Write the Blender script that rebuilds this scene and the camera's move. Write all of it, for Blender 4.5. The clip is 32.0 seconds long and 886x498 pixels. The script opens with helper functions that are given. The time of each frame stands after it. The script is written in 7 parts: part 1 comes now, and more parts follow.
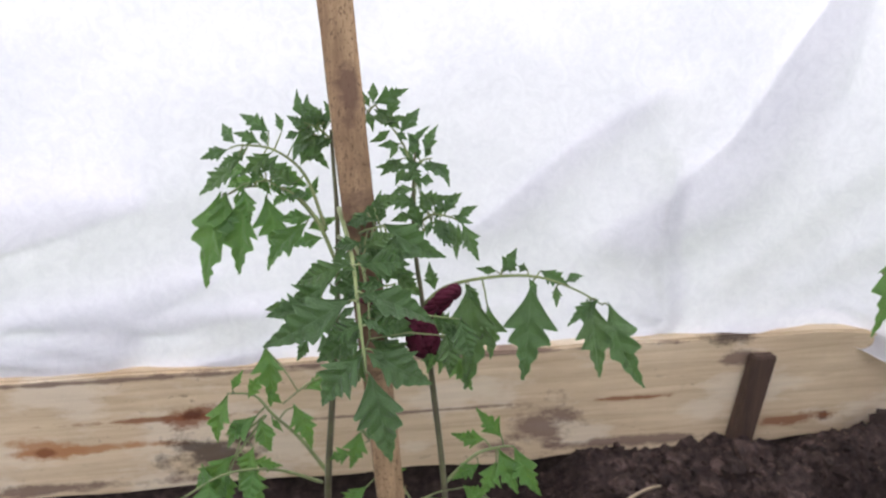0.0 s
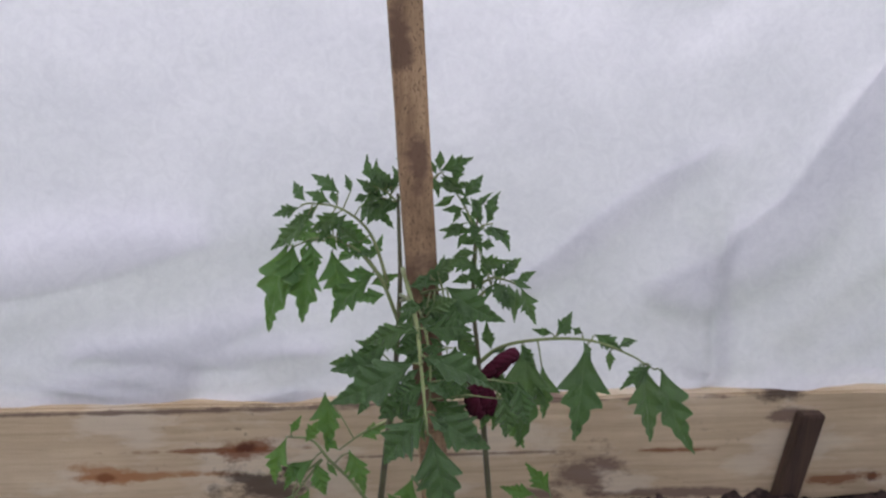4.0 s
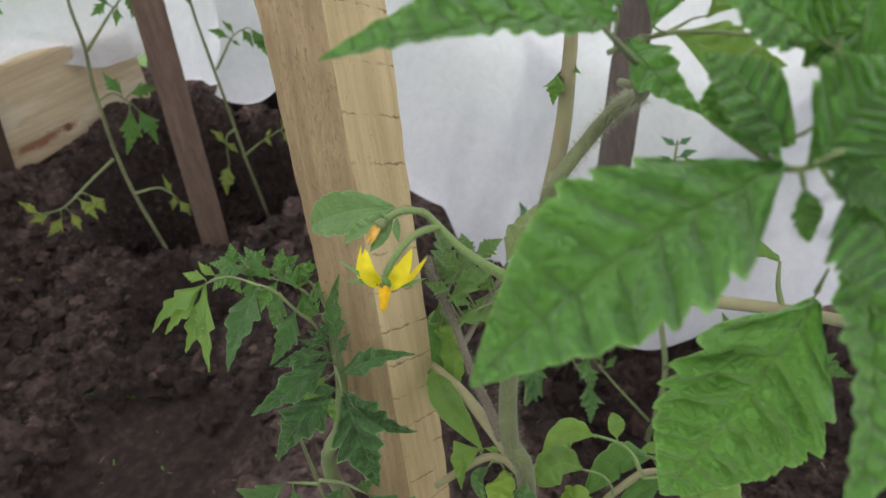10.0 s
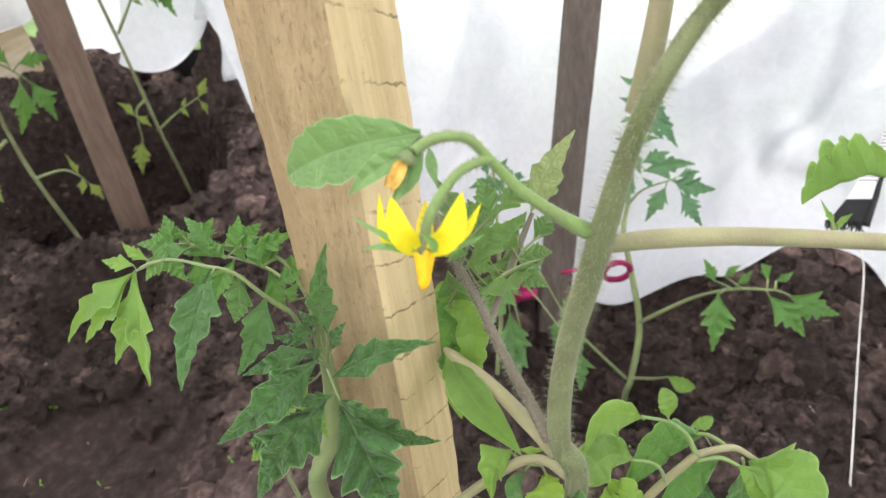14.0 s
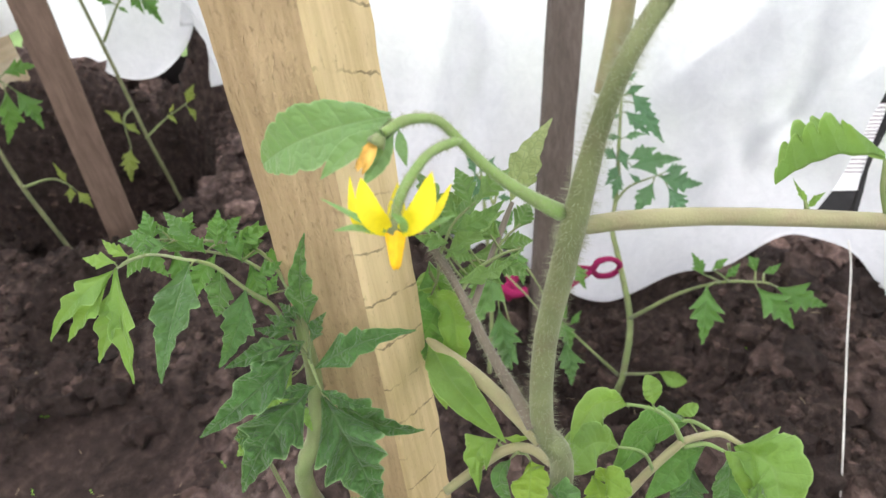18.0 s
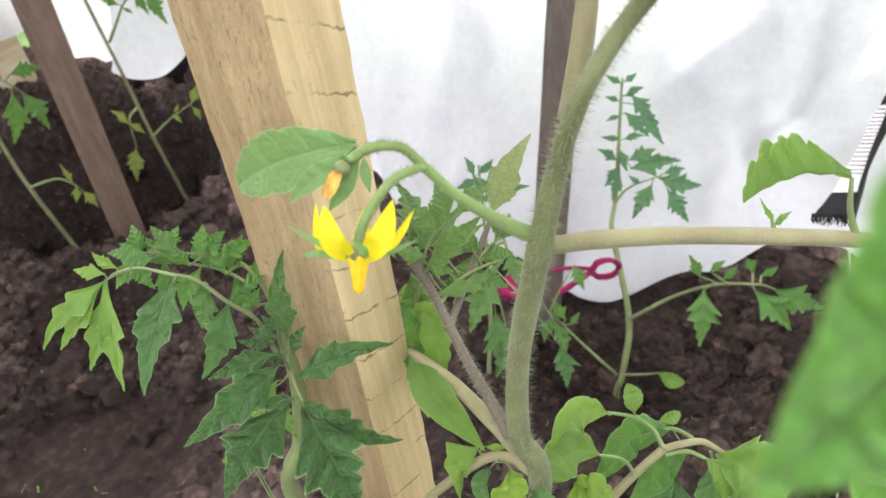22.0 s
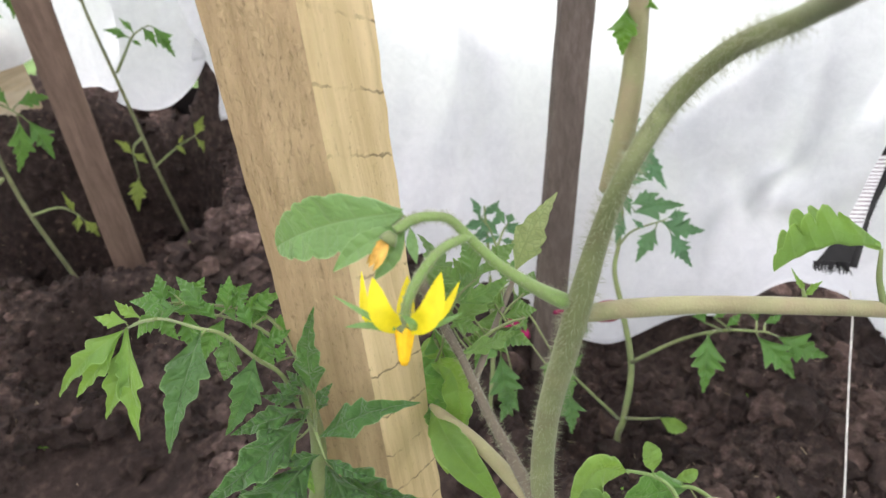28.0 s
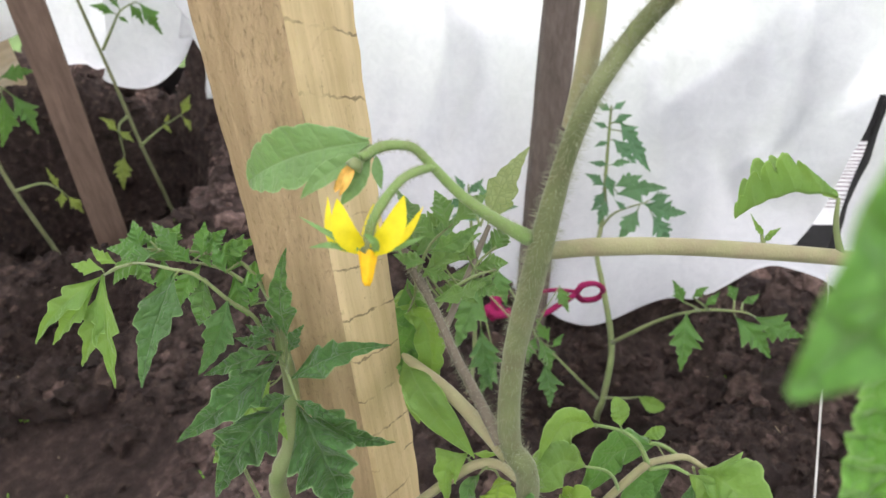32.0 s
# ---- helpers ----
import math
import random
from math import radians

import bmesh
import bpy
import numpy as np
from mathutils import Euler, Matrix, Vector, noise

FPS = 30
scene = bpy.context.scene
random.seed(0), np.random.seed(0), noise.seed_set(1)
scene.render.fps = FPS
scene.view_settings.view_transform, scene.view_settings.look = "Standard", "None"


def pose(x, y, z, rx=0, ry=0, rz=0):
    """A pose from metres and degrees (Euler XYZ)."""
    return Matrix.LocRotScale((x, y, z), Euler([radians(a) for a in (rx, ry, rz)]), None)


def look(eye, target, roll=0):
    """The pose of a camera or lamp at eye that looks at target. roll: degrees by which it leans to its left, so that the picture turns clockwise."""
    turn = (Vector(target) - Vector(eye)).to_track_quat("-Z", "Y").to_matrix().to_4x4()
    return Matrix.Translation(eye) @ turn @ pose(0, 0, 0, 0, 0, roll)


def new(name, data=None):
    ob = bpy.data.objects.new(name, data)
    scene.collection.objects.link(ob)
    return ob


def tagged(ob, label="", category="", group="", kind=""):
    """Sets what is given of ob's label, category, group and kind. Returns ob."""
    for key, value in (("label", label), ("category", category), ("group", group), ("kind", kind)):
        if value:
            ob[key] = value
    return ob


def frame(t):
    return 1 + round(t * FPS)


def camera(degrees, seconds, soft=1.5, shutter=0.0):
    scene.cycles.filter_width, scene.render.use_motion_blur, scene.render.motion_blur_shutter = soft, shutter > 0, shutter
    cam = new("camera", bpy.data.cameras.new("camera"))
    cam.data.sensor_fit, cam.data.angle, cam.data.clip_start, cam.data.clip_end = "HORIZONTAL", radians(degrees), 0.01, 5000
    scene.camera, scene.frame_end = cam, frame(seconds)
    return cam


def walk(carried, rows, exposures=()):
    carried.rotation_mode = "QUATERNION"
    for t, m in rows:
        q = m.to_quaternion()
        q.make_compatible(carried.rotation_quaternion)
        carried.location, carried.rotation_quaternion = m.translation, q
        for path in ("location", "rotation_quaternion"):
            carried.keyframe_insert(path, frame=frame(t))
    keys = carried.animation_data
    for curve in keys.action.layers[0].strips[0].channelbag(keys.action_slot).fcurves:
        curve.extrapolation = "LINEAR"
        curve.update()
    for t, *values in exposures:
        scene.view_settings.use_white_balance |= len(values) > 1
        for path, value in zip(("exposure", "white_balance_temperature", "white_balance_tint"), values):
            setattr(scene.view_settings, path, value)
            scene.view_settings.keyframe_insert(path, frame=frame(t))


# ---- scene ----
cam = camera(64.5, 32.0)
PATH = [
    (0, (-0.0188, -0.0513, 0.8554), (0.1622, 1.3742, 0.4251), -0.48),
    (0.5, (-0.0323, -0.0343, 0.8845), (0.0771, 1.3911, 0.4302), -0.76),
    (1, (-0.0395, -0.0378, 0.8921), (0.0903, 1.3985, 0.4797), -1.32),
    (1.5, (-0.0375, -0.0398, 0.8920), (0.1084, 1.4002, 0.4983), -2.07),
    (2, (-0.0469, -0.0475, 0.9164), (0.0397, 1.4081, 0.5649), -1.00),
    (2.5, (-0.0499, -0.0617, 0.9183), (-0.0058, 1.4022, 0.5944), -1.48),
    (4.5, (-0.0448, -0.0651, 0.9092), (0.0788, 1.3738, 0.5036), 0.90),
    (5, (-0.0309, -0.0823, 0.9122), (0.1062, 1.3556, 0.5076), -1.25),
    (5.5, (-0.0158, -0.1211, 0.9078), (0.2074, 1.3091, 0.5144), 0.99),
    (6, (-0.0169, -0.1613, 0.9089), (0.2263, 1.2684, 0.5259), -0.07),
    (6.5, (-0.0171, -0.2218, 0.9147), (0.2800, 1.2006, 0.5426), -2.13),
    (7, (-0.0052, -0.2910, 0.9151), (0.4582, 1.0884, 0.5512), -4.54),
    (7.5, (-0.0051, -0.3408, 0.9096), (0.5741, 0.9837, 0.5095), -4.03),
    (8, (0.0139, -0.4044, 0.9015), (0.7089, 0.8478, 0.4553), -5.74),
    (8.5, (0.0222, -0.4342, 0.8845), (0.8364, 0.7251, 0.3917), -5.81),
    (9, (0.0728, -0.4776, 0.8453), (0.9606, 0.6004, 0.2978), -6.65),
    (9.2, (0.0948, -0.5106, 0.8434), (1.0414, 0.5037, 0.2729), -6.12),
    (9.5, (0.1169, -0.5404, 0.8397), (1.1256, 0.3454, 0.1704), -5.60),
    (9.7, (0.1290, -0.5487, 0.8293), (1.1343, 0.2639, 0.0682), -6.08),
    (10, (0.1341, -0.5616, 0.8274), (1.0925, 0.1713, -0.0639), -6.34),
    (10.5, (0.1390, -0.5597, 0.8297), (1.0579, 0.0986, -0.1564), -4.12),
    (11, (0.1398, -0.5178, 0.7895), (1.0574, 0.1242, -0.2084), -4.51),
    (11.5, (0.1631, -0.4945, 0.7715), (1.1044, 0.1120, -0.2266), -5.16),
    (12, (0.1701, -0.4995, 0.7713), (1.1629, 0.0502, -0.2097), -3.26),
    (12.5, (0.1692, -0.4891, 0.7660), (1.1571, 0.0727, -0.2131), -4.41),
    (13, (0.1702, -0.4891, 0.7660), (1.1539, 0.0887, -0.2080), -5.74),
    (13.5, (0.1712, -0.4922, 0.7678), (1.1594, 0.0911, -0.1983), -6.21),
    (14, (0.1701, -0.4906, 0.7729), (1.1648, 0.0944, -0.1854), -6.39),
    (14.5, (0.1711, -0.4885, 0.7720), (1.1729, 0.1081, -0.1716), -6.62),
    (15, (0.1721, -0.4895, 0.7720), (1.1784, 0.1133, -0.1629), -6.99),
    (15.5, (0.1691, -0.4945, 0.7716), (1.1782, 0.1023, -0.1642), -7.21),
    (17.5, (0.1681, -0.4955, 0.7715), (1.1769, 0.0834, -0.1757), -6.99),
    (18, (0.1682, -0.4973, 0.7684), (1.1744, 0.0777, -0.1840), -7.12),
    (18.5, (0.1701, -0.5014, 0.7701), (1.1757, 0.0718, -0.1839), -6.43),
    (19, (0.1712, -0.5034, 0.7690), (1.1741, 0.0702, -0.1876), -7.13),
    (19.5, (0.1671, -0.5076, 0.7716), (1.1636, 0.0709, -0.1888), -6.92),
    (20, (0.1681, -0.5066, 0.7727), (1.1596, 0.0795, -0.1882), -7.39),
    (20.5, (0.1711, -0.5095, 0.7706), (1.1553, 0.0804, -0.1956), -8.18),
    (21, (0.1691, -0.5086, 0.7716), (1.1515, 0.0796, -0.1974), -7.69),
    (21.5, (0.1730, -0.5078, 0.7747), (1.1592, 0.0801, -0.1906), -7.89),
    (22, (0.1740, -0.5089, 0.7767), (1.1664, 0.0805, -0.1812), -7.67),
    (22.5, (0.1720, -0.5011, 0.7792), (1.1697, 0.0917, -0.1711), -7.35),
    (23, (0.1751, -0.5056, 0.7729), (1.1734, 0.0877, -0.1764), -7.74),
    (23.5, (0.1791, -0.5067, 0.7739), (1.1841, 0.0848, -0.1695), -6.64),
    (24, (0.1770, -0.5048, 0.7750), (1.1977, 0.0799, -0.1559), -5.85),
    (24.5, (0.1762, -0.4972, 0.7665), (1.2020, 0.0828, -0.1616), -5.06),
    (25, (0.1741, -0.5045, 0.7710), (1.1998, 0.0718, -0.1595), -5.38),
    (25.5, (0.1810, -0.5100, 0.7777), (1.2047, 0.0644, -0.1561), -5.19),
    (27.5, (0.1719, -0.5013, 0.7832), (1.2012, 0.0761, -0.1426), -5.57),
    (28, (0.1739, -0.4946, 0.7867), (1.2118, 0.0966, -0.1206), -5.79),
    (28.5, (0.1779, -0.4962, 0.7816), (1.2215, 0.0976, -0.1175), -5.77),
    (29, (0.1770, -0.4980, 0.7785), (1.2219, 0.0906, -0.1224), -5.89),
    (29.5, (0.1720, -0.5019, 0.7761), (1.2169, 0.0766, -0.1314), -5.23),
    (30, (0.1689, -0.4993, 0.7823), (1.2170, 0.0740, -0.1249), -4.55),
    (30.5, (0.1700, -0.5031, 0.7790), (1.2188, 0.0658, -0.1300), -4.67),
    (31, (0.1699, -0.5032, 0.7810), (1.2179, 0.0664, -0.1286), -4.57),
    (31.5, (0.1680, -0.5060, 0.7778), (1.2115, 0.0632, -0.1372), -4.58),
    (32, (0.1630, -0.5068, 0.7756), (1.2010, 0.0593, -0.1474), -4.30),
]
EXPOSURES = [(0, 1.77, 6350, 23), (0.5, 1.66, 6300, 23), (1, 1.43, 6250, 24), (2, 1.22, 6200, 26), (2.5, 1.17, 6200, 26), (5, 1.04, 6200, 26), (7, 1.04, 6200, 27), (9.3, 1.24, 6250, 23), (10, 1.35, 6500, 14), (10.5, 1.6, 6550, 13), (11.5, 2.05, 6600, 14), (13, 2.27, 6600, 14), (15, 2.28, 6600, 14), (18, 2.25, 6600, 14), (25.5, 2.25, 6600, 15), (28, 2.09, 6600, 15), (32, 2.04, 6600, 15)]
walk(cam, [(t, look(eye, target, roll)) for t, eye, target, roll in PATH], EXPOSURES)
cam.data.dof.use_dof, cam.data.dof.focus_distance, cam.data.dof.aperture_fstop = True, 0.30, 20.0

# ---- world, sun and light ----
world = bpy.data.worlds.new("sky")
scene.world = world
world.use_nodes = True
wn, wl = world.node_tree.nodes, world.node_tree.links
wn.clear()
w_out, w_bg, w_sky = wn.new("ShaderNodeOutputWorld"), wn.new("ShaderNodeBackground"), wn.new("ShaderNodeTexSky")
w_sky.sky_type, w_sky.sun_disc = "NISHITA", False
SUN_WAY = Vector((0.14, 0.02, 1.0)).normalized()
w_sky.sun_elevation = math.asin(SUN_WAY.z)
w_sky.sun_rotation = math.atan2(SUN_WAY.x, SUN_WAY.y)
w_sky.dust_density, w_sky.air_density = 2.5, 1.0
w_bg.inputs["Strength"].default_value = 0.165
w_hsv = wn.new("ShaderNodeHueSaturation")
w_hsv.inputs["Saturation"].default_value = 0.18
wl.new(w_sky.outputs["Color"], w_hsv.inputs["Color"])
wl.new(w_hsv.outputs["Color"], w_bg.inputs["Color"])
wl.new(w_bg.outputs["Background"], w_out.inputs["Surface"])
sun_data = bpy.data.lights.new("sun", "SUN")
sun_data.energy, sun_data.angle, sun_data.color = 1.2, radians(30), (1.0, 0.98, 0.95)
sun = new("sun", sun_data)
sun.matrix_world = look((0, 1, 5), Vector((0, 1, 5)) - SUN_WAY)


# ---- materials ----
def material(name, build, rough=0.7):
    """A node material; build(nodes, links, shader) wires it up."""
    m = bpy.data.materials.new(name)
    m.use_nodes = True
    n, l = m.node_tree.nodes, m.node_tree.links
    s = n["Principled BSDF"]
    s.inputs["Roughness"].default_value = rough
    s.inputs["Specular IOR Level"].default_value = 0.3
    build(n, l, s)
    return m


def coords(n, l, scale=(1, 1, 1), kind="Object"):
    c, mp = n.new("ShaderNodeTexCoord"), n.new("ShaderNodeMapping")
    mp.inputs["Scale"].default_value = scale
    l.new(c.outputs[kind], mp.inputs["Vector"])
    return mp.outputs["Vector"]


def noise_tex(n, l, vec, scale, detail=4, rough=0.6, distort=0.0):
    t = n.new("ShaderNodeTexNoise")
    t.inputs["Scale"].default_value, t.inputs["Detail"].default_value = scale, detail
    t.inputs["Roughness"].default_value, t.inputs["Distortion"].default_value = rough, distort
    l.new(vec, t.inputs["Vector"])
    return t.outputs["Fac"]


def ramp(n, l, fac, *stops):
    r = n.new("ShaderNodeValToRGB")
    e = r.color_ramp.elements
    while len(e) < len(stops):
        e.new(0.5)
    for el, (p, c) in zip(e, stops):
        el.position, el.color = p, (*c, 1) if len(c) == 3 else c
    l.new(fac, r.inputs["Fac"])
    return r.outputs["Color"]


def mix(n, l, fac, a, b, blend="MIX"):
    m = n.new("ShaderNodeMix")
    m.data_type, m.blend_type = "RGBA", blend
    for sock, v in ((m.inputs[0], fac), (m.inputs[6], a), (m.inputs[7], b)):
        if hasattr(v, "links"):
            l.new(v, sock)
        elif isinstance(v, tuple):
            sock.default_value = (*v, 1)
        else:
            sock.default_value = v
    return m.outputs[2]


def calc(n, l, op, a, b=0.0, c=0.0):
    m = n.new("ShaderNodeMath")
    m.operation = op
    for sock, v in zip(m.inputs, (a, b, c)):
        if hasattr(v, "links"):
            l.new(v, sock)
        else:
            sock.default_value = v
    return m.outputs[0]


def bump(n, l, shader, height, strength, dist):
    b = n.new("ShaderNodeBump")
    b.inputs["Strength"].default_value, b.inputs["Distance"].default_value = strength, dist
    l.new(height, b.inputs["Height"])
    l.new(b.outputs["Normal"], shader.inputs["Normal"])


def cloth_build(n, l, s):
    v = coords(n, l)
    fine = noise_tex(n, l, v, 900, 2)
    # pressed fibres in uneven clouds, with thin and thick patches
    fibre = noise_tex(n, l, coords(n, l, (130, 130, 190)), 1.0, 5, 0.7, 1.2)
    cloud = noise_tex(n, l, v, 34, 5, 0.62, 1.6)
    blotch = noise_tex(n, l, coords(n, l, (1, 1, 1.5)), 6, 5)
    base = ramp(n, l, blotch, (0.25, (0.71, 0.72, 0.745)), (0.7, (0.825, 0.83, 0.845)))
    col = mix(n, l, 0.16, base, ramp(n, l, fibre, (0.3, (0.60, 0.61, 0.63)), (0.7, (0.97, 0.97, 0.98))))
    col = mix(n, l, 0.16, col, ramp(n, l, cloud, (0.32, (0.58, 0.585, 0.60)), (0.62, (0.95, 0.95, 0.955))))
    l.new(col, s.inputs["Base Color"])
    s.inputs["Roughness"].default_value = 0.9
    s.inputs["Specular IOR Level"].default_value = 0.08
    tr, mx = n.new("ShaderNodeBsdfTranslucent"), n.new("ShaderNodeMixShader")
    l.new(col, tr.inputs["Color"])
    mx.inputs[0].default_value = 0.55
    l.new(s.outputs["BSDF"], mx.inputs[1])
    l.new(tr.outputs["BSDF"], mx.inputs[2])
    l.new(mx.outputs[0], n["Material Output"].inputs["Surface"])
    bump(n, l, s, mix(n, l, 0.5, fine, noise_tex(n, l, v, 35, 3)), 0.25, 0.004)


CLOTH = material("white_nonwoven_cloth", cloth_build)


def soil_build(n, l, s):
    v = coords(n, l)
    big, mid, fine = noise_tex(n, l, v, 5, 4), noise_tex(n, l, v, 60, 5), noise_tex(n, l, v, 420, 3)
    col = ramp(n, l, mid, (0.34, (0.034, 0.0222, 0.0194)), (0.52, (0.082, 0.0545, 0.0472)), (0.72, (0.185, 0.130, 0.113)))
    col = mix(n, l, 0.35, col, ramp(n, l, big, (0.35, (0.028, 0.0190, 0.0168)), (0.7, (0.110, 0.079, 0.068))))
    speck = ramp(n, l, fine, (0.70, (0, 0, 0)), (0.78, (1, 1, 1)))
    col = mix(n, l, mix(n, l, 0.25, (0.0, 0.0, 0.0), speck), col, (0.22, 0.19, 0.16))
    # watered soil stays dark and damp round the plants, with the hollows' shade painted in
    edge = calc(n, l, "MULTIPLY", calc(n, l, "SUBTRACT", noise_tex(n, l, v, 16, 5), 0.5), 0.9)
    for x, y, r, dry in ((0.915, 0.70, 0.30, False), (0.06, 0.84, 0.42, False), (0.39, 0.20, 0.20, False), (0.62, 0.43, 0.13, False), (0.80, -0.33, 0.16, False), (0.47, 0.02, 0.13, True), (0.34, -0.06, 0.13, True), (0.98, 0.42, 0.13, True)):
        off = n.new("ShaderNodeMapping")
        l.new(v, off.inputs["Vector"])
        off.inputs["Location"].default_value = (-x / r, -y / r, 0)
        off.inputs["Scale"].default_value = (1 / r, 1 / r, 0)
        d = n.new("ShaderNodeVectorMath")
        d.operation = "LENGTH"
        l.new(off.outputs["Vector"], d.inputs[0])
        tone_mask = calc(n, l, "MINIMUM", calc(n, l, "MAXIMUM", calc(n, l, "MULTIPLY", calc(n, l, "SUBTRACT", 1.0, calc(n, l, "ADD", d.outputs["Value"], edge)), 4.0), 0.0), 1.0)
        # and pale, dried and crumbled on two spots between them
        col = mix(n, l, tone_mask, col, mix(n, l, 1.0, col, (1.9, 1.95, 2.0) if dry else (0.60, 0.57, 0.56), "MULTIPLY"))
    l.new(col, s.inputs["Base Color"])
    s.inputs["Roughness"].default_value = 0.95
    bump(n, l, s, mix(n, l, 0.35, mid, fine), 1.0, 0.02)


SOIL = material("dark_crumbly_soil", soil_build)


def clod_build(n, l, s):
    soil_build(n, l, s)
    g = n.new("ShaderNodeNewGeometry")
    old = s.inputs["Base Color"].links[0].from_socket
    l.new(mix(n, l, 1.0, old, ramp(n, l, g.outputs["Random Per Island"], (0, (0.5, 0.48, 0.48)), (0.75, (1.20, 1.16, 1.14)), (1, (1.95, 1.88, 1.84))), "MULTIPLY"), s.inputs["Base Color"])


CLOD = material("soil_clods", clod_build)


def wood(name, pale, dark, axis, grain=1.0, stains=(), saw=False, rough=0.8, weather=0.3, flecks=0.25, relief=1.0, spots=0.0):
    """Sawn wood with its grain along an axis (0, 1, 2); stains, or shade painted as one: (x, y, z, radius, colour)."""
    def build(n, l, s):
        sc = [170 * grain] * 3
        sc[axis] = 7 * grain
        v = coords(n, l, tuple(sc))
        fib = noise_tex(n, l, v, 1.0, 5, 0.65, 0.6)
        sc2 = [28 * grain] * 3
        sc2[axis] = 2.2
        rings = noise_tex(n, l, coords(n, l, tuple(sc2)), 1.0, 3, 0.5, 1.5)
        p = coords(n, l)
        blot = noise_tex(n, l, p, 14, 5)
        fine = noise_tex(n, l, p, 320, 3)
        col = ramp(n, l, rings, (0.3, dark), (0.55, tuple((a + b) / 2 for a, b in zip(pale, dark))), (0.7, pale))
        col = mix(n, l, 0.5, col, ramp(n, l, fib, (0.33, tuple(0.85 * a for a in dark)), (0.62, pale)))
        col = mix(n, l, mix(n, l, weather, (0.0, 0.0, 0.0), ramp(n, l, blot, (0.45, (0, 0, 0)), (0.75, (1, 1, 1)))), col, tuple(0.55 * a for a in dark))
        col = mix(n, l, ramp(n, l, fine, (0.66, (0, 0, 0)), (0.76, (0.55, 0.55, 0.55))), col, tuple(0.5 * a for a in dark))
        sc3 = [620 * grain] * 3
        sc3[axis] = 230 * grain
        fleck = ramp(n, l, noise_tex(n, l, coords(n, l, tuple(sc3)), 1.0, 3, 0.6), (0.64 - 0.12 * flecks, (0, 0, 0)), (0.74 - 0.12 * flecks, (1, 1, 1)))
        col = mix(n, l, mix(n, l, flecks, (0.0, 0.0, 0.0), fleck), col, tuple(0.32 * a for a in dark))
        height = mix(n, l, mix(n, l, 0.6, (0.0, 0.0, 0.0), fleck), mix(n, l, 0.5, fib, fine), (0.0, 0.0, 0.0))
        if relief >= 1.0 and flecks > 0.3 and axis == 2 and not stains:
            pit = noise_tex(n, l, coords(n, l, (420, 420, 150)), 1.0, 4, 0.7, 0.8)
            height = mix(n, l, 0.5, height, pit)
            col = mix(n, l, ramp(n, l, pit, (0.56, (0, 0, 0)), (0.72, (0.55, 0.55, 0.55))), col, tuple(0.55 * a for a in dark))
        if spots:
            # scattered mildew dots, and bleached patches between them
            dot = ramp(n, l, noise_tex(n, l, coords(n, l, (60, 60, 85)), 1.0, 3, 0.55), (0.655, (0, 0, 0)), (0.70, (1, 1, 1)))
            zone = ramp(n, l, noise_tex(n, l, p, 5, 3), (0.42, (0, 0, 0)), (0.62, (1, 1, 1)))
            col = mix(n, l, calc(n, l, "MULTIPLY", calc(n, l, "MULTIPLY", dot, zone), spots), col, (0.10, 0.062, 0.045))
            pale_patch = ramp(n, l, noise_tex(n, l, coords(n, l, (5, 5, 13)), 1.0, 5, 0.6), (0.52, (0, 0, 0)), (0.60, (1, 1, 1)))
            col = mix(n, l, calc(n, l, "MULTIPLY", pale_patch, 0.45), col, (0.76, 0.69, 0.55))
        if saw:
            # slanting marks of the saw blade, unevenly deep
            sep = n.new("ShaderNodeSeparateXYZ")
            l.new(p, sep.inputs[0])
            wob = calc(n, l, "MULTIPLY", noise_tex(n, l, p, 160, 4), 0.006)
            pos = calc(n, l, "ADD", calc(n, l, "ADD", sep.outputs[2], calc(n, l, "MULTIPLY", sep.outputs[0], 0.5)), wob)
            fr = calc(n, l, "FRACT", calc(n, l, "DIVIDE", pos, 0.0245))
            line = calc(n, l, "LESS_THAN", calc(n, l, "ABSOLUTE", calc(n, l, "SUBTRACT", fr, 0.5)), 0.022)
            line = calc(n, l, "MULTIPLY", line, ramp(n, l, noise_tex(n, l, p, 70, 2), (0.44, (0.05, 0.05, 0.05)), (0.58, (1, 1, 1))))
            col = mix(n, l, calc(n, l, "MULTIPLY", line, 0.6), col, (0.05, 0.032, 0.018))
            height = mix(n, l, line, height, (0.0, 0.0, 0.0))
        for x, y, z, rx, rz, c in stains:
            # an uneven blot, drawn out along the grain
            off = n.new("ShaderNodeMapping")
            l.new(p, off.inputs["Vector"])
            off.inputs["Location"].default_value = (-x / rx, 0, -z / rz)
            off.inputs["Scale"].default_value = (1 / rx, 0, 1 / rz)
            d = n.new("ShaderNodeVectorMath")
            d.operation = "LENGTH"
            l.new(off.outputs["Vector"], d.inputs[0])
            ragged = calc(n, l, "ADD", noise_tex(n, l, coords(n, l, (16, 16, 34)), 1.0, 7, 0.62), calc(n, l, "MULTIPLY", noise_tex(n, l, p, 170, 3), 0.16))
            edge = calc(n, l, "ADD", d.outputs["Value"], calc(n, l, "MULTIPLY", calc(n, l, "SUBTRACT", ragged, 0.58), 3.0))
            blot_mask = calc(n, l, "MULTIPLY", calc(n, l, "MINIMUM", calc(n, l, "MAXIMUM", calc(n, l, "MULTIPLY", calc(n, l, "SUBTRACT", 1.0, edge), 1.8), 0.0), 1.0), 0.85)
            col = mix(n, l, blot_mask, col, c)
        l.new(col, s.inputs["Base Color"])
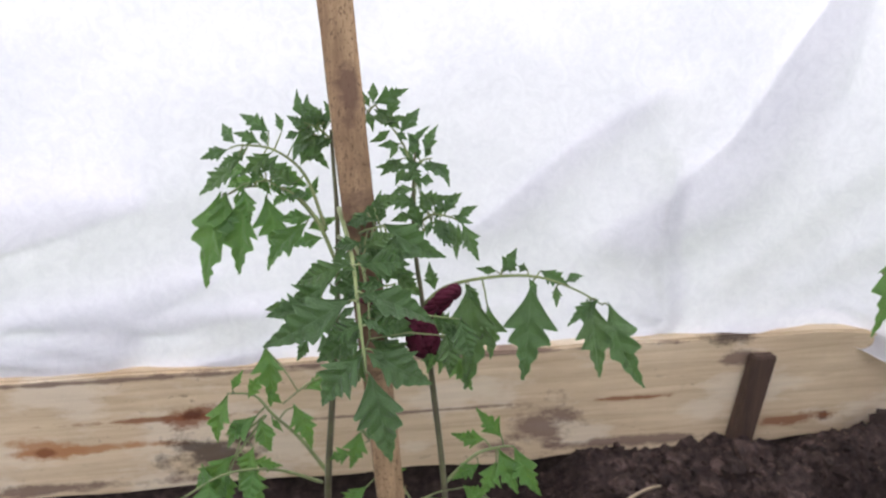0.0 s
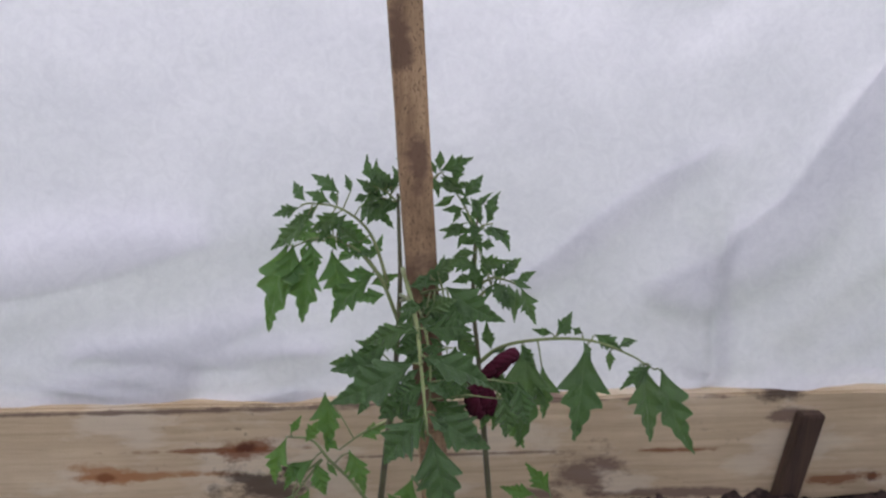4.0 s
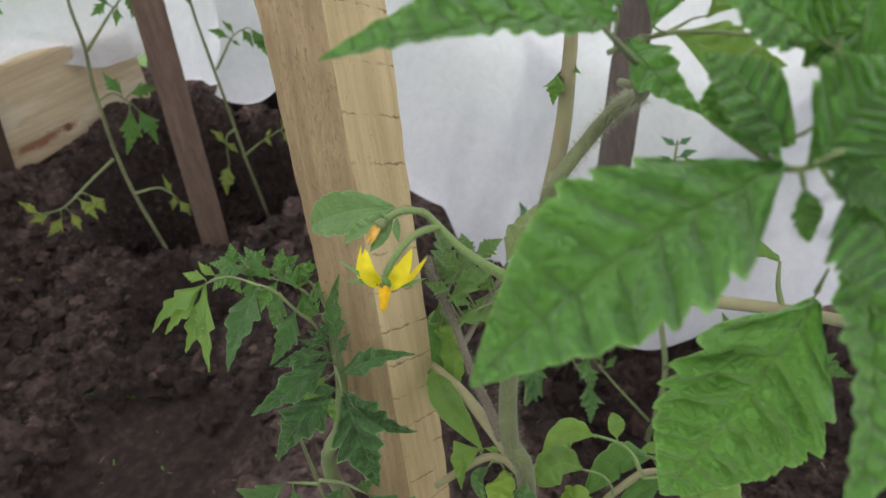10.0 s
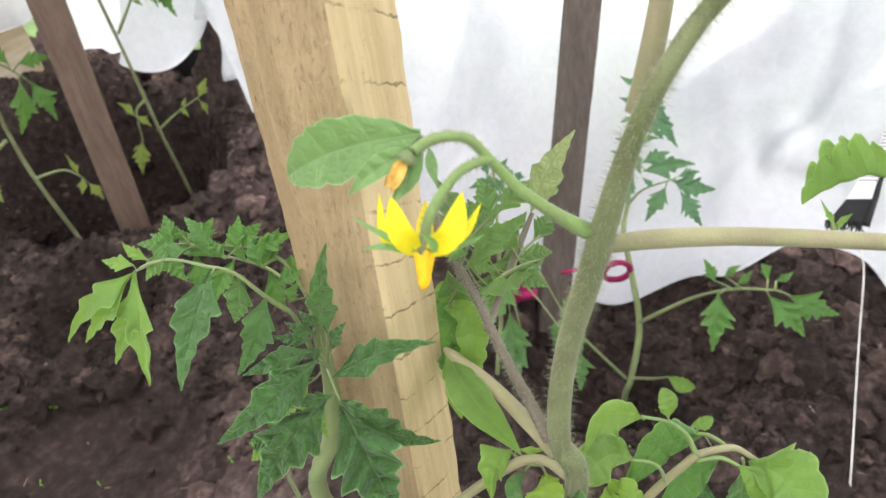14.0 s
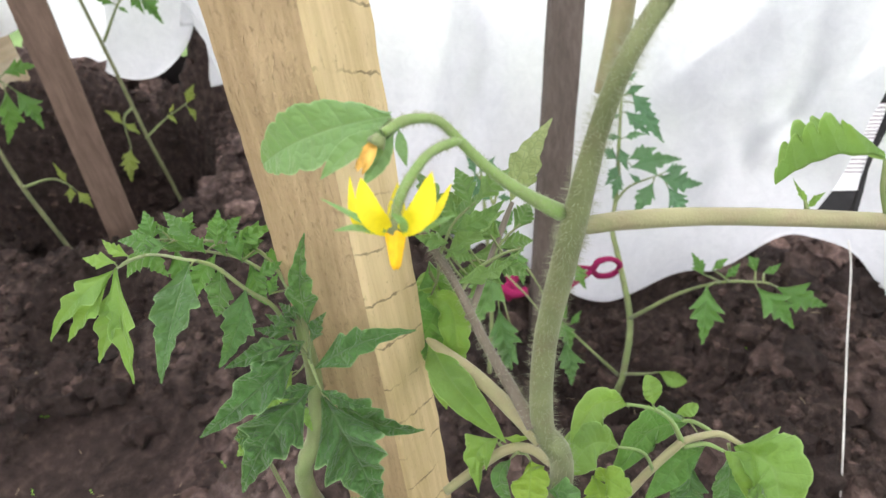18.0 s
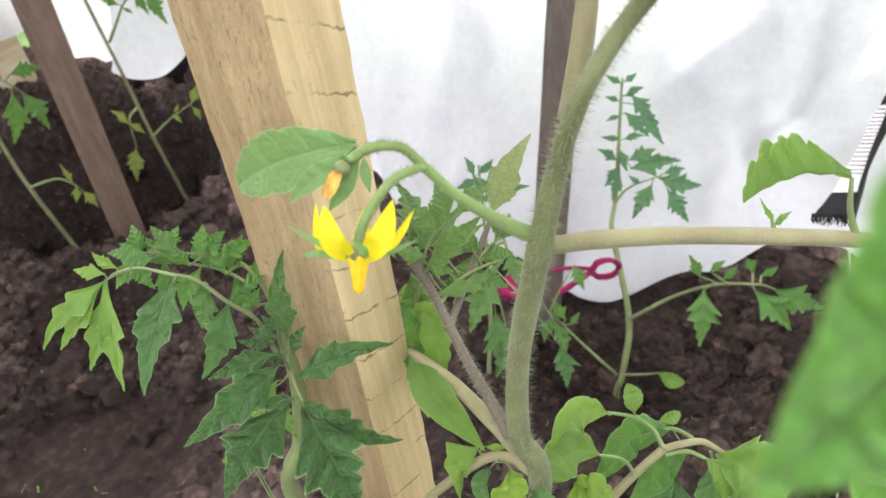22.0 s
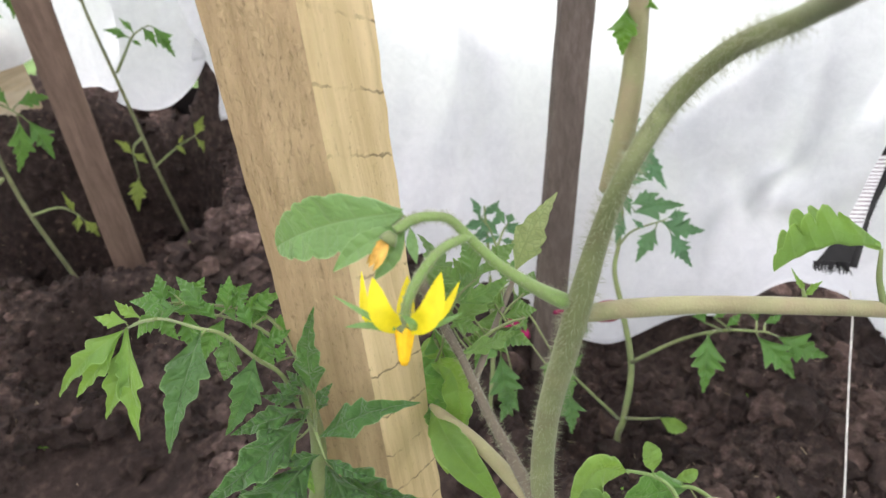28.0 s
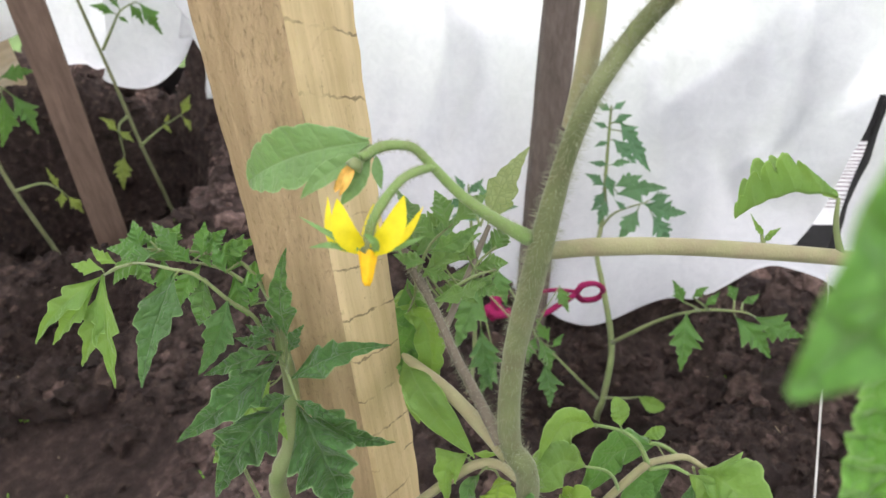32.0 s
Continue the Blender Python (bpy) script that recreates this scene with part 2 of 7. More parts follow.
        bump(n, l, s, height, min(1.0, 0.6 * relief), 0.0025 * relief)
    return material(name, build, rough)


BROWN_STAIN, RED_STAIN, DARK_STAIN = (0.19, 0.125, 0.095), (0.23, 0.085, 0.035), (0.055, 0.034, 0.028)
KNOT_CORE, RUST_STAIN = (0.10, 0.030, 0.014), (0.42, 0.20, 0.085)
BOARD_WOOD = wood("pale_board_wood", (0.705, 0.575, 0.390), (0.52, 0.39, 0.24), 0, 0.6, [
    (-0.303, 1.046, 0.252, 0.052, 0.024, RED_STAIN), (-0.373, 1.046, 0.249, 0.15, 0.006, RED_STAIN), (-0.307, 1.046, 0.254, 0.018, 0.012, KNOT_CORE), (-0.550, 1.046, 0.206, 0.060, 0.024, RUST_STAIN), (-0.490, 1.046, 0.202, 0.16, 0.008, RUST_STAIN), (-0.550, 1.046, 0.200, 0.016, 0.010, RED_STAIN),
    (0.295, 1.046, 0.178, 0.075, 0.066, BROWN_STAIN), (-0.273, 1.046, 0.173, 0.09, 0.045, DARK_STAIN), (-0.228, 1.046, 0.203, 0.035, 0.022, DARK_STAIN), (0.054, 1.046, 0.228, 0.22, 0.0035, BROWN_STAIN), (0.64, 1.046, 0.335, 0.07, 0.022, DARK_STAIN), (0.66, 1.046, 0.290, 0.045, 0.020, BROWN_STAIN),
    (0.852, 1.046, 0.155, 0.012, 0.012, DARK_STAIN), (0.80, 1.046, 0.155, 0.08, 0.014, RED_STAIN), (0.45, 1.046, 0.135, 0.25, 0.012, BROWN_STAIN), (0.15, 1.046, 0.330, 0.5, 0.005, BROWN_STAIN), (-0.45, 1.046, 0.325, 0.4, 0.005, BROWN_STAIN), (0.46, 1.046, 0.225, 0.08, 0.005, RED_STAIN),
    (0.22, 1.046, 0.14, 0.05, 0.02, BROWN_STAIN), (-0.55, 1.046, 0.13, 0.3, 0.012, BROWN_STAIN)], weather=0.18, flecks=0.18, spots=0.5)
STAKE_FACE = wood("weathered_stake_face", (0.575, 0.425, 0.245), (0.385, 0.265, 0.140), 2, 1.0, weather=0.35, flecks=0.34, relief=1.35)
STAKE_SAWN = wood("sawn_stake_face", (0.70, 0.545, 0.315), (0.50, 0.365, 0.185), 2, 1.0, saw=True, weather=0.12, flecks=0.22, relief=0.75)
LATH_WOOD = wood("brown_lath", (0.20, 0.135, 0.10), (0.105, 0.070, 0.053), 2, 1.0, weather=0.4)
GREY_WOOD = wood("grey_brown_lath", (0.17, 0.135, 0.115), (0.085, 0.065, 0.055), 2, 1.0, weather=0.4)
PEG_WOOD = wood("dark_damp_peg", (0.12, 0.075, 0.052), (0.055, 0.036, 0.028), 2, 1.0, weather=0.3)
# the broad first blot paints in the shade of the leaves around the stake
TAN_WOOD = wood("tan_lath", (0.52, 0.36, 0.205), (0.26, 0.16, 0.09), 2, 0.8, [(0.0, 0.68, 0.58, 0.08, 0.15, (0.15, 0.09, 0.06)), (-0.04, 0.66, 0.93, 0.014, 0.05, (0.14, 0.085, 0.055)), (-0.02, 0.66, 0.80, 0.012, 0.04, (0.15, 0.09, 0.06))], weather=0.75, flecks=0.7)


def leaf_material(name, green, vein, through_green, depth=1.0, net_vein=0.10):
    """Leaf skin with a midrib and side veins by the leaf's own map, and light that passes through it."""
    def build(n, l, s):
        uv = n.new("ShaderNodeUVMap")
        sep = n.new("ShaderNodeSeparateXYZ")
        l.new(uv.outputs["UV"], sep.inputs[0])
        u = calc(n, l, "ABSOLUTE", calc(n, l, "MULTIPLY", calc(n, l, "SUBTRACT", sep.outputs[0], 0.5), 2.0))
        stray = calc(n, l, "MULTIPLY", calc(n, l, "SUBTRACT", noise_tex(n, l, coords(n, l), 120, 2), 0.5), 0.35)
        side = calc(n, l, "FRACT", calc(n, l, "ADD", calc(n, l, "MULTIPLY", sep.outputs[1], 10.0), stray))
        rib = calc(n, l, "SUBTRACT", 1.0, calc(n, l, "MINIMUM", calc(n, l, "MULTIPLY", u, 13.0), 1.0))
        gap = calc(n, l, "MINIMUM", side, calc(n, l, "SUBTRACT", 1.0, side))
        lat = calc(n, l, "SUBTRACT", 1.0, calc(n, l, "MINIMUM", calc(n, l, "MULTIPLY", gap, 11.0), 1.0))
        net = n.new("ShaderNodeTexVoronoi")
        net.feature = "DISTANCE_TO_EDGE"
        net.inputs["Scale"].default_value = 330
        l.new(coords(n, l), net.inputs["Vector"])
        mesh = calc(n, l, "SUBTRACT", 1.0, calc(n, l, "MINIMUM", calc(n, l, "MULTIPLY", net.outputs["Distance"], 7.0), 1.0))
        veins = calc(n, l, "MAXIMUM", rib, calc(n, l, "MULTIPLY", calc(n, l, "MULTIPLY", lat, calc(n, l, "SUBTRACT", 1.0, calc(n, l, "MULTIPLY", u, 0.6))), 0.6))
        veins = calc(n, l, "MAXIMUM", veins, calc(n, l, "MULTIPLY", mesh, net_vein))
        v = coords(n, l)
        blot, fine = noise_tex(n, l, v, 55, 4), noise_tex(n, l, v, 700, 3)
        info = n.new("ShaderNodeObjectInfo")
        tint = ramp(n, l, info.outputs["Random"], (0.0, tuple(0.78 * c for c in green)), (0.6, green), (1.0, (green[0] * 1.35, green[1] * 1.15, green[2] * 0.9)))
        col = mix(n, l, 0.35, tint, mix(n, l, ramp(n, l, blot, (0.35, (0, 0, 0)), (0.7, (1, 1, 1))), tuple(0.6 * c for c in green), tuple(1.3 * c for c in green)))
        col = mix(n, l, ramp(n, l, fine, (0.62, (0, 0, 0)), (0.8, (0.3, 0.3, 0.3))), col, vein)
        col = mix(n, l, calc(n, l, "MULTIPLY", veins, 0.42), col, vein)
        margin = calc(n, l, "MULTIPLY", calc(n, l, "MAXIMUM", calc(n, l, "SUBTRACT", u, 0.92), 0.0), 10.0)
        col = mix(n, l, margin, col, tuple(min(0.6, 1.35 * c) for c in vein))
        l.new(col, s.inputs["Base Color"])
        l.new(calc(n, l, "ADD", 0.36, calc(n, l, "MULTIPLY", blot, 0.28)), s.inputs["Roughness"])
        s.inputs["Specular IOR Level"].default_value = 0.5
        s.inputs["Sheen Weight"].default_value = 0.22
        s.inputs["Sheen Roughness"].default_value = 0.4
        tr, mx = n.new("ShaderNodeBsdfTranslucent"), n.new("ShaderNodeMixShader")
        l.new(mix(n, l, calc(n, l, "MULTIPLY", veins, 0.35), mix(n, l, 0.6, col, through_green), tuple(0.5 * c for c in through_green)), tr.inputs["Color"])
        mx.inputs[0].default_value = 0.36
        l.new(s.outputs["BSDF"], mx.inputs[1])
        l.new(tr.outputs["BSDF"], mx.inputs[2])
        l.new(mx.outputs[0], n["Material Output"].inputs["Surface"])
        swell = calc(n, l, "POWER", calc(n, l, "MULTIPLY", gap, 2.0), 0.5)
        puff = calc(n, l, "MULTIPLY", calc(n, l, "MINIMUM", calc(n, l, "MULTIPLY", net.outputs["Distance"], 3.0), 1.0), 0.45)
        bump(n, l, s, calc(n, l, "SUBTRACT", calc(n, l, "ADD", calc(n, l, "ADD", calc(n, l, "MULTIPLY", blot, 0.5), swell), puff), veins), 0.48 * depth, 0.0016)
    return material(name, build)


LEAF_DARK = leaf_material("dark_green_leaf", (0.074, 0.152, 0.052), (0.12, 0.21, 0.09), (0.15, 0.32, 0.06), 1.4)
LEAF_SHOOT = leaf_material("pleated_green_leaf", (0.062, 0.165, 0.042), (0.27, 0.41, 0.19), (0.20, 0.45, 0.06), 1.9)
LEAF_MID = leaf_material("mid_green_leaf", (0.080, 0.195, 0.055), (0.19, 0.33, 0.12), (0.24, 0.46, 0.07), 1.4)
LEAF_BRACT = leaf_material("soft_bract_leaf", (0.165, 0.310, 0.110), (0.29, 0.43, 0.21), (0.34, 0.56, 0.12), 0.7, 0.1)
LEAF_LIME = leaf_material("lime_green_leaf", (0.20, 0.35, 0.045), (0.30, 0.45, 0.12), (0.50, 0.70, 0.06), 0.8)
LEAF_PALE = leaf_material("pale_green_leaf", (0.155, 0.300, 0.055), (0.25, 0.39, 0.12), (0.42, 0.62, 0.07), 0.6)
LEAF_VEINED = leaf_material("pale_veined_leaf", (0.28, 0.36, 0.18), (0.13, 0.20, 0.08), (0.36, 0.50, 0.15), 0.8, 0.75)
LEAF_NEAR = leaf_material("soft_green_leaf", (0.130, 0.335, 0.066), (0.23, 0.43, 0.11), (0.28, 0.62, 0.05), 1.9)
LEAF_BRIGHT = leaf_material("bright_green_leaf", (0.090, 0.230, 0.035), (0.17, 0.32, 0.08), (0.28, 0.52, 0.04))
LEAF_YOUNG = leaf_material("young_green_leaf", (0.085, 0.220, 0.045), (0.18, 0.32, 0.10), (0.26, 0.48, 0.06))
LEAF_YELLOW = leaf_material("yellowing_leaf", (0.25, 0.33, 0.06), (0.36, 0.42, 0.14), (0.45, 0.55, 0.08))
LEAF_COOL = leaf_material("bluish_green_leaf", (0.085, 0.200, 0.100), (0.17, 0.31, 0.17), (0.20, 0.42, 0.14))
LEAF_BACK = leaf_material("shaded_green_leaf", (0.11, 0.225, 0.062), (0.22, 0.34, 0.13), (0.30, 0.50, 0.09), 1.0, 0.3)


def stalk_material(name, low, high, purple):
    def build(n, l, s):
        v = coords(n, l)
        col = ramp(n, l, noise_tex(n, l, v, 22, 3), (0.35, low), (0.65, high))
        col = mix(n, l, ramp(n, l, noise_tex(n, l, v, 70, 4), (0.45, (0, 0, 0)), (0.75, (0.6, 0.6, 0.6))), col, purple)
        fine = noise_tex(n, l, v, 900, 2)
        col = mix(n, l, ramp(n, l, fine, (0.6, (0, 0, 0)), (0.78, (0.28, 0.28, 0.28))), col, tuple(min(1, 1.4 * c) for c in high))
        l.new(col, s.inputs["Base Color"])
        s.inputs["Roughness"].default_value = 0.6
        s.inputs["Sheen Weight"].default_value = 0.15
        bump(n, l, s, fine, 0.4, 0.0008)
    return material(name, build)


STALK = stalk_material("green_stalk", (0.15, 0.20, 0.075), (0.25, 0.31, 0.12), (0.17, 0.145, 0.09))
STALK_FRESH = stalk_material("fresh_green_stalk", (0.16, 0.26, 0.075), (0.25, 0.37, 0.12), (0.18, 0.20, 0.09))
STALK_THICK = stalk_material("thick_hairy_stalk", (0.135, 0.158, 0.068), (0.225, 0.250, 0.115), (0.17, 0.130, 0.082))
STALK_ROSY = stalk_material("rosy_stalk", (0.22, 0.215, 0.105), (0.33, 0.31, 0.165), (0.31, 0.215, 0.15))
STALK_BROWN = stalk_material("brown_green_stalk", (0.085, 0.080, 0.045), (0.14, 0.145, 0.070), (0.095, 0.065, 0.050))
STALK_PURPLE = stalk_material("purple_brown_stalk", (0.12, 0.10, 0.075), (0.20, 0.17, 0.125), (0.13, 0.085, 0.075))


def plain(name, colour, rough=0.6, vary=0.25, scale=60, through_colour=None):
    def build(n, l, s):
        f = noise_tex(n, l, coords(n, l), scale, 4)
        col = ramp(n, l, f, (0.3, tuple((1 - vary) * c for c in colour)), (0.7, tuple(min(1, (1 + vary) * c) for c in colour)))
        l.new(col, s.inputs["Base Color"])
        bump(n, l, s, f, 0.25, 0.001)
        if through_colour:
            tr, mx = n.new("ShaderNodeBsdfTranslucent"), n.new("ShaderNodeMixShader")
            tr.inputs["Color"].default_value = (*through_colour, 1)
            mx.inputs[0].default_value = 0.35
            l.new(s.outputs["BSDF"], mx.inputs[1])
            l.new(tr.outputs["BSDF"], mx.inputs[2])
            l.new(mx.outputs[0], n["Material Output"].inputs["Surface"])
    return material(name, build, rough)


PETAL = plain("yellow_petal", (0.86, 0.72, 0.02), 0.5, 0.12, 300, (0.9, 0.75, 0.03))
ANTHER = plain("orange_yellow_anther", (0.88, 0.50, 0.01), 0.5, 0.15, 400)
WILTED = plain("wilted_orange_petal", (0.62, 0.36, 0.08), 0.7, 0.3, 300)
HAIR = plain("whitish_hair", (0.33, 0.345, 0.23), 0.5, 0.1)
YARN = plain("magenta_yarn", (0.26, 0.012, 0.075), 0.95, 0.4, 900)
YARN_DARK = plain("dark_red_yarn", (0.060, 0.006, 0.017), 0.95, 0.4, 900)
FILM = plain("black_mulch_film", (0.012, 0.012, 0.013), 0.35, 0.4, 30)
STRAP_WHITE = plain("white_strap", (0.75, 0.74, 0.75), 0.6, 0.1)
STRAP_STRIPE = plain("pinkish_grey_stripe", (0.16, 0.11, 0.125), 0.6, 0.3)
STRAP_BLACK = plain("black_strap", (0.015, 0.014, 0.015), 0.6, 0.3)
TWINE = plain("white_twine", (0.66, 0.64, 0.60), 0.8, 0.2, 800)
STRAW = plain("dry_straw", (0.36, 0.28, 0.19), 0.9, 0.3, 200)
SPROUT = plain("tiny_sprout", (0.16, 0.36, 0.05), 0.6, 0.3, 300, (0.3, 0.5, 0.06))
GRASS = plain("outside_grass", (0.06, 0.10, 0.03), 0.9, 0.4, 6)


# ---- builders ----
def link(name, bm, mat, parent=None, label="", smooth=True):
    me = bpy.data.meshes.new(name)
    bm.to_mesh(me)
    bm.free()
    for m in mat if isinstance(mat, (list, tuple)) else [mat]:
        me.materials.append(m)
    if smooth:
        me.shade_smooth()
    ob = new(name, me)
    if parent:
        ob.parent = parent
        ob.matrix_parent_inverse = parent.matrix_world.inverted()
    if label:
        tagged(ob, label)
    return ob


def part(name, bm, mat, parent, label="", smooth=True):
    return link(name, bm, mat, parent, label, smooth)


def thing(name, place, label, category, group=""):
    ob = new(name)
    ob.empty_display_size = 0.05
    ob.location = place
    bpy.context.view_layer.update()
    return tagged(ob, label, category, group)


def curve_points(pts, radii, per=5):
    """Catmull-Rom through points, with their radii."""
    pts = [Vector(p) for p in pts]
    a = [2 * pts[0] - pts[1]] + pts + [2 * pts[-1] - pts[-2]]
    res = []
    for i in range(len(pts) - 1):
        p0, p1, p2, p3 = a[i:i + 4]
        for k in range(per):
            t = k / per
            res.append((0.5 * (2 * p1 + (p2 - p0) * t + (2 * p0 - 5 * p1 + 4 * p2 - p3) * t * t + (3 * p1 - p0 - 3 * p2 + p3) * t ** 3),
                        radii[i] + (radii[i + 1] - radii[i]) * t))
    res.append((pts[-1], radii[-1]))
    return res


def tube(bm, path, seg=8, wobble=0.0, squash=1.0):
    """A tube with closed ends along [(point, radius)]."""
    rings, ref = [], Vector((0.31, 0.17, 0.93)).normalized()
    for i, (p, r) in enumerate(path):
        d = (path[min(i + 1, len(path) - 1)][0] - path[max(i - 1, 0)][0]).normalized()
        x = d.cross(ref)
        x = x.normalized() if x.length > 0.05 else d.cross(Vector((1, 0, 0))).normalized()
        y = d.cross(x)
        ring = []
        for k in range(seg):
            ang = 2 * math.pi * k / seg
            rr = r * (1 + wobble * noise.noise(p * 90 + Vector((k, 0, 0))))
            ring.append(bm.verts.new(p + rr * (math.cos(ang) * x + squash * math.sin(ang) * y)))
        rings.append(ring)
    for a, b in zip(rings, rings[1:]):
        for k in range(seg):
            bm.faces.new((a[k], a[(k + 1) % seg], b[(k + 1) % seg], b[k]))
    bm.faces.new(rings[0][::-1])
    bm.faces.new(rings[-1])


def box(bm, lo, hi, bevel=0.0, mat_index=0):
    cs = [bm.verts.new((x, y, z)) for x in (lo[0], hi[0]) for y in (lo[1], hi[1]) for z in (lo[2], hi[2])]
    fs = [bm.faces.new([cs[i] for i in q]) for q in ((0, 1, 3, 2), (4, 6, 7, 5), (0, 4, 5, 1), (2, 3, 7, 6), (0, 2, 6, 4), (1, 5, 7, 3))]
    bmesh.ops.recalc_face_normals(bm, faces=fs)
    if bevel:
        bmesh.ops.bevel(bm, geom=list({e for f in fs for e in f.edges}), offset=bevel, segments=2, affect="EDGES")


def smooth_step(x, a, b):
    t = min(1.0, max(0.0, (x - a) / (b - a)))
    return t * t * (3 - 2 * t)


# ---- ground ----
PITS = [(0.915, 0.685, 0.245, 0.20), (0.06, 0.82, 0.30, 0.10), (0.36, -0.40, 0.20, 0.03), (0.90, -0.37, 0.20, 0.085), (0.62, 0.43, 0.12, 0.05)]


def soil_height(x, y):
    h = 0.105 * smooth_step(y, 0.78, 1.03) * (0.05 + 0.95 * smooth_step(x, 0.20, 0.44)) + 0.03 * smooth_step(x, 0.85, 1.1) * smooth_step(y, 0.0, 0.3)
    # unseen bank added behind the plank to keep light out from under it
    if y > 1.06:
        h = max(h, 0.13)
    for px, py, r, d in PITS:
        q = math.hypot(x - px, y - py) / r
        h += -d * (1 - smooth_step(q, 0.62, 1.0)) + 0.24 * d * math.exp(-((q - 1.16) / 0.22) ** 2)
    h += 0.40 * smooth_step(x, 1.15, 1.30) * smooth_step(y, 0.33, 0.46) * (1 - smooth_step(y, 0.62, 0.74))
    damp = math.hypot((x - 0.39) / 1.1, y - 0.20)
    flat = smooth_step(damp, 0.12, 0.20)
    h -= 0.03 * (1 - smooth_step(damp, 0.10, 0.20))
    v = Vector((x, y, 0))
    amp = 0.10 + 0.90 * flat
    h += 0.028 * noise.noise(v * 7) * amp + 0.030 * amp * abs(noise.noise(v * 18 + Vector((3, 1, 0)))) + 0.020 * amp * abs(noise.noise(v * 45)) + 0.006 * amp * noise.noise(v * 120)
    return h


def grid(name, nx, ny, at_uv, mat, kind, label, category, smooth=True):
    vs = [at_uv(i / nx, j / ny) for j in range(ny + 1) for i in range(nx + 1)]
    w = nx + 1
    fs = [(j * w + i, j * w + i + 1, (j + 1) * w + i + 1, (j + 1) * w + i) for j in range(ny) for i in range(nx)]
    me = bpy.data.meshes.new(name)
    me.from_pydata([tuple(v) for v in vs], [], fs)
    me.materials.append(mat)
    if smooth:
        me.shade_smooth()
    return tagged(new(name, me), label, category, "", kind)


SX0, SX1, SY0, SY1 = -0.95, 1.32, -1.0, 1.18
grid("ground_bed", 430, 410, lambda u, v: (SX0 + (SX1 - SX0) * u, SY0 + (SY1 - SY0) * v, soil_height(SX0 + (SX1 - SX0) * u, SY0 + (SY1 - SY0) * v)),
     SOIL, "structure", "dark crumbly garden soil with planting hollows", "soil")


def far_ground(u, v):
    x, y = math.copysign(abs(2 * u - 1) ** 4 * 900, u - 0.5), math.copysign(abs(2 * v - 1) ** 4 * 900, v - 0.5)
    return (x, y, -0.40 if SX0 - 0.3 < x < SX1 + 0.3 and SY0 - 0.3 < y < SY1 + 0.3 else -0.03 + 0.02 * noise.noise(Vector((x, y, 0))))


grid("ground", 60, 60, far_ground, GRASS, "structure", "rough grassy ground around the tunnel", "ground")

# crumbs and clods, too many to count
rng = random.Random(5)
templates = []
for k in range(7):
    bm = bmesh.new()
    bmesh.ops.create_icosphere(bm, subdivisions=2 if k < 3 else 1, radius=1.0)
    off = Vector((k * 7.3, k * 2.1, 0))
    for vtx in bm.verts:
        vtx.co *= 1 + 0.75 * noise.noise(vtx.co * 1.3 + off) + 0.55 * noise.noise(vtx.co * 3.1 + off)
    bm.verts.ensure_lookup_table()
    templates.append(([v.co.copy() for v in bm.verts], [[v.index for v in f.verts] for f in bm.faces]))
    bm.free()


def clods(name, count, r0, r1, power, pick, label, gather):
    """Lumps strewn where a coarse noise lets them gather, thin on the watered hollow."""
    vs, fs = [], []
    for _ in range(count):
        x, y, r = rng.uniform(SX0 + 0.45, SX1 - 0.08), rng.uniform(SY0 + 0.25, 1.035), r0 + (r1 - r0) * rng.random() ** power
        if math.hypot((x - 0.39) / 1.1, y - 0.20) < 0.150 and rng.random() < 0.97:
            continue
        if noise.noise(Vector((x * gather, y * gather, 6))) + 0.35 < rng.random() * 0.75:
            continue
        tv, tf = templates[pick(rng)]
        rot = Euler((rng.uniform(0, 6), rng.uniform(0, 6), rng.uniform(0, 6))).to_matrix()
        base, sq = len(vs), rng.uniform(0.55, 0.95)
        o = Vector((x, y, soil_height(x, y) + 0.22 * r))
        for c in tv:
            q = rot @ c * r
            vs.append((o.x + q.x, o.y + q.y, o.z + q.z * sq))
        fs.extend([[base + i for i in f] for f in tf])
    me = bpy.data.meshes.new(name)
    me.from_pydata(vs, [], fs)
    me.materials.append(CLOD)
    return tagged(new(name, me), label, "soil clods", "", "stuff")


clods("soil_clods", 9000, 0.005, 0.025, 2.6, lambda r: r.randrange(3), "lumpy dark clods of garden soil", 5)
clods("soil_lumps", 15000, 0.0032, 0.0085, 1.3, lambda r: r.randrange(3), "rounded crumbly lumps of dark soil", 4)
clods("soil_crumbs", 42000, 0.0015, 0.0062, 1.5, lambda r: r.randrange(3, 7), "fine dark crumbs of soil scattered over the bed", 8)

# ---- side board and pegs ----
bm = bmesh.new()
box(bm, (-2.2, 1.046, 0.112), (1.085, 1.078, 0.336), 0.004)
bmesh.ops.subdivide_edges(bm, edges=[e for e in bm.edges if e.calc_length() > 1], cuts=60)
for vtx in bm.verts:
    n1 = noise.noise(Vector((vtx.co.x * 6, vtx.co.z * 3, 0)))
    vtx.co.z += 0.007 * n1 * (1 if vtx.co.z > 0.2 else 1.5)
    vtx.co.z -= 0.03 * smooth_step(vtx.co.x, 0.83, 1.09) * (1 if vtx.co.z > 0.2 else 0.3)
    vtx.co.y += 0.002 * noise.noise(Vector((vtx.co.x * 4, 5, vtx.co.z * 8)))
side_board = tagged(link("side_board", bm, BOARD_WOOD, smooth=False), "pale rough-sawn plank with stains edging the bed", "board")
bm = bmesh.new()
box(bm, (0.668, 1.018, 0.0), (0.712, 1.043, 0.302), 0.003)
